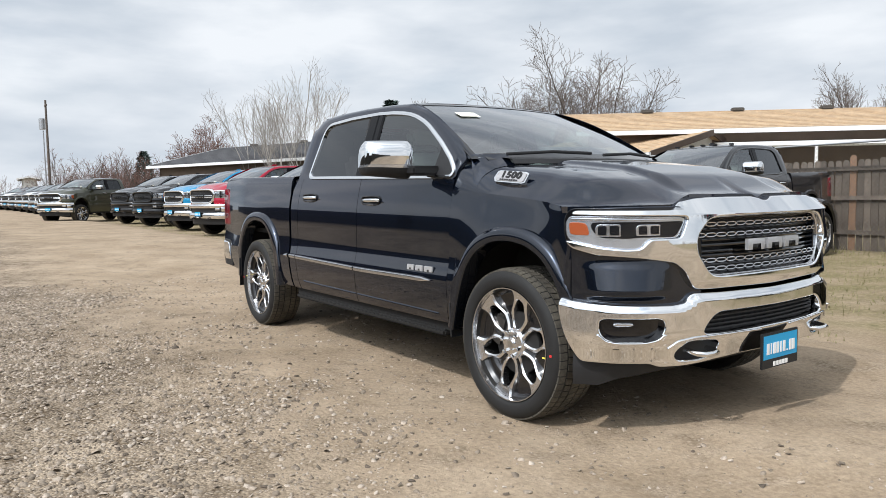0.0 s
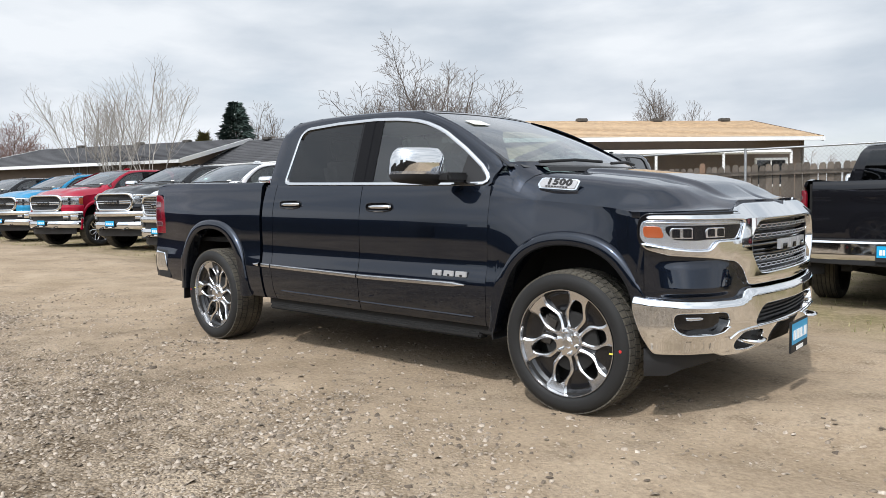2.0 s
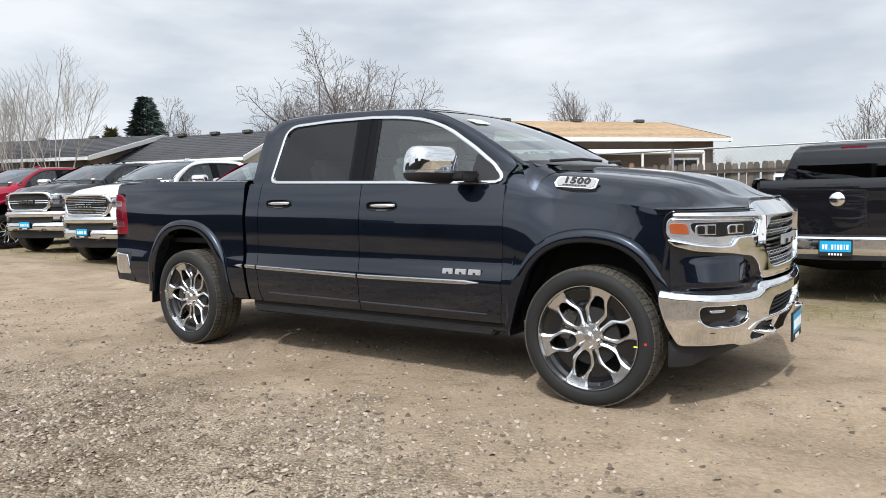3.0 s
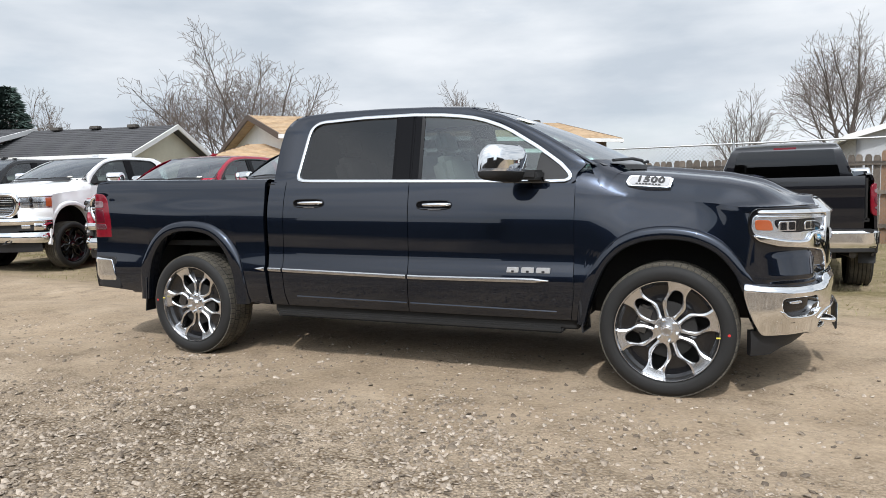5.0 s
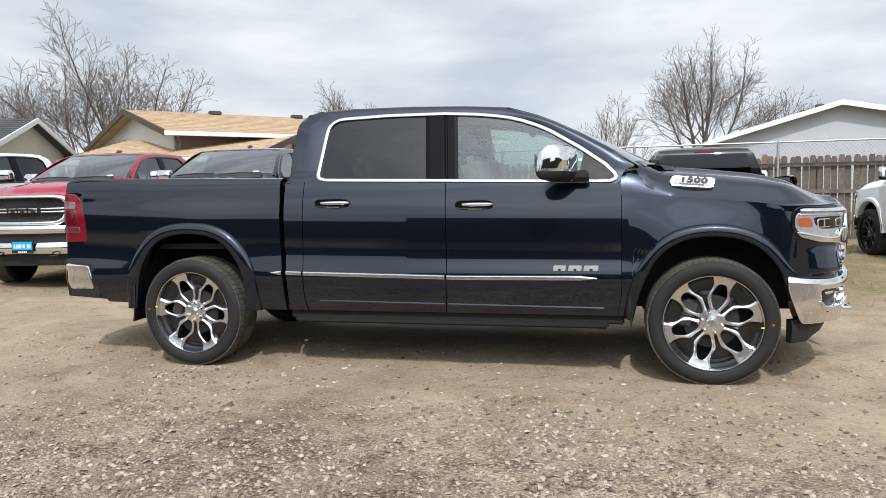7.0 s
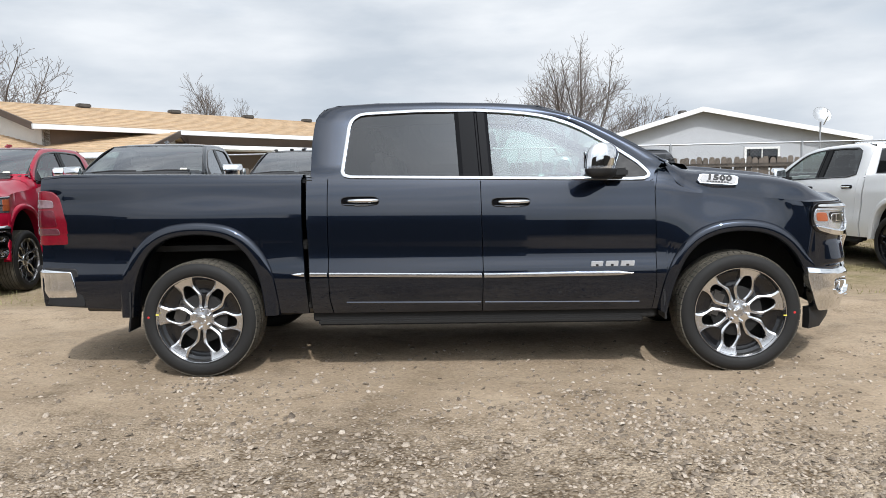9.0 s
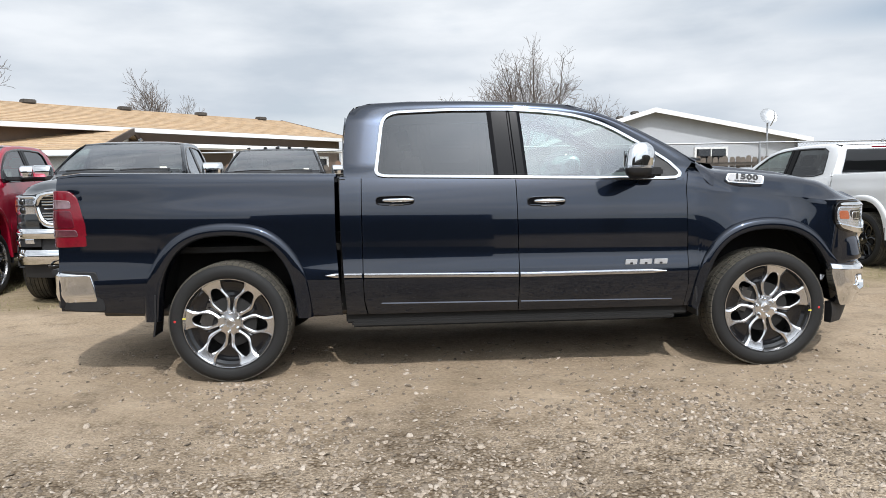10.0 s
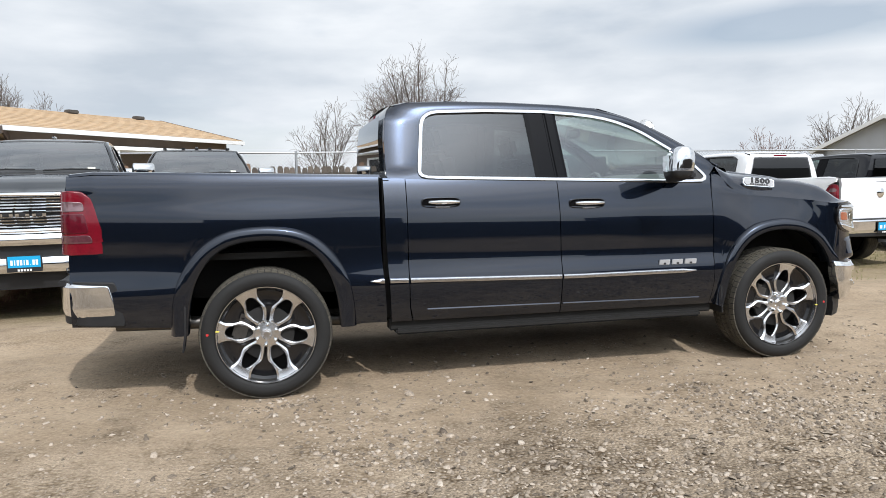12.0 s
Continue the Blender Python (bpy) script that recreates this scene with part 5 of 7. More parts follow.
    for i in range(nv + 1):
        row = []
        for j in range(-nu, nu + 1):
            t = j / nu
            at = abs(t)
            x_front = ip(at * 0.985, [(0.0, 2.735), (0.36, 2.712), (0.53, 2.690), (0.65, 2.645), (0.78, 2.58), (0.88, 2.495), (0.945, 2.40), (0.985, 2.31)])
            x_front -= 0.062 * smooth01((0.68 - at) / 0.17) + 0.016
            x_cowl = 1.285 + 0.265 * (1 - at ** 2)
            f = i / nv
            f = f ** 0.85
            x = x_cowl + (x_front - x_cowl) * f
            ye = ip(x, HOOD_EDGE)
            z = hood_z(x, at)
            # raised middle with a soft crease on both sides
            z += 0.016 * smooth01((0.46 - at) / 0.07) * smooth01((f) / 0.2) * (1 - 0.6 * smooth01((f - 0.9) / 0.1))
            z_edge = ip(at * 0.985, [(0, 1.148), (0.05, 1.168), (0.50, 1.172), (0.57, 1.152), (0.645, 1.126), (0.8, 1.125), (1, 1.122)])
            z_edge += 0.006
            z += (z_edge - z) * smooth01((f - 0.72) / 0.28) ** 1.3
            row.append((x, t * ye, z))
        P.append(row)
    sheet("hood", lift(P), paint, truck, (0, 0, -0.03))
    # ---- windscreen, roof, back window
    edge_b, edge_t = Vector((1.365, 0.845, 1.408)), Vector((0.500, 0.672, 1.828))

    def screen(u, v):
        e = edge_b.lerp(edge_t, v)
        e.z += 0.030 * math.sin(math.pi * v)
        bow = 0.20 * (1 - v) + 0.045 * v
        return (e.x + bow * (1 - abs(u) ** 2.2), u * e.y, e.z + 0.014 * (1 - u * u) * v)

    P = [[screen(j / 10, i / 12) for j in range(-10, 11)] for i in range(13)]
    g = facing(sheet("windscreen", lift(P), WINDSCREEN, truck), (1, 0, 1))
    g.visible_shadow = False
    for u0, u1, v0, v1 in ((-1.0, -0.95, -0.02, 1.0), (0.95, 1.0, -0.02, 1.0), (-1, 1, 0.95, 1.0), (-0.90, 0.90, -0.03, 0.05)):
        P = []
        for i in range(11):
            v = v0 + (v1 - v0) * i / 10
            P.append([tuple(Vector(screen(u0 + (u1 - u0) * j / 10, v)) + Vector((0.002, 0, 0.003))) for j in range(11)])
        sheet("windscreen_band", lift(P), GLOSS_BLACK, truck)
    # A-pillars
    for s in (-1, 1):
        P = []
        for i in range(13):
            v = i / 12
            e = Vector(screen(s, v))
            xo = e.x + 0.01
            zo = ip(xo, [(x, z) for x, z in CAB_LINE[8:16]])
            yo = house_y(zo) - 0.004 - 0.016 * smooth01((zo - 1.73) / 0.09)
            P.append([(e.x - 0.01, s * yo, zo - 0.012), (e.x + 0.018, s * (yo - 0.012), zo + 0.006), tuple(e + Vector((0.012, -s * 0.012, 0.006)))])
        sheet("roof_pillar", lift(P), paint, truck)
    P = []
    N = 16 * q
    for i in range(N + 1):
        f = i / N
        row = []
        for j in range(-12, 13):
            u = j / 12
            xf = screen(u, 1.0)[0]
            xr = -1.000 + 0.03 * u * u
            x = xr + (xf - xr) * f
            x_side = xr + (0.50 - xr) * f
            edge = ip(x_side, [(a, b) for a, b in CAB_LINE[5:12]])
            y = u * (house_y(edge) - 0.008 - 0.012 * abs(u))
            fall = 0.026 if f > 0 else 0.014
            z = edge + fall * (1 - abs(u) ** 3.5) - 0.010 * smooth01((f - 0.90) / 0.10) * (1 - abs(u) ** 3)
            row.append((x, y, z))
        P.append(row)
    sheet("roof", lift(P), paint, truck)
    P = []
    for z in (1.33, 1.40, 1.5, 1.6, 1.7, 1.76, 1.80, 1.825, 1.838):
        x = ip(z, [(1.345, -1.052), (1.61, -1.05), (1.74, -1.038), (1.80, -1.015), (1.838, -0.985), (1.865, -0.96)])
        w = house_y(z) - 0.004 - 0.05 * smooth01((z - 1.76) / 0.08)
        P.append([(x - 0.012 * (1 - (j / 8) ** 2), w * j / 8, z) for j in range(-8, 9)])
    sheet("cab_back", lift(P), paint, truck)
    P = []
    for i in range(6):
        z = 1.40 + 0.075 * i
        w = 0.70 - 0.25 * (z - 1.40)
        x = ip(z, [(1.345, -1.066), (1.61, -1.068), (1.78, -1.050)])
        P.append([(x - 0.004, w * j / 4, z) for j in range(-4, 5)])
    facing(sheet("back_window", lift(P), PRIVACY, truck), (-1, 0, 0))
    bl = box("brake_light", -1.030, -0.990, -0.15, 0.15, 1.785 + lift.amount, 1.818 + lift.amount, RED_LENS, truck, 0.006)
    box("lower_cab_back", -1.085, -1.04, -0.88, 0.88, 0.45 + lift.amount, 1.34 + lift.amount, UNDER, truck)
    # ---- bed and tailgate
    box("bed_floor", -2.93, -1.09, -0.84, 0.84, 0.86, 0.90, UNDER, truck)
    if bed_cover:
        P = [[(x, y, z + 0.012 * (1 - (y / 0.84) ** 2)) for y in np.linspace(-0.84, 0.84, 7)] for x, z in ((-2.93, 1.372), (-2.80, 1.386), (-2.1, 1.372), (-1.10, 1.350))]
        sheet("bed_cover", lift(P), BLACK_PLASTIC, truck, (0, 0, -0.03))
    else:
        for s in (-1, 1):
            box("bed_wall", -2.93, -1.10, s * 0.82, s * 0.80, 0.88, 1.36 + lift.amount, UNDER, truck)
    P = []
    for i in range(9):
        z = 0.66 + (1.385 - 0.66) * i / 8
        xx = -2.955 - 0.012 * math.sin(math.pi * i / 8) - (0.02 if i == 7 else 0)
        P.append([(xx - 0.012 * (1 - (y / 0.78) ** 2), y, z) for y in np.linspace(-0.785, 0.785, 11)])
    tg = sheet("tailgate", lift(P), paint, truck, (0.05, 0, 0))
    la = lift.amount
    V, F = revolve([(0.001, -0.012), (0.055, -0.010), (0.075, 0.0), (0.075, 0.012)], 20)
    R = Matrix.Translation((-2.985, 0, 1.16 + la)) @ Matrix.Rotation(radians(-90), 4, "Z")
    mk("tailgate_badge", [R @ Vector(v) for v in V], F, bright, tg)
    box("tailgate_handle", -2.985, -2.965, -0.11, 0.11, 1.30 + la, 1.335 + la, BLACK_PLASTIC, tg, 0.006)
    rb = thing("rear_bumper")
    rb.parent = truck
    tuck = lambda u, z: -0.016 * smooth01((z - 0.735) / 0.035) - 0.022 * smooth01((0.62 - z) / 0.10)
    half = [(0, 0.762), (0.6, 0.764), (0.86, 0.770), (0.93, 0.768), (1.187, 0.743), (1.207, 0.658), (1.219, 0.526), (1.079, 0.542), (0.925, 0.558), (0.6, 0.552), (0.34, 0.552), (0, 0.560)]
    patch("bumper_bar", mirrored(half), bright, rb, lift, REAR, 0.0, bulge=tuck, depth=0.06, rnd=0.010, cell=0.035 if fine else 0.09)
    half = [(0, 0.772), (0.90, 0.776), (1.215, 0.760), (1.252, 0.675), (1.266, 0.490), (1.076, 0.497), (0.942, 0.516), (0, 0.500)]
    patch("bumper_valance", mirrored(half), BLACK_PLASTIC, rb, lift, REAR, -0.014, depth=0.10, rnd=0.008, cell=0.05 if fine else 0.12)
    box("bumper_step", -3.02, -2.80, -0.88, 0.88, 0.735 + la, 0.776 + la, BLACK_PLASTIC, rb, 0.008)
    if rear_plate:
        pl = plate(truck, -3.078, 0.64, -1, lift)
    # ---- underside
    box("chassis_rail", -2.85, 2.45, -0.52, -0.42, 0.42, 0.58, UNDER, truck)
    box("chassis_rail", -2.85, 2.45, 0.42, 0.52, 0.42, 0.58, UNDER, truck)
    box("floor_pan", -1.06, 1.32, -0.86, 0.86, 0.42 + la, 0.56 + la, UNDER, truck)
    box("engine_bay", 1.33, 2.44, -0.56, 0.56, 0.45 + la, 1.08 + la, UNDER, truck)
    for x in (1.836, -1.836):
        tube("axle", [(x, -0.78, 0.40), (x, -0.2, 0.39), (x, 0.2, 0.39), (x, 0.78, 0.40)], [0.045, 0.05, 0.05, 0.045] if x > 0 else [0.05, 0.12, 0.12, 0.05], UNDER, truck, 10)
    tube("exhaust", [(-0.9, -0.62, 0.42), (-1.3, -0.62, 0.40), (-2.2, -0.66, 0.44), (-2.75, -0.70, 0.46)], 0.04, BRAKE, truck, 10)
    tube("drive_shaft", [(1.0, 0, 0.45), (-1.8, 0, 0.42)], 0.04, UNDER, truck, 8)
    # ---- cabin
    cab = thing("cabin")
    cab.parent = truck
    box("cabin_floor", -1.03, 1.32, -0.82, 0.82, 0.56 + la, 0.60 + la, CABIN, cab)
    box("door_card", -1.03, 1.25, -0.85, -0.83, 0.58 + la, 1.31 + la, CABIN, cab)
    box("door_card", -1.03, 1.25, 0.83, 0.85, 0.58 + la, 1.31 + la, CABIN, cab)
    P = [[(1.42 - 0.10 * abs(t) ** 2 + 0.05, 0.82 * t, 1.37), (1.22, 0.82 * t, 1.355), (1.10, 0.82 * t, 1.315), (1.04, 0.82 * t, 1.22), (1.10, 0.82 * t, 0.95)] for t in np.linspace(-1, 1, 11)]
    sheet("dashboard", lift(P), CABIN, cab)
    box("centre_screen", 1.035, 1.05, -0.14, 0.10, 1.12 + la, 1.33 + la, GLOSS_BLACK, cab, 0.005)
    for x, z0 in ((0.42, 0.62), (-0.42, 0.64)):
        for y in (-0.40, 0.40):
            V1 = box_data(x - 0.02, x + 0.50, y - 0.25, y + 0.25, z0 + la, z0 + 0.30 + la, 0.05)
            mk("seat", *V1, SEAT, cab, fix=False)
            V, F = box_data(-0.075, 0.075, -0.24, 0.24, 0.0, 0.66, 0.05)
            R = Matrix.Translation((x - 0.02, y, z0 + 0.25 + la)) @ Matrix.Rotation(radians(-16), 4, "Y")
            mk("seat_back", [R @ v for v in V], F, SEAT, cab, fix=False)
            V, F = box_data(-0.045, 0.045, -0.13, 0.13, 0.68, 0.85, 0.035)
            mk("headrest", [R @ v for v in V], F, SEAT, cab, fix=False)
    wheel_pts = [(0.93 + 0.07 * math.sin(a), 0.40 + 0.19 * math.cos(a), 1.20 + la + 0.18 * math.sin(a)) for a in np.linspace(0, 2 * math.pi, 24, endpoint=False)]
    tube("steering_wheel", wheel_pts, 0.016, CABIN, cab, 8, True)
    box("console", 0.35, 1.1, -0.13, 0.13, 0.60 + la, 0.93 + la, CABIN, cab, 0.03)
    P = [[(x, u * (house_y(1.82) - 0.05), ip(x, [(-1, 1.815), (0, 1.83), (0.5, 1.80)])) for u in np.linspace(-1, 1, 5)] for x in (-0.99, -0.5, 0.0, 0.45)]
    sheet("headliner", lift(P), HEADLINER, cab)
    V, F = box_data(0.60, 0.63, -0.12, 0.12, 1.66 + la, 1.73 + la, 0.012)
    mk("inner_mirror", V, F, GLOSS_BLACK, cab, fix=False)
    # ---- wipers, nose
    for y0, y1 in ((0.66, 0.05), (-0.04, -0.66)):
        a, b = Vector(screen(y0 / 0.85, 0.035)), Vector(screen(y1 / 0.85, 0.02))
        pts = [a + Vector((0.03, 0, 0.012)), a.lerp(b, 0.5) + Vector((0.06, 0, 0.022)), b + Vector((0.04, 0, 0.010))]
        tube("wiper", lift(pts), 0.011, BLACK_PLASTIC, truck, 6)
    P = [[tuple(Vector(screen(u, 0.0)) + Vector((d, 0, e))) for d, e in ((-0.02, 0.004), (0.05, -0.004), (0.10, -0.012), (0.12, -0.04))] for u in np.linspace(-0.80, 0.80, 15)]
    sheet("cowl", lift(P), BLACK_PLASTIC, truck)
    for s in (-1, 1):
        P = []
        for t in np.linspace(0.74, 0.985, 10):
            a = Vector(screen(s * t, 0.03)) + Vector((0.004, 0, 0.004))
            row = []
            for f in np.linspace(0, 1, 7):
                xc = a.x + (1.335 + 0.22 * (1 - t ** 2) + 0.14 - a.x) * f
                ye = ip(xc, HOOD_EDGE)
                zh = hood_z(xc, t)
                row.append((xc, a.y + (s * t * ye - a.y) * smooth01(f * 1.3), zh + (a.z - zh) * (1 - f) ** 2 + 0.003))
            P.append(row)
        sheet("cowl_end", lift(P), paint, truck)
    if heavy:
        nose_heavy_duty(truck, lift, paint, fine, chrome, bars)
    else:
        nose_light_duty(truck, lift, paint, fine)
    # roof fin, clearance lights, screen paper
    V, F = box_data(-0.09, 0.09, -0.02, 0.02, 0, 0.05, 0.015)
    if heavy:
        mk("roof_fin", lift([(v.x + 0.10 + (0.03 if v.z < 0.02 else -0.02), v.y, v.z + 1.885) for v in V]), F, BLACK_PLASTIC if not heavy else paint, truck, fix=False)
    if cab_lights:
        for y in (-0.52, -0.22, 0.0, 0.22, 0.52):
            V, F = box_data(-0.045, 0.045, -0.035, 0.035, 0, 0.028, 0.010)
            mk("clearance_light", lift([(v.x + 0.42 - 0.08 * y * y, v.y + y, v.z + 1.845 + 0.02 * (1 - y * y)) for v in V]), F, BLACK_PLASTIC, truck, fix=False)
    P = [[tuple(Vector(screen(u, v)) + Vector((0.006, 0, 0.006))) for u in ((-0.73, -0.53) if fine else (0.62, 0.72))] for v in ((0.64, 0.74) if fine else (0.05, 0.11))]
    sheet("paper_sticker", lift(P), STICKER, truck)
    truck.matrix_world = m
    return truck


# ---- fast meshes out of arrays ----
def raw_mesh(name, V, F, mat, parent=None, smooth=False):
    """V: n x 3, F: m x k indices, all faces with k corners."""
    V, F = np.asarray(V, np.float32), np.asarray(F, np.int32)
    me = bpy.data.meshes.new(name)
    me.vertices.add(len(V))
    me.vertices.foreach_set("co", V.ravel())
    me.loops.add(F.size)
    me.loops.foreach_set("vertex_index", F.ravel())
    me.polygons.add(len(F))
    me.polygons.foreach_set("loop_start", np.arange(0, F.size, F.shape[1], dtype=np.int32))
    me.update(calc_edges=True)
    me.validate()
    if smooth:
        me.polygons.foreach_set("use_smooth", [True] * len(me.polygons))
    me.materials.append(mat)
    ob = new(name, me)
    if parent is not None:
        ob.parent = parent
    return ob


def prisms(A, B, ra, rb, n=4):
    """Tapered prisms from points A to points B."""
    A, B = np.asarray(A, float), np.asarray(B, float)
    ra, rb = np.asarray(ra, float), np.asarray(rb, float)
    d = B - A
    d /= np.linalg.norm(d, axis=1)[:, None] + 1e-9
    up = np.where(np.abs(d[:, 2:3]) > 0.9, np.array([[1.0, 0, 0]]), np.array([[0, 0, 1.0]]))
    s = np.cross(d, up)
    s /= np.linalg.norm(s, axis=1)[:, None] + 1e-9
    t = np.cross(s, d)
    k = len(A)
    V = np.zeros((k, 2 * n, 3))
    for i in range(n):
        a = 2 * math.pi * i / n
        w = s * math.cos(a) + t * math.sin(a)
        V[:, i] = A + w * ra[:, None]
        V[:, n + i] = B + w * rb[:, None]
    F = np.array([(i, (i + 1) % n, n + (i + 1) % n, n + i) for i in range(n)])
    F = (F[None] + (np.arange(k) * 2 * n)[:, None, None]).reshape(-1, 4)
    return V.reshape(-1, 3), F


# ---- ground ----
def lot_rise(x):
    """The lot climbs gently towards the far end of the row."""
    u = np.clip((-x - 6.0) / 8.0, 0, 1)
    return 0.20 * u * u * (3 - 2 * u) + 0.007 * np.clip(-x - 18.0, 0, 60)


def ground_height(x, y):
    h = 0.045 - 0.052 * np.exp(-((y + 0.90) / 0.42) ** 2) * np.exp(-(x / 9.0) ** 4) - 0.05 * np.exp(-((y - 0.90) / 0.45) ** 2) * np.exp(-(x / 9.0) ** 4)
    t = np.clip((y - 1.3) / 1.6, 0, 1)
    return h - 0.125 * t * t * (3 - 2 * t) + lot_rise(x)


def axis(lo, hi, step, far):
    inner = list(np.arange(lo, hi + step / 2, step))
    out_hi, out_lo, d = [], [], step
    a, b = inner[-1], inner[0]
    while a < far:
        d *= 1.25
        a += d
        b -= d
        out_hi.append(a)
        out_lo.append(b)
    return np.array(out_lo[::-1] + inner + out_hi)


def ground_material():
    m = bpy.data.materials.new("gravel and packed dirt")
    m.use_nodes = True
    n, l = m.node_tree.nodes, m.node_tree.links
    p = n["Principled BSDF"]
    p.inputs["Roughness"].default_value = 0.92
    p.inputs["Specular IOR Level"].default_value = 0.2
    co = n.new("ShaderNodeTexCoord")
    sep = n.new("ShaderNodeSeparateXYZ")
    l.new(co.outputs["Object"], sep.inputs[0])

    def noise_tex(scale, detail=6, rough=0.6):
        t = n.new("ShaderNodeTexNoise")
        t.inputs["Scale"].default_value, t.inputs["Detail"].default_value, t.inputs["Roughness"].default_value = scale, detail, rough
        l.new(co.outputs["Object"], t.inputs["Vector"])
        return t.outputs[0]

    def math_node(op, a, b=None):
        t = n.new("ShaderNodeMath")
        t.operation = op
        for i, v in enumerate((a, b)):
            if v is None:
                continue
            if isinstance(v, (int, float)):
                t.inputs[i].default_value = v
            else:
                l.new(v, t.inputs[i])
        return t.outputs[0]

    def ramp(v, *stops):
        t = n.new("ShaderNodeValToRGB")
        e = t.color_ramp.elements
        while len(e) < len(stops):
            e.new(0.5)
        for s, (pos, c) in zip(e, stops):
            s.position, s.color = pos, (*c, 1) if len(c) == 3 else c
        l.new(v, t.inputs[0])
        return t.outputs[0]

    def mix(f, a, b, kind="MIX"):
        t = n.new("ShaderNodeMixRGB")
        t.blend_type = kind
        for i, v in enumerate((f, a, b)):
            if isinstance(v, (int, float)):
                t.inputs[i].default_value = v
            elif isinstance(v, tuple):
                t.inputs[i].default_value = (*v, 1)
            else:
                l.new(v, t.inputs[i])
        return t.outputs[0]

    def pebbles(scale, feature="F1"):
        t = n.new("ShaderNodeTexVoronoi")
        t.inputs["Scale"].default_value = scale
        l.new(co.outputs["Object"], t.inputs["Vector"])
        return t

    wob = noise_tex(0.55, 5)
    wob2 = noise_tex(2.6, 5)
    edge = math_node("ADD", sep.outputs[1], math_node("ADD", math_node("MULTIPLY", math_node("SUBTRACT", wob, 0.5), 2.6), math_node("MULTIPLY", math_node("SUBTRACT", wob2, 0.5), 1.1)))
    gm = n.new("ShaderNodeMapRange")
    gm.inputs[1].default_value, gm.inputs[2].default_value = -1.55, -2.75
    l.new(edge, gm.inputs[0])
    grass_n = n.new("ShaderNodeMapRange")
    grass_n.inputs[1].default_value, grass_n.inputs[2].default_value = 1.9, 4.0
    l.new(edge, grass_n.inputs[0])
    patch = ramp(noise_tex(1.3, 7, 0.65), (0.38, (0, 0, 0)), (0.60, (1, 1, 1)))
    dirt = ramp(noise_tex(1.1, 8, 0.62), (0.34, (0.199, 0.151, 0.103)), (0.52, (0.315, 0.247, 0.177)), (0.68, (0.422, 0.342, 0.253)))
    dirt = mix(0.45, dirt, ramp(noise_tex(38, 5), (0.30, (0.165, 0.117, 0.074)), (0.70, (0.446, 0.342, 0.230))))
    pa, pb = pebbles(55), pebbles(130)
    stone = ramp(pa.outputs["Color"], (0.0, (0.175, 0.135, 0.098)), (0.45, (0.339, 0.275, 0.205)), (0.8, (0.446, 0.378, 0.299)), (1.0, (0.563, 0.495, 0.418)))
    # shade in the crevices is put into the colour, darker towards each pebble's rim
    crevice_shade = ramp(pa.outputs["Distance"], (0.25, (1, 1, 1)), (0.75, (0.36, 0.31, 0.25)))
    stone = mix(1.0, stone, crevice_shade, "MULTIPLY")
    fine = ramp(pb.outputs["Color"], (0.0, (0.194, 0.149, 0.107)), (1.0, (0.543, 0.450, 0.344)))
    stone = mix(ramp(noise_tex(6, 5), (0.42, (0, 0, 0)), (0.58, (1, 1, 1))), stone, fine)
    tone = ramp(noise_tex(0.9, 6), (0.34, (0.56, 0.535, 0.505)), (0.66, (1.00, 0.985, 0.96)))
    stone = mix(1.0, stone, tone, "MULTIPLY")
    grass = ramp(noise_tex(14, 7, 0.7), (0.30, (0.085, 0.078, 0.030)), (0.50, (0.175, 0.145, 0.070)), (0.72, (0.315, 0.255, 0.150)))
    sparse = ramp(noise_tex(4.0, 6), (0.50, (0, 0, 0)), (0.62, (1, 1, 1)))
    c = mix(math_node("MULTIPLY", sparse, 0.55), dirt, stone)
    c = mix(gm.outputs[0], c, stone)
    g = math_node("MULTIPLY", grass_n.outputs[0], math_node("ADD", math_node("MULTIPLY", patch, 0.65), 0.3))
    c = mix(g, c, grass)
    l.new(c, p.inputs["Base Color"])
    h1 = math_node("MULTIPLY", math_node("SUBTRACT", 1.0, pa.outputs["Distance"]), math_node("ADD", math_node("MULTIPLY", gm.outputs[0], 0.9), 0.12))
    h2 = math_node("MULTIPLY", noise_tex(24, 8, 0.7), 0.9)
    b = n.new("ShaderNodeBump")
    b.inputs["Strength"].default_value = 0.75
    b.inputs["Distance"].default_value = 0.018
    l.new(math_node("ADD", h1, h2), b.inputs["Height"])
    l.new(b.outputs[0], p.inputs["Normal"])
    return m


GROUND = ground_material()
gx, gy = axis(-9.0, 7.0, 0.10, 900), axis(-7.0, 4.5, 0.10, 900)
X, Y = np.meshgrid(gx, gy, indexing="ij")
Z = ground_height(X, Y)
near = np.exp(-((X / 12) ** 4)) * np.exp(-(((Y + 2) / 9) ** 4))
rng = np.random.default_rng(3)
rough = np.array([[noise.noise((x * 1.3, y * 1.3, 0)) * 0.010 + noise.noise((x * 4, y * 4, 3)) * 0.007 for y in gy] for x in gx])
Z = Z + rough * near
nx, ny = len(gx), len(gy)
idx = np.arange(nx * ny).reshape(nx, ny)
F = np.stack([idx[:-1, :-1], idx[1:, :-1], idx[1:, 1:], idx[:-1, 1:]], -1).reshape(-1, 4)
ground = raw_mesh("ground", np.stack([X, Y, Z], -1).reshape(-1, 3), F, GROUND, smooth=True)
tagged(ground, "packed tan dirt lot with gravel and dry grass", "ground", kind="structure")


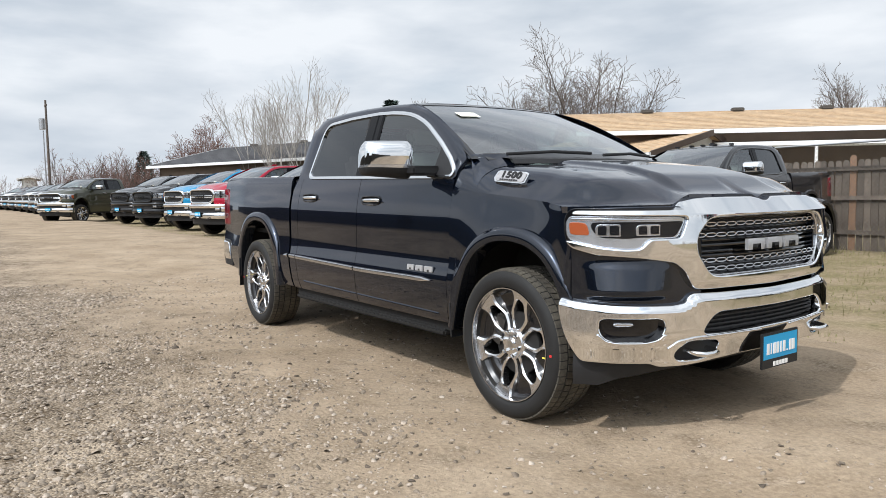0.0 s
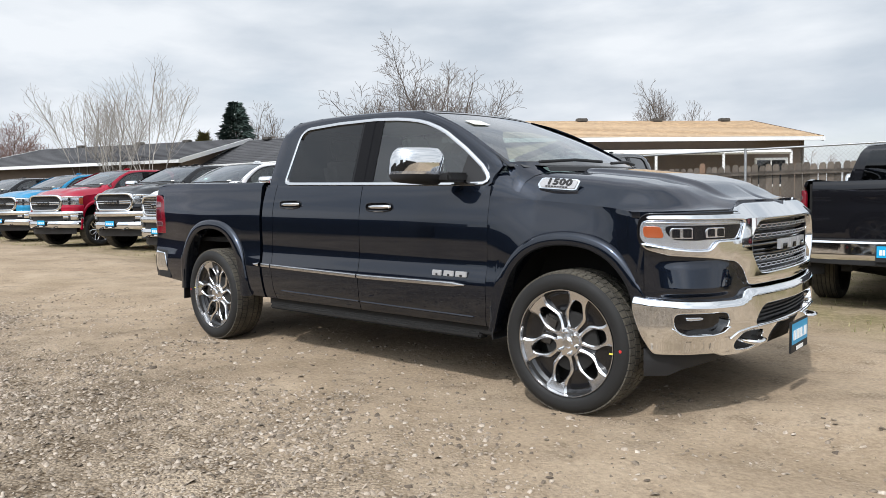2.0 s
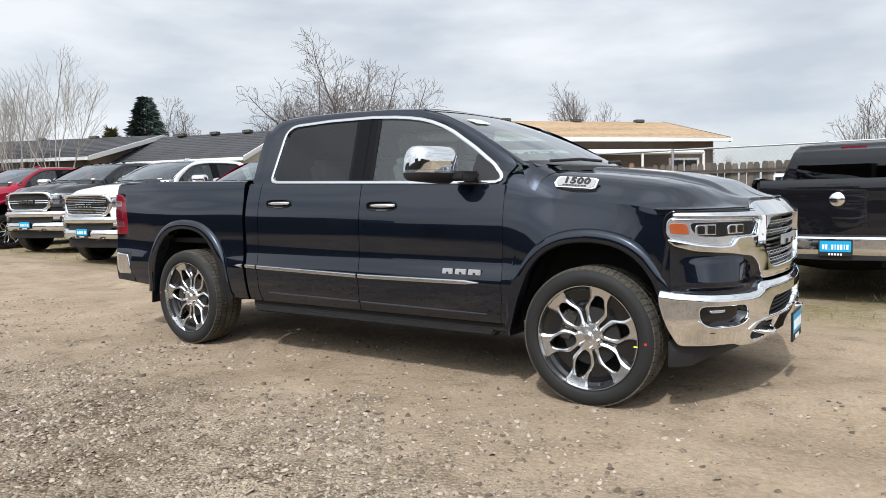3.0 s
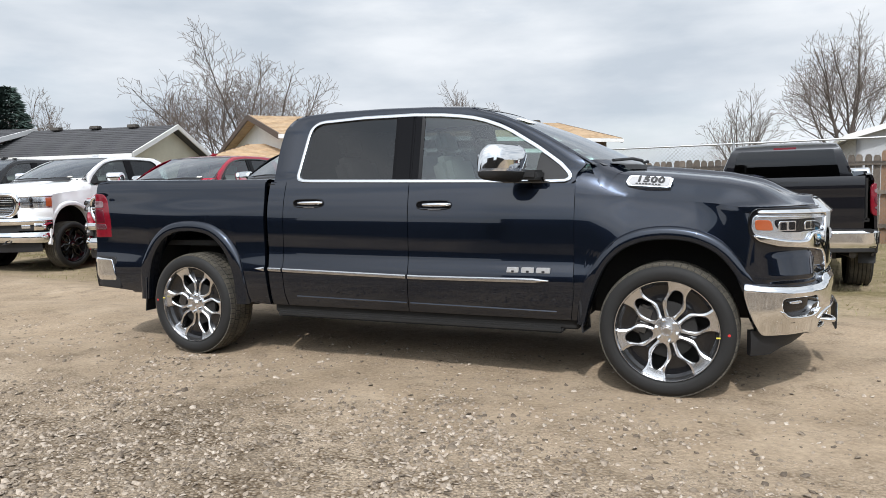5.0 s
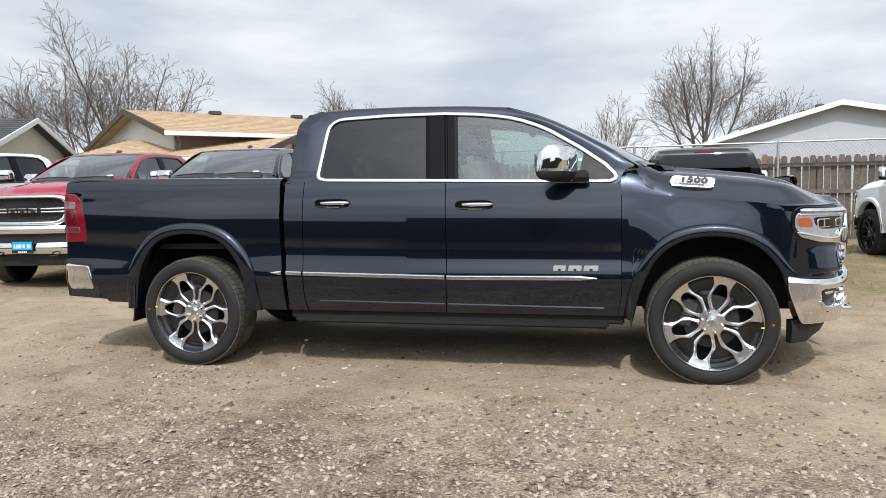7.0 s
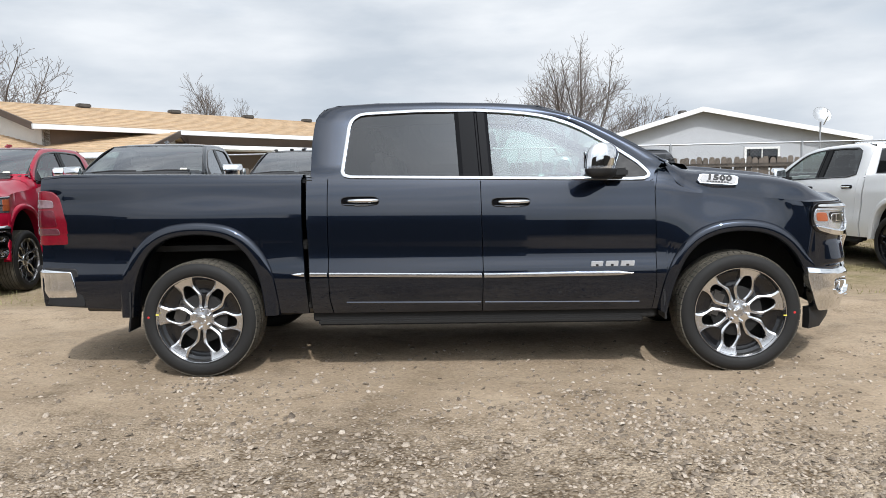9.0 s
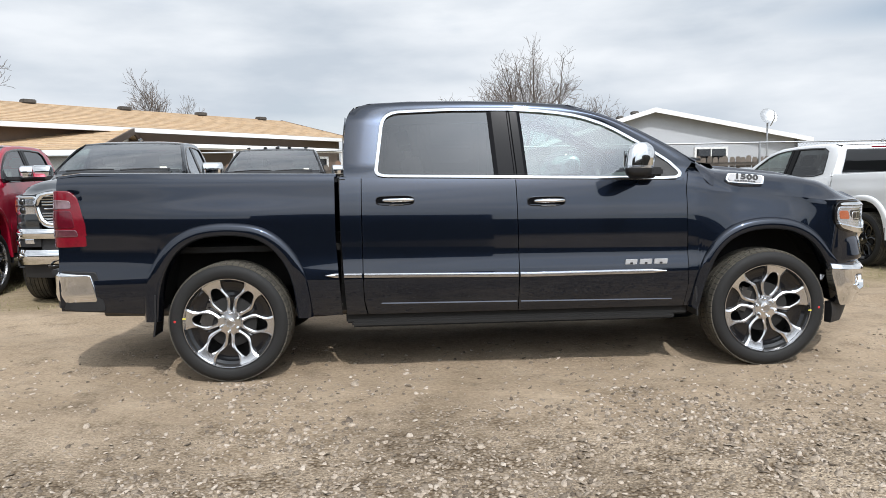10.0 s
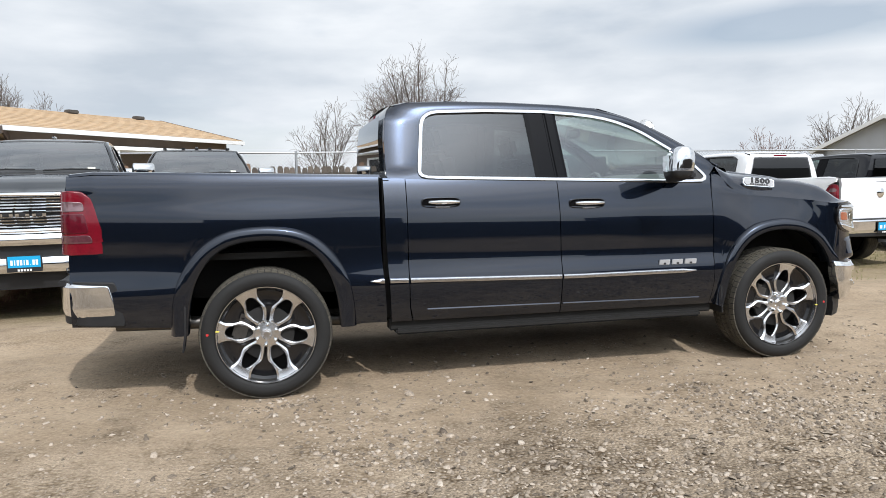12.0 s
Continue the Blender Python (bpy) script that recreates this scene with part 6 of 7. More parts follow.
def stone_material():
    m = bpy.data.materials.new("loose gravel")
    m.use_nodes = True
    n, l = m.node_tree.nodes, m.node_tree.links
    p = n["Principled BSDF"]
    p.inputs["Roughness"].default_value = 0.9
    p.inputs["Specular IOR Level"].default_value = 0.25
    geo = n.new("ShaderNodeNewGeometry")
    r = n.new("ShaderNodeValToRGB")
    e = r.color_ramp.elements
    e[0].color, e[1].color = (0.110, 0.087, 0.067, 1), (0.440, 0.381, 0.318, 1)
    for pos, c in ((0.3, (0.205, 0.166, 0.127, 1)), (0.7, (0.330, 0.273, 0.215, 1)), (0.93, (0.410, 0.344, 0.280, 1))):
        s = e.new(pos)
        s.color = c
    l.new(geo.outputs["Random Per Island"], r.inputs[0])
    t = n.new("ShaderNodeTexNoise")
    t.inputs["Scale"].default_value = 90
    mul = n.new("ShaderNodeMixRGB")
    mul.blend_type = "OVERLAY"
    mul.inputs[0].default_value = 0.5
    co = n.new("ShaderNodeTexCoord")
    l.new(co.outputs["Object"], t.inputs["Vector"])
    l.new(r.outputs[0], mul.inputs[1])
    l.new(t.outputs[0], mul.inputs[2])
    l.new(mul.outputs[0], p.inputs["Base Color"])
    return m


def gravel(count):
    # a crushed stone: five-sided, with a smaller flat top
    ring = [2 * math.pi * i / 5 for i in range(5)]
    base = np.array([(math.cos(t), math.sin(t), -0.35) for t in ring] + [(0.72 * math.cos(t + 0.3), 0.72 * math.sin(t + 0.3), 0.75) for t in ring])
    tri = np.array([q for i in range(5) for q in ((i, (i + 1) % 5, 5 + i), ((i + 1) % 5, 5 + (i + 1) % 5, 5 + i))] + [(5, 6, 7), (5, 7, 8), (5, 8, 9)])
    x = rng.uniform(-6.5, 6.5, count * 3)
    y = rng.uniform(-5.6, -0.2, count * 3)
    wob = np.array([noise.noise((a * 0.55, b * 0.55, 7)) * 1.3 + noise.noise((a * 2, b * 2, 1)) * 0.6 for a, b in zip(x, y)])
    bare = np.array([noise.noise((a * 1.1, b * 1.1, 12)) for a, b in zip(x, y)])
    dens = np.clip((-1.5 - (y + wob)) / 1.1, 0.09, 1.0) * np.where(bare > 0.12, 0.45, 1.0)
    keep = rng.uniform(0, 1, len(x)) < dens
    x, y = x[keep][:count], y[keep][:count]
    k = len(x)
    size = 0.0042 + 0.0112 * rng.power(0.50, k) ** 1.5 + (rng.uniform(0, 1, k) > 0.990) * 0.008
    V = base[None] * (1 + rng.uniform(-0.38, 0.38, (k, len(base), 1)))
    V = V * (size[:, None] * np.stack([rng.uniform(0.8, 1.5, k), rng.uniform(0.8, 1.3, k), rng.uniform(0.30, 0.62, k)], 1))[:, None, :]
    a = rng.uniform(0, 2 * math.pi, k)
    c, s = np.cos(a)[:, None], np.sin(a)[:, None]
    tip = rng.normal(0, 0.28, (k, 2))
    V[..., 2] += V[..., 0] * tip[:, :1] + V[..., 1] * tip[:, 1:]
    V = np.stack([V[..., 0] * c - V[..., 1] * s, V[..., 0] * s + V[..., 1] * c, V[..., 2]], -1)
    z = ground_height(x, y) + np.array([noise.noise((p * 1.3, q * 1.3, 0)) * 0.010 + noise.noise((p * 4, q * 4, 3)) * 0.007 for p, q in zip(x, y)])
    V += np.stack([x, y, z + size * 0.18], 1)[:, None, :]
    F = (tri[None] + (np.arange(k) * len(base))[:, None, None]).reshape(-1, 3)
    ob = raw_mesh("loose_gravel", V.reshape(-1, 3), F, stone_material())
    return tagged(ob, "loose grey and tan gravel on packed dirt", "gravel", kind="stuff")


gravel(82000)


def dry_grass(count):
    m = material("dry grass", (0.34, 0.29, 0.16), 0.8, second=(0.13, 0.14, 0.05), scale=3)
    x = rng.uniform(-30, 14, count)
    y = rng.uniform(2.4, 11.2, count)
    wob = np.array([noise.noise((a * 0.9, b * 0.9, 4)) for a, b in zip(x, y)])
    keep = wob + (y - 3) * 0.05 > -0.02
    x, y = x[keep], y[keep]
    k = len(x)
    h = rng.uniform(0.02, 0.07, k) * np.where(y > 10.6, 3.0, 1.0)
    a = rng.uniform(0, math.pi, k)
    w = rng.uniform(0.003, 0.008, k)
    z = ground_height(x, y)
    d = np.stack([np.cos(a) * w, np.sin(a) * w, 0 * a], 1)
    p = np.stack([x, y, z], 1)
    lean = np.stack([rng.normal(0, 0.35, k) * h, rng.normal(0, 0.35, k) * h, h], 1)
    V = np.stack([p - d, p + d, p + lean], 1).reshape(-1, 3)
    ob = raw_mesh("dry_grass", V, np.arange(k * 3).reshape(-1, 3), m)
    return tagged(ob, "short dry yellow-green grass in patches", "grass", kind="stuff")


dry_grass(30000)

# ---- the pickup in the middle ----
pickup(NAVY, pose(0, 0, 0), "dark navy crew cab pickup with chrome trim on packed dirt", fine=True)


# ---- parked rows ----
def nose_at(x, y, heading, z=-0.06):
    """The pose of a truck whose front plate hangs over (x, y)."""
    a = radians(heading)
    return pose(x - 2.80 * math.cos(a), y - 2.80 * math.sin(a), z + float(lot_rise(x)), 0, 0, heading)


def tail_at(x, y, heading, z=-0.08):
    a = radians(heading)
    return pose(x + 3.08 * math.cos(a), y + 3.08 * math.sin(a), z, 0, 0, heading)


ROW = "parked pickup row"
A = -82
FAR_A = -76
pickup(BLACK_PAINT, nose_at(-2.85, 5.4, -84), "black dually pickup with cab clearance lights on grass", True, chrome=True, bars="mesh", cab_lights=True, dual=True, group=ROW, bed_cover=False)
pickup(GREY_PAINT, nose_at(-4.33, 2.7, A), "dark grey pickup with barred chrome grille", True, bars="bars", group=ROW)
pickup(RED_PAINT, nose_at(-6.95, 2.8, A), "red crew cab pickup with chrome grille and mirrors", True, bars="mesh", group=ROW)
pickup(WHITE_PAINT, nose_at(-9.8, 2.5, A), "white crew cab pickup with barred chrome grille", True, bars="bars", wheels="black", group=ROW)
pickup(BLACK_PAINT, nose_at(-12.95, 2.95, FAR_A), "black pickup with chrome bumper and cab clearance lights", True, cab_lights=True, group=ROW)
pickup(RED_PAINT, nose_at(-16.1, 2.55, FAR_A), "bright red pickup with chrome bumper on grass", True, group=ROW)
pickup(BLUE_PAINT, nose_at(-20.2, 2.8, FAR_A), "sky blue pickup with chrome bumper on grass", True, group=ROW)
pickup(BLACK_PAINT, nose_at(-24.6, 2.75, -70), "black pickup with blacked-out grille and bumper", True, chrome=False, wheels="black", group=ROW)
pickup(GREY_PAINT, nose_at(-27.9, 2.55, -68), "charcoal pickup with blacked-out grille and bumper", True, chrome=False, wheels="black", group=ROW)
pickup(OLIVE_PAINT, nose_at(-31.6, 0.35, -52), "olive green pickup with polished wheels on grass", True, group=ROW)
far = [WHITE_PAINT, GREY_PAINT, WHITE_PAINT, GREY_PAINT, BLACK_PAINT, WHITE_PAINT, BLACK_PAINT]
far_names = ["white", "charcoal", "white", "charcoal", "black", "white", "black"]
for i, (pt, nm) in enumerate(zip(far, far_names)):
    pickup(pt, nose_at(-41.5 - 4.4 * i, -3.4 + (0.0955 - 0.0075 * i) * (46.2 + 4.4 * i), -60), nm + " pickup far down the parked row", True, group=ROW)

B = 97
pickup(BLACK_PAINT, tail_at(2.62, 3.95, 90), "black pickup with its tailgate towards the lot", False, rear_plate=True, bed_cover=False, group=ROW)
pickup(WHITE_PAINT, tail_at(7.2, 3.5, B), "white pickup with its tailgate towards the lot", False, rear_plate=True, wheels="black", bed_cover=False, group=ROW)
pickup(BLACK_PAINT, tail_at(10.6, 4.4, B), "black pickup parked beside a white one", False, rear_plate=True, bed_cover=False, group=ROW)


# ---- fences ----
FENCE_WOOD = material("weathered fence wood", (0.185, 0.152, 0.122), 0.85, second=(0.075, 0.060, 0.048), scale=5, bump=0.3, bump_scale=60, random_obj=0.30)
NEW_WOOD = material("reddish fence board", (0.205, 0.125, 0.080), 0.8, var=0.25, scale=6, random_obj=0.15)
GALV = material("galvanised steel", (0.42, 0.43, 0.44), 0.42, 0.8, var=0.15, scale=12, spread=0.1)
WIRE = material("dull fence wire", (0.15, 0.15, 0.15), 0.6, 0.5, var=0.2, scale=12)
FENCE_Y = 11.8


def board_mesh(mat):
    o = [(-0.067, 0), (0.067, 0), (0.067, 1.0), (0.040, 1.03), (-0.040, 1.03), (-0.067, 1.0)]
    V = [(x, -0.009, z) for x, z in o] + [(x, 0.009, z) for x, z in o]
    F = [list(range(6)), list(range(11, 5, -1))] + [(k, (k + 1) % 6, 6 + (k + 1) % 6, 6 + k) for k in range(6)]
    me = bpy.data.meshes.new("board")
    me.from_pydata(V, [], F)
    me.materials.append(mat)
    return me


def wood_fence(x0, x1):
    fence = thing("wood_fence", None, label="weathered grey wooden board fence behind the trucks", category="fence")
    a, b = board_mesh(FENCE_WOOD), board_mesh(NEW_WOOD)
    r = random.Random(5)
    x = x0
    while x < x1:
        red = r.random() < 0.03
        ob = new("board", b if red else a)
        ob.parent = fence
        ob.location = (x, FENCE_Y + r.uniform(-0.012, 0.012), -0.10)
        ob.rotation_euler = (r.uniform(-0.01, 0.01), r.uniform(-0.012, 0.012), r.uniform(-0.03, 0.03))
        ob.scale = (r.uniform(0.92, 1.0), 1, (1.83 if not red else 1.9) * r.uniform(0.985, 1.01))
        x += 0.146
    for z in (0.25, 0.95, 1.55):
        box("rail", x0, x1, FENCE_Y - 0.065, FENCE_Y - 0.025, z, z + 0.085, FENCE_WOOD, fence)
    x = x0
    while x < x1:
        box("post", x - 0.045, x + 0.045, FENCE_Y + 0.06, FENCE_Y + 0.15, -0.12, 1.72, FENCE_WOOD, fence, 0.005)
        x += 2.4
    return fence


def chain_fence(x0, x1, y, top):
    fence = thing("chain_link_fence", None, label="galvanised chain-link fence in front of the boards", category="fence")
    x = x0
    while x < x1:
        tube("post", [(x, y, -0.12), (x, y, top)], 0.030, GALV, fence, 10)
        x += 3.05
    tube("top_rail", [(x0, y, top - 0.03), (x1, y, top - 0.03)], 0.021, GALV, fence, 8)
    h = top + 0.02
    pitch = 0.085
    xs = np.arange(x0 - h, x1, pitch)
    a0 = np.stack([np.clip(xs, x0, x1), 0 * xs + y, np.clip(x0 - xs, 0, h) - 0.08], 1)
    e = np.clip(xs + h, x0, x1)
    a1 = np.stack([e, 0 * xs + y, e - xs - 0.08], 1)
    b0, b1 = a0.copy(), a1.copy()
    b0[:, 2] = h - 0.08 - (a0[:, 2] + 0.08)
    b1[:, 2] = h - 0.08 - (a1[:, 2] + 0.08)
    b0[:, 1] += 0.004
    b1[:, 1] += 0.004
    P, Q = np.concatenate([a0, b0]), np.concatenate([a1, b1])
    w = np.full(len(P), 0.0020)
    V, F = prisms(P, Q, w, w, 3)
    ob = raw_mesh("wire_mesh", V, F, WIRE, fence)
    return fence


# ---- houses ----
SHINGLE_TAN = material("tan asphalt shingles", (0.42, 0.302, 0.190), 0.9, var=0.26, scale=4.0, bump=0.3, bump_scale=40, random_obj=0.07)
SHINGLE_DARK = material("charcoal shingles", (0.060, 0.060, 0.064), 0.9, var=0.2, scale=1.2, bump=0.3, bump_scale=40, random_obj=0.10)
SHINGLE_GREY = material("grey shingles", (0.25, 0.25, 0.26), 0.9, var=0.15, scale=1.2, bump=0.3, bump_scale=40, random_obj=0.08)
SIDING_WHITE = material("white siding", (0.66, 0.65, 0.62), 0.7, var=0.06, scale=2)
SIDING_CREAM = material("cream siding", (0.52, 0.50, 0.41), 0.75, var=0.06, scale=2)
SIDING_EAVE_DARK = material("dark brown siding below eaves", (0.150, 0.112, 0.085), 0.75, var=0.12, scale=2)
SIDING_GREY = material("pale grey siding", (0.42, 0.435, 0.46), 0.7, var=0.05, scale=2)
TRIM_WHITE = material("white trim paint", (0.74, 0.74, 0.73), 0.5, var=0.04, scale=4)
TRIM_BROWN = material("brown trim paint", (0.075, 0.050, 0.036), 0.6, var=0.15, scale=4)
WINDOW_DARK = glass("house window glass", (0.25, 0.30, 0.33), 0.35, 0.08)
VENT = material("roof vent metal", (0.10, 0.09, 0.08), 0.6, 0.4, var=0.2)


def gable_house(name, label, A, B, ridge, eave, front, rear, siding, shingles, trim, overhang=0.45, windows=(), vents=(), base=-0.1, courses=14, gutter=None, gable=None):
    """A low gable house. A, B: the ridge's ends in plan; front, rear: depths on the side towards the lot and away from it."""
    A, B = Vector((*A, 0)), Vector((*B, 0))
    u = (B - A).normalized()
    n = Vector((u.y, -u.x, 0))
    L = (B - A).length
    h = thing(name, None, label=label, category="house")
    M = Matrix(((u.x, n.x, 0, A.x), (u.y, n.y, 0, A.y), (0, 0, 1, 0), (0, 0, 0, 1)))
    slope_f = (ridge - eave) / front
    wall = 0.16

    def place(V):
        return [M @ Vector(v) for v in V]

    # walls with gable ends
    f, r = front - overhang, rear - overhang
    zf, zr = ridge - slope_f * f - 0.10, ridge - (ridge - eave) / rear * r - 0.10
    x0, x1 = overhang, L - overhang
    for nm, V in (("wall", [(x0, f, base), (x1, f, base), (x1, f, zf), (x0, f, zf)]), ("wall", [(x0, -r, base), (x1, -r, base), (x1, -r, zr), (x0, -r, zr)])):
        W = V + [(x, y - wall * (1 if y > 0 else -1), z) for x, y, z in V]
        mk(nm, place(W), [(0, 1, 2, 3), (7, 6, 5, 4), (0, 1, 5, 4), (1, 2, 6, 5), (2, 3, 7, 6), (3, 0, 4, 7)], siding, h, smooth=False)
    for x, e in ((x0, 1), (x1, -1)):
        V = [(x, f, base), (x, -r, base), (x, -r, zr), (x, 0, ridge - 0.12), (x, f, zf)]
        W = V + [(a + e * wall, b, c) for a, b, c in V]
        mk("gable_wall", place(W), [(0, 1, 2, 3, 4), (9, 8, 7, 6, 5)] + [(k, (k + 1) % 5, 5 + (k + 1) % 5, 5 + k) for k in range(5)], gable or siding, h, smooth=False)
    # roof planes, with shingle courses lying on them
    for side, depth, sg in (("front", front, 1), ("rear", rear, -1)):
        V = [(0, 0, ridge), (L, 0, ridge), (L, sg * depth, eave), (0, sg * depth, eave)]
        W = V + [(a, b, c - 0.12) for a, b, c in V]
        roof = mk("roof", place(W), [(0, 1, 2, 3), (7, 6, 5, 4), (0, 1, 5, 4), (1, 2, 6, 5), (2, 3, 7, 6), (3, 0, 4, 7)], shingles, h, smooth=False)
        if sg > 0:
            for k in range(courses):
                t0, t1 = k / courses, (k + 1) / courses
                V = [(0, depth * t0, ridge - (ridge - eave) * t0 + 0.008), (L, depth * t0, ridge - (ridge - eave) * t0 + 0.008), (L, depth * t1 + 0.01, ridge - (ridge - eave) * t1 + 0.028), (0, depth * t1 + 0.01, ridge - (ridge - eave) * t1 + 0.028)]
                W = V + [(a, b, c - 0.024) for a, b, c in V]
                mk("shingle_course", place(W), [(0, 1, 2, 3), (7, 6, 5, 4), (0, 1, 5, 4), (1, 2, 6, 5), (2, 3, 7, 6), (3, 0, 4, 7)], shingles, roof, smooth=False, fix=False)
        V, Fb = box_data(-0.02, L + 0.02, sg * depth - 0.015, sg * depth + 0.10, eave - 0.15, eave - 0.01)
        mk("gutter", place(V), Fb, gutter or trim, h, fix=False)
        for x in (0, L):
            V = [(x - 0.03, 0, ridge + 0.03), (x - 0.03, sg * depth, eave + 0.03), (x - 0.03, sg * depth, eave - 0.17), (x - 0.03, 0, ridge - 0.17)]
            W = V + [(a + 0.06, b, c) for a, b, c in V]
            mk("barge_board", place(W), [(0, 1, 2, 3), (7, 6, 5, 4), (0, 1, 5, 4), (1, 2, 6, 5), (2, 3, 7, 6), (3, 0, 4, 7)], trim, h, smooth=False)
    for x in vents:
        V, Fb = box_data(x - 0.22, x + 0.22, 0.12, 0.42, ridge - 0.06, ridge + 0.08, 0.03)
        mk("roof_vent", place(V), Fb, VENT, h, fix=False)
    for side, x, z, w, hh in windows:
        if side == "front":
            spot = lambda a, d, c: (x + a, f + d, z + c)
        elif side == "end":
            spot = lambda a, d, c: (x1 + d, x + a, z + c)
        else:
            spot = lambda a, d, c: (x0 - d, x + a, z + c)
        win = thing("window")
        win.parent = h
        for a0, a1, c0, c1, nm, mt, d1 in ((-w / 2, w / 2, -hh / 2, hh / 2, "pane", WINDOW_DARK, 0.03), (-w / 2 - 0.09, -w / 2, -hh / 2 - 0.09, hh / 2 + 0.09, "frame", TRIM_WHITE, 0.06), (w / 2, w / 2 + 0.09, -hh / 2 - 0.09, hh / 2 + 0.09, "frame", TRIM_WHITE, 0.06),
                                           (-w / 2, w / 2, hh / 2, hh / 2 + 0.09, "frame", TRIM_WHITE, 0.06), (-w / 2, w / 2, -hh / 2 - 0.09, -hh / 2, "frame", TRIM_WHITE, 0.06), (-0.02, 0.02, -hh / 2, hh / 2, "frame", TRIM_WHITE, 0.05)):
            V, Fb = box_data(a0, a1, 0.004, d1, c0, c1)
            mk(nm, place([spot(*v) for v in V]), Fb, mt, win, fix=False)
    return h, M


# the walls' brown paints in the shade below eave and patio; gables stay white
tan_house, TM = gable_house("tan_roofed_house", "long white-gabled house, eave shade painted brown on its walls, low tan shingle roof", (-15.6, 16.6), (-6.6, 27.9), 4.25, 3.20, 4.5, 6.5, SIDING_EAVE_DARK, SHINGLE_TAN, TRIM_BROWN, gutter=TRIM_WHITE, gable=SIDING_WHITE, windows=(("front", 12.6, 1.9, 1.2, 0.9),), vents=(3.2, 6.6, 9.9, 13.0))
gable_house("house_wing", "tan shingled wing with a small white gable", (-15.6, 16.6), (-9.3, 17.2), 3.15, 2.35, 3.6, 2.2, SIDING_WHITE, SHINGLE_TAN, TRIM_BROWN, overhang=0.3, courses=12, gutter=TRIM_WHITE)
gable_house("grey_gable_house", "pale grey house with a white-trimmed gable", (10.2, 39.0), (9.9, 24.8), 4.25, 2.85, 4.9, 6.9, SIDING_GREY, SHINGLE_GREY, TRIM_WHITE, windows=(("end", -2.6, 2.08, 1.3, 0.8),), vents=(12.0, 9.5))
gable_house("grey_house", "grey sided house with a white-trimmed gable behind the fence", (38.4, 28.2), (26.4, 23.0), 4.3, 2.75, 3.4, 3.4, SIDING_GREY, SHINGLE_GREY, TRIM_WHITE)
gable_house("dark_roofed_house", "cream house with a charcoal shingle gable roof", (-27.6, 16.4), (-20.7, 18.2), 4.3, 2.95, 3.4, 3.2, SIDING_CREAM, SHINGLE_DARK, TRIM_WHITE, vents=(1.5, 3.4, 5.2))
gable_house("long_dark_roofed_house", "long low house with dark brown walls and a charcoal roof", (-40.0, 11.1), (-27.5, 16.5), 4.4, 3.12, 5.5, 4.0, SIDING_EAVE_DARK, SHINGLE_DARK, TRIM_WHITE, vents=(3.0, 7.0, 10.0), windows=(("front", 3.0, 1.6, 1.6, 1.0), ("front", 8.0, 1.6, 1.6, 1.0)))
gable_house("pale_shed", "pale metal shed far down the lot", (-108, 6.2), (-99, 5.4), 4.5, 4.25, 1.3, 1.3, SIDING_WHITE, SHINGLE_GREY, TRIM_WHITE)



def patio_cover():
    p = thing("patio_cover", None, label="flat white patio roof on slim posts beside the house", category="patio roof")
    a, b = Vector((-8.0, 16.3, 2.62)), Vector((-3.3, 21.9, 2.62))
    u = (b - a).normalized()
    n = Vector((-u.y, u.x, 0))
    q = [a, b, b + n * 3.2 + Vector((0, 0, 0.25)), a + n * 3.2 + Vector((0, 0, 0.25))]
    V = q + [v - Vector((0, 0, 0.07)) for v in q]
    mk("roof_sheet", V, [(0, 1, 2, 3), (7, 6, 5, 4), (0, 1, 5, 4), (1, 2, 6, 5), (2, 3, 7, 6), (3, 0, 4, 7)], TRIM_WHITE, p, smooth=False)
    for f in (0.0, 0.33, 0.66, 1.0):
        c = a.lerp(b, f)
        tube("post", [(c.x, c.y, -0.1), (c.x, c.y, 2.56)], 0.05, TRIM_WHITE, p, 8)
    tube("beam", [a - Vector((0, 0, 0.10)), b - Vector((0, 0, 0.10))], 0.06, TRIM_WHITE, p, 4)


patio_cover()
wood_fence(-13.5, 17.0)
chain_fence(-13.5, 20.0, 11.35, 2.12)


# ---- trees ----
BARK = material("grey-brown bark", (0.150, 0.124, 0.105), 0.9, second=(0.070, 0.058, 0.050), scale=4, bump=0.4, bump_scale=30)
TWIG = material("bare twigs", (0.155, 0.126, 0.108), 0.9, var=0.25, scale=2)
BIRCH = material("pale birch bark", (0.46, 0.43, 0.39), 0.8, second=(0.16, 0.14, 0.12), scale=5, bump=0.2)
RED_TWIG = material("reddish twigs", (0.185, 0.105, 0.085), 0.9, var=0.3, scale=2)
SPRUCE = material("blue-green spruce needles", (0.070, 0.110, 0.095), 0.85, second=(0.025, 0.042, 0.034), scale=5)
CEDAR = material("olive cedar foliage", (0.150, 0.130, 0.035), 0.85, second=(0.055, 0.050, 0.016), scale=5)


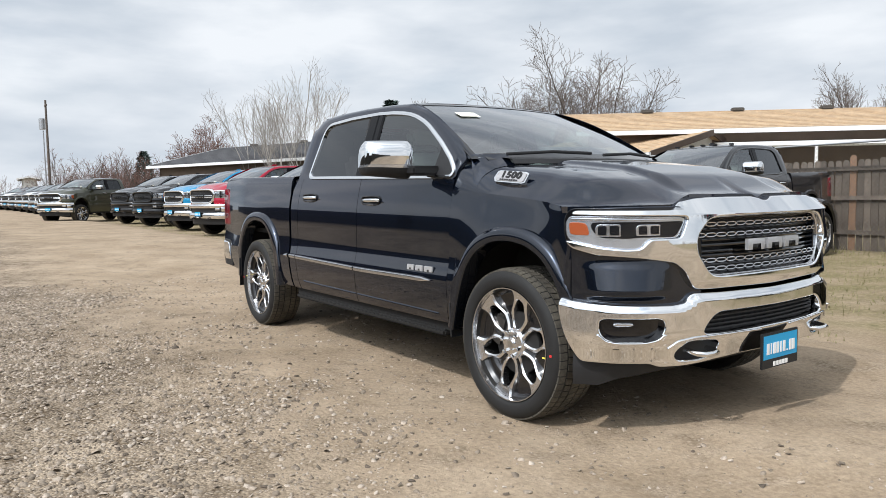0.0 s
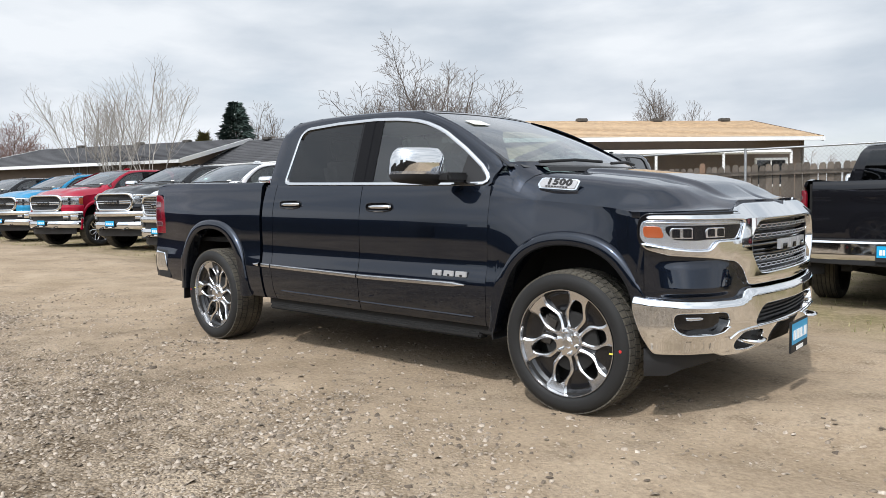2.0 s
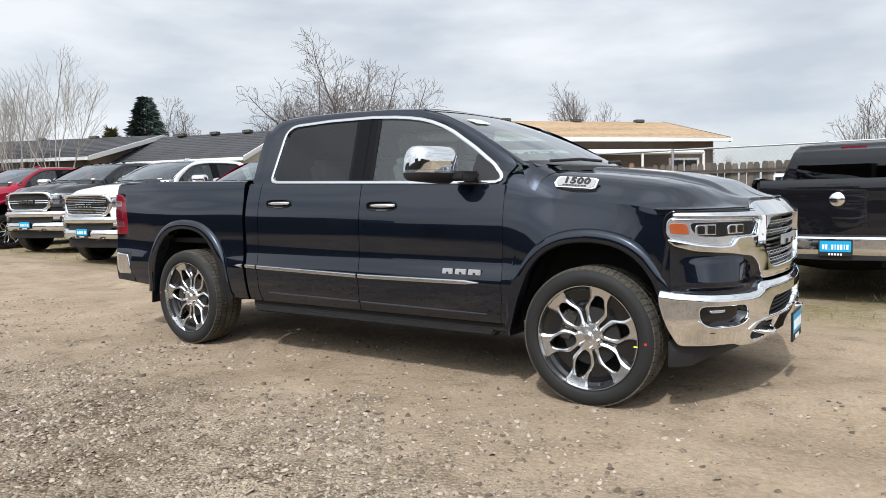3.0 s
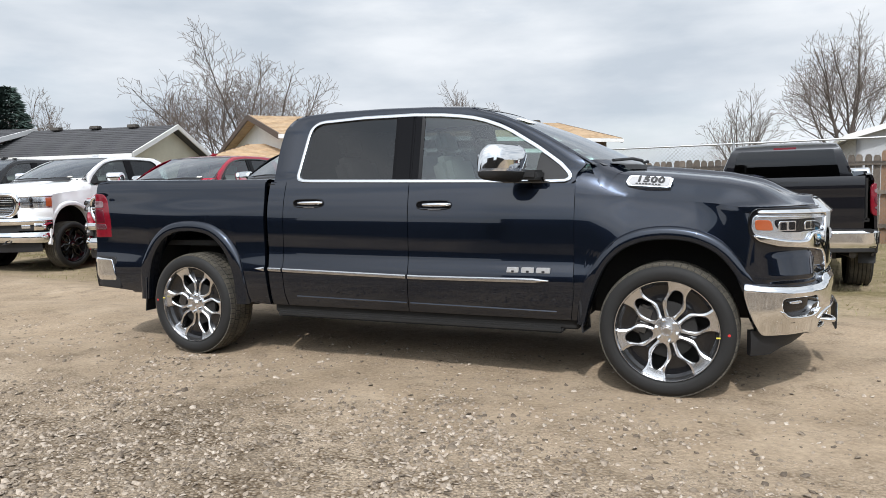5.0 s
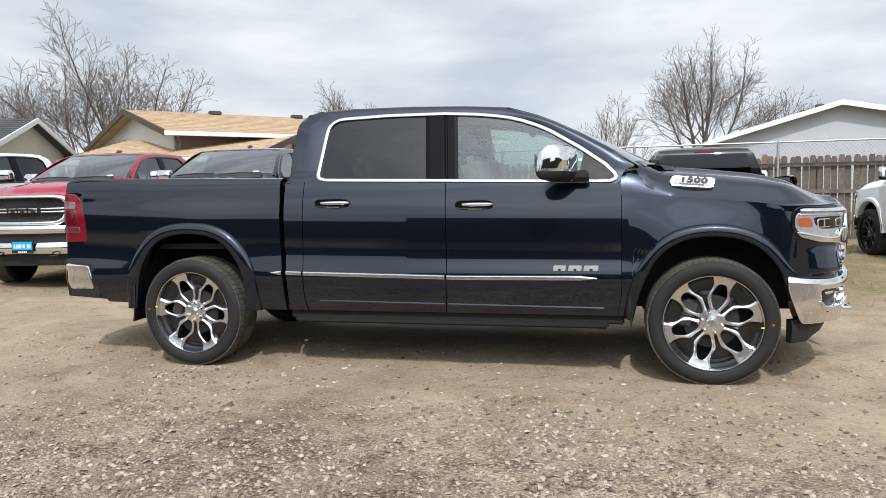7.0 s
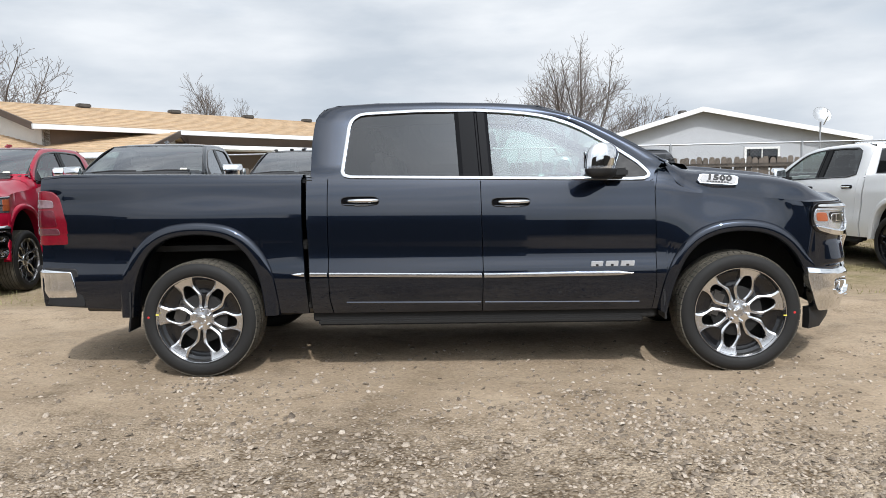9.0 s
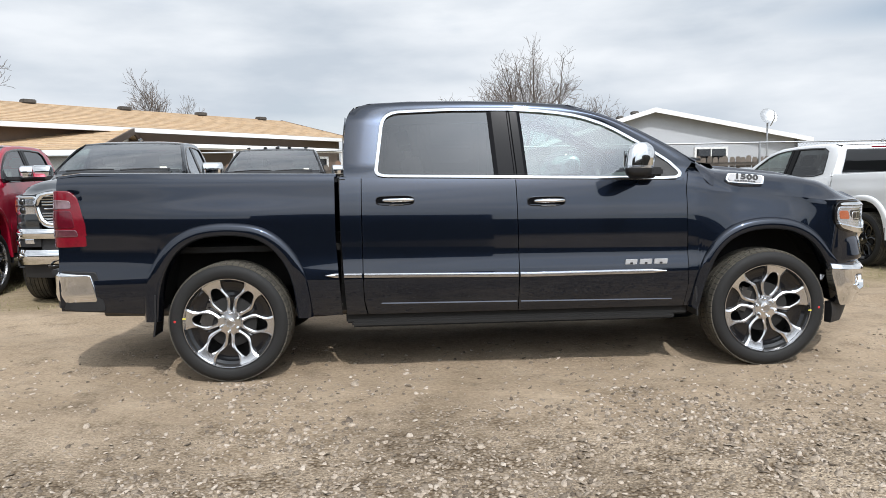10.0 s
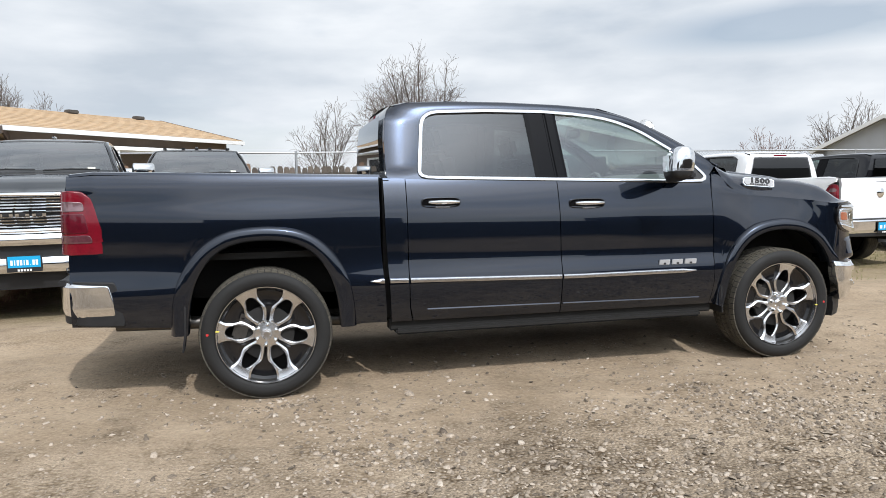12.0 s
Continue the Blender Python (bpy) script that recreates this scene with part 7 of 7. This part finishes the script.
def branch_set(seed, height, spread, levels=6, trunk_r=0.16, first=0.22, upward=1.0, limbs=9):
    """Segments of a bare tree: ends, radii and level. Long limbs fan out of a short trunk and carry rising side shoots."""
    r = random.Random(seed)
    S = []
    rank = (0, 1, 3, 5, 6, 7)

    def grow(p, d, length, rad, level):
        steps = max(3, int(length / (0.42 if level < 2 else 0.30 if level < 3 else 0.24)))
        q = p
        az = r.uniform(0, 6.28)
        for i in range(steps):
            f = i / steps
            wob = 0.045 + 0.030 * level
            d = (d + Vector((r.gauss(0, 1), r.gauss(0, 1), r.gauss(0, 0.5))) * wob + Vector((0, 0, 0.045 * upward))).normalized()
            e = q + d * (length / steps)
            taper = 0.90 if level else 0.25
            S.append((q, e, rad * (1 - taper * f), rad * (1 - taper * (f + 1 / steps)), rank[level]))
            q = e
            for _ in range(0 if not level or level > 4 or f < (0.22 if level == 1 else 0.10) else (2 if level in (1, 2) and r.random() < 0.35 else 1)):
                if r.random() > (0.92 if level < 3 else 0.80 if level < 4 else 0.5):
                    continue
                rest = length * (1 - f)
                az += 2.4 + r.gauss(0, 0.4)
                side = Matrix.Rotation(az, 3, d) @ d.orthogonal().normalized()
                ang = r.uniform(0.34, 0.72) * (0.6 + spread)
                nd = (d * math.cos(ang) + side * math.sin(ang)).normalized()
                ln = rest * r.uniform(0.40, 0.70) + 0.18
                if ln > 0.26 and not (level >= 3 and levels < 6) and not (level == 4 and levels < 7):
                    grow(e, nd, ln, max(0.004, rad * (1 - taper * f) * r.uniform(0.36, 0.52)), level + 1)
        return q, d

    base, d = grow(Vector((0, 0, -0.15)), Vector((0, 0, 1)), height * first * 0.8, trunk_r, 0)
    az = r.uniform(0, 6.28)
    for k in range(limbs):
        az += 2.4 + r.gauss(0, 0.25)
        lean = spread * (0.25 + 1.55 * (k / max(1, limbs - 1)) ** 0.8) * r.uniform(0.85, 1.15)
        nd = Vector((math.cos(az) * math.sin(lean), math.sin(az) * math.sin(lean), math.cos(lean)))
        start = base - Vector((0, 0, height * first * 0.5 * r.random() * (k > 0)))
        grow(start, nd, height * (1 - first * 0.6) * r.uniform(0.82, 1.06) * (1 - 0.16 * k / limbs), trunk_r * r.uniform(0.36, 0.52), 1)
    top = max(s[1].z for s in S)
    k = height / top
    return [(a * k, b * k, ra, rb, lv) for a, b, ra, rb, lv in S]


def bare_tree(name, label, at, seed, height, bark=BARK, twig=TWIG, stems=1, stout=1.0, **kw):
    t = thing(name, None, label=label, category="tree")
    S = []
    for i in range(stems):
        off = Vector((0.5 * math.cos(i * 2.4), 0.5 * math.sin(i * 2.4), 0)) * (1 if stems > 1 else 0)
        S += [(a + off, b + off, ra, rb, lv) for a, b, ra, rb, lv in branch_set(seed + i, height * (1 - 0.12 * i), **kw)]
    for nm, lo, hi, mt, n, floor in (("trunk", 0, 2, bark, 7, 0.02), ("branch", 3, 4, bark, 4, 0.006), ("twig", 5, 9, twig, 3, 0.0052 * stout)):
        P = [s for s in S if lo <= s[4] <= hi]
        if not P:
            continue
        V, F = prisms([s[0] for s in P], [s[1] for s in P], [max(floor, s[2]) for s in P], [max(floor, s[3]) for s in P], n)
        ob = raw_mesh(nm, V, F, mt, t, smooth=True)
        if nm != "trunk":
            tagged(ob, kind="stuff")
    t.matrix_world = Matrix.Translation(at)
    return t


def conifer(name, label, at, height, radius, mat, seed, count=5200, column=False):
    t = thing(name, None, label=label, category="tree")
    V, F = tube_data([(0, 0, -0.2), (0, 0, height * 0.5), (0, 0, height * 0.97)], [0.14, 0.08, 0.01], 8)
    mk("trunk", V, F, BARK, t, fix=False)
    g = np.random.default_rng(seed)
    tiers = 22
    f = np.sort(g.uniform(0.02, 0.99, count))
    lay = np.floor(f * tiers) / tiers
    prof = (1 - lay) ** (0.85 if not column else 0.35) * (0.85 + 0.3 * np.sin(lay * 90) * 0.4)
    if column:
        prof *= np.minimum(1, (1 - f) * 4)
    a = g.uniform(0, 2 * math.pi, count)
    lobes = 1 + 0.16 * np.sin(a * 7 + lay * 37)
    rr = radius * prof * lobes * np.sqrt(g.uniform(0.25, 1.0, count))
    z = height * (0.03 + 0.96 * f) - 0.25 * rr * (0 if column else 1)
    c = np.stack([rr * np.cos(a), rr * np.sin(a), z], 1)
    out = np.stack([np.cos(a), np.sin(a), g.uniform(-0.5, 0.25, count) if not column else g.uniform(0.4, 1.2, count)], 1)
    ln = g.uniform(0.15, 0.42, count)[:, None]
    side = np.stack([-np.sin(a), np.cos(a), g.normal(0, 0.3, count)], 1) * g.uniform(0.05, 0.12, count)[:, None]
    tip = c + out * ln
    Vv = np.stack([c - side, c + side, tip, c + out * ln * 0.4 + np.array([0, 0, 0.05])], 1).reshape(-1, 3)
    base = np.arange(count)[:, None] * 4
    Ff = np.concatenate([base + np.array([[0, 1, 2]]), base + np.array([[0, 3, 2]]), base + np.array([[1, 3, 2]])])
    raw_mesh("needles", Vv, Ff, mat, t)
    t.matrix_world = Matrix.Translation(at)
    return t


bare_tree("bare_tree", "large spreading bare tree behind a tan roof", (-22.7, 25.0, -0.1), 11, 10.2, stout=1.8, spread=0.58, levels=7, trunk_r=0.24, first=0.17, upward=0.9, limbs=10)
bare_tree("bare_tree", "bare round-crowned tree behind the tan house", (-17.8, 45.0, -0.1), 23, 9.5, stout=1.7, spread=0.40, levels=6, trunk_r=0.2, first=0.34, upward=1.2)
bare_tree("bare_tree", "tall bare tree with a rounded crown behind the fence", (6.4, 37.5, -0.1), 31, 10.0, stout=1.5, spread=0.52, levels=7, trunk_r=0.24, first=0.30, upward=0.8, limbs=8)
bare_tree("bare_tree", "smaller bare tree behind the fence", (1.2, 37.0, -0.1), 37, 6.6, stout=1.6, spread=0.42, levels=6, upward=1.0, trunk_r=0.14, first=0.22)
bare_tree("bare_tree", "slim bare tree behind a grey gable", (10.6, 39.5, -0.1), 41, 6.8, stout=1.6, spread=0.38, levels=6, upward=1.0, trunk_r=0.12, first=0.26)
bare_tree("bare_tree", "bare tree beyond the grey house", (31.5, 30.5, -0.1), 43, 6.5, stout=1.7, spread=0.40, levels=6, upward=1.0, trunk_r=0.2, first=0.26)
bare_tree("bare_tree", "reddish bare thicket tree beyond the grey house", (27.8, 33.0, -0.1), 47, 4.8, twig=RED_TWIG, stout=1.7, spread=0.42, levels=6, upward=1.0, trunk_r=0.12, first=0.18)
bare_tree("bare_tree", "bare tree behind a charcoal roof", (-40.0, 25.5, -0.1), 53, 8.6, stout=1.7, spread=0.38, levels=6, upward=1.1, trunk_r=0.16, first=0.24)
bare_tree("bare_tree", "bare tree behind a charcoal roof", (-33.5, 30.0, -0.1), 59, 8.8, stout=1.7, spread=0.38, levels=6, upward=1.1, trunk_r=0.16, first=0.24)
bare_tree("bare_tree", "reddish bare tree at the end of the row", (-57.0, 15.0, -0.1), 61, 8.6, twig=RED_TWIG, stout=2.6, spread=0.50, levels=7, limbs=9, upward=1.0, trunk_r=0.18, first=0.22)
for i, (x, y, h) in enumerate(((-24.8, 9.8, 7.3), (-26.8, 9.6, 6.8), (-28.6, 10.0, 6.6), (-30.8, 9.4, 6.9))):
    bare_tree("birch_tree", "slender pale birch without leaves", (x, y, -0.1), 71 + i, h, bark=BIRCH, twig=material("pale twigs", (0.30, 0.27, 0.24), 0.9) if i == 0 else bpy.data.materials["pale twigs"], stout=0.9, spread=0.20, levels=6, trunk_r=0.045, first=0.30, upward=1.4, limbs=5)
conifer("spruce_tree", "dense blue-green spruce behind a charcoal roof", (-33.9, 19.8, -0.1), 7.4, 3.0, SPRUCE, 5, 7000)
conifer("cedar_tree", "small olive columnar cedar beside a spruce", (-33.2, 17.2, -0.1), 5.2, 1.0, CEDAR, 6, 2600, True)
conifer("spruce_tree", "dark spruce far down the row", (-66.0, 12.0, -0.1), 6.0, 2.2, SPRUCE, 8, 2600)

# distant belt of bare trees and brush
r = random.Random(9)
kinds = [bare_tree("distant_tree", "bare tree in the distant belt", (0, -300, 0), 81 + i, 6.0, twig=RED_TWIG if i % 2 else TWIG, spread=0.55, levels=5, trunk_r=0.12, first=0.2, limbs=7, stout=2.0) for i in range(4)]
for i, k in enumerate(kinds):
    tagged(k, group="distant tree belt")
for i in range(16):
    k = kinds[(1, 3)[i % 2]]
    y = 4.6 + 0.82 * i + r.uniform(-0.5, 0.5)
    copy_thing(k, Matrix.Translation((-58 - r.uniform(0, 16), y, -0.1)) @ Matrix.Rotation(r.uniform(0, 6.2), 4, "Z") @ Matrix.Scale(r.uniform(0.78, 1.0), 4))
spots = []
for i in range(64):
    a = radians(r.uniform(15, 178))
    d = r.uniform(70, 130)
    spots.append((d * math.cos(a), d * math.sin(a) - 5))
for i in range(26):
    spots.append((-58 - r.uniform(0, 40), 7 + r.uniform(0, 12)))
for i, (x, y) in enumerate(spots):
    m = Matrix.Translation((x, y, -0.2)) @ Matrix.Rotation(r.uniform(0, 6.28), 4, "Z") @ Matrix.Scale(r.uniform(0.55, 1.0), 4)
    if i < 4:
        kinds[i].matrix_world = m
    else:
        o = copy_thing(kinds[i % 4], m)
        o.scale = m.to_scale()


# ---- pole and dish ----
def utility_pole(x, y, h):
    p = thing("utility_pole", None, label="wooden utility pole with a transformer can", category="utility pole")
    tube("pole", [(x, y, -0.2), (x, y, h)], [0.13, 0.08], BARK, p, 10)
    tube("transformer", [(x - 0.35, y - 0.3, h - 2.4), (x - 0.35, y - 0.3, h - 1.5)], 0.24, GALV, p, 12)
    tube("conduit", [(x - 0.25, y - 0.25, 0), (x - 0.25, y - 0.25, h - 2.5)], 0.05, GALV, p, 6)
    box("cross_arm", x - 0.5, x + 0.5, y - 0.06, y + 0.06, h - 0.5, h - 0.38, BARK, p)
    return p


def dish(x, y, z):
    d = thing("satellite_dish", None, label="pale satellite dish on a slim mast", category="satellite dish")
    tube("mast", [(x, y, -0.15), (x, y, z)], 0.035, GALV, d, 8)
    V, F = revolve([(0.001, 0.08), (0.12, 0.068), (0.24, 0.036), (0.335, 0.0), (0.34, -0.01)], 28)
    R = Matrix.Translation((x, y - 0.1, z + 0.25)) @ Matrix.Rotation(radians(-28), 4, "X")
    mk("reflector", [R @ Vector(v) for v in V], F, GALV, d)
    tube("feed_arm", [R @ Vector((0, 0.05, -0.40)), R @ Vector((0, -0.35, -0.30)), R @ Vector((0, -0.42, -0.05))], 0.02, GALV, d, 6)
    return d


utility_pole(-63.5, 3.9, 9.7)
dish(13.2, 21.6, 3.30)


# plain unseen blocks added across the lot, a dark band for the paint's reflections
REFLECTED_BROWN = material("unseen dark brown block", (0.042, 0.038, 0.034), 0.9, var=0.2, scale=0.6)
for k, (x0, x1, y1, top) in enumerate(((-90, -15, -16.5, 3.5), (-14.6, -4.2, -18.0, 2.5), (-4.4, 1.6, -15.5, 3.4), (1.2, 9.5, -19.0, 2.3), (9.0, 90, -16.0, 3.3))):
    wall = box("wall_south_%d" % (k + 1), x0, x1, y1 - 4.0, y1, -0.1, top, REFLECTED_BROWN)
    tagged(wall, "unseen plain brown block added for dark reflections in the paint", "wall", kind="structure")
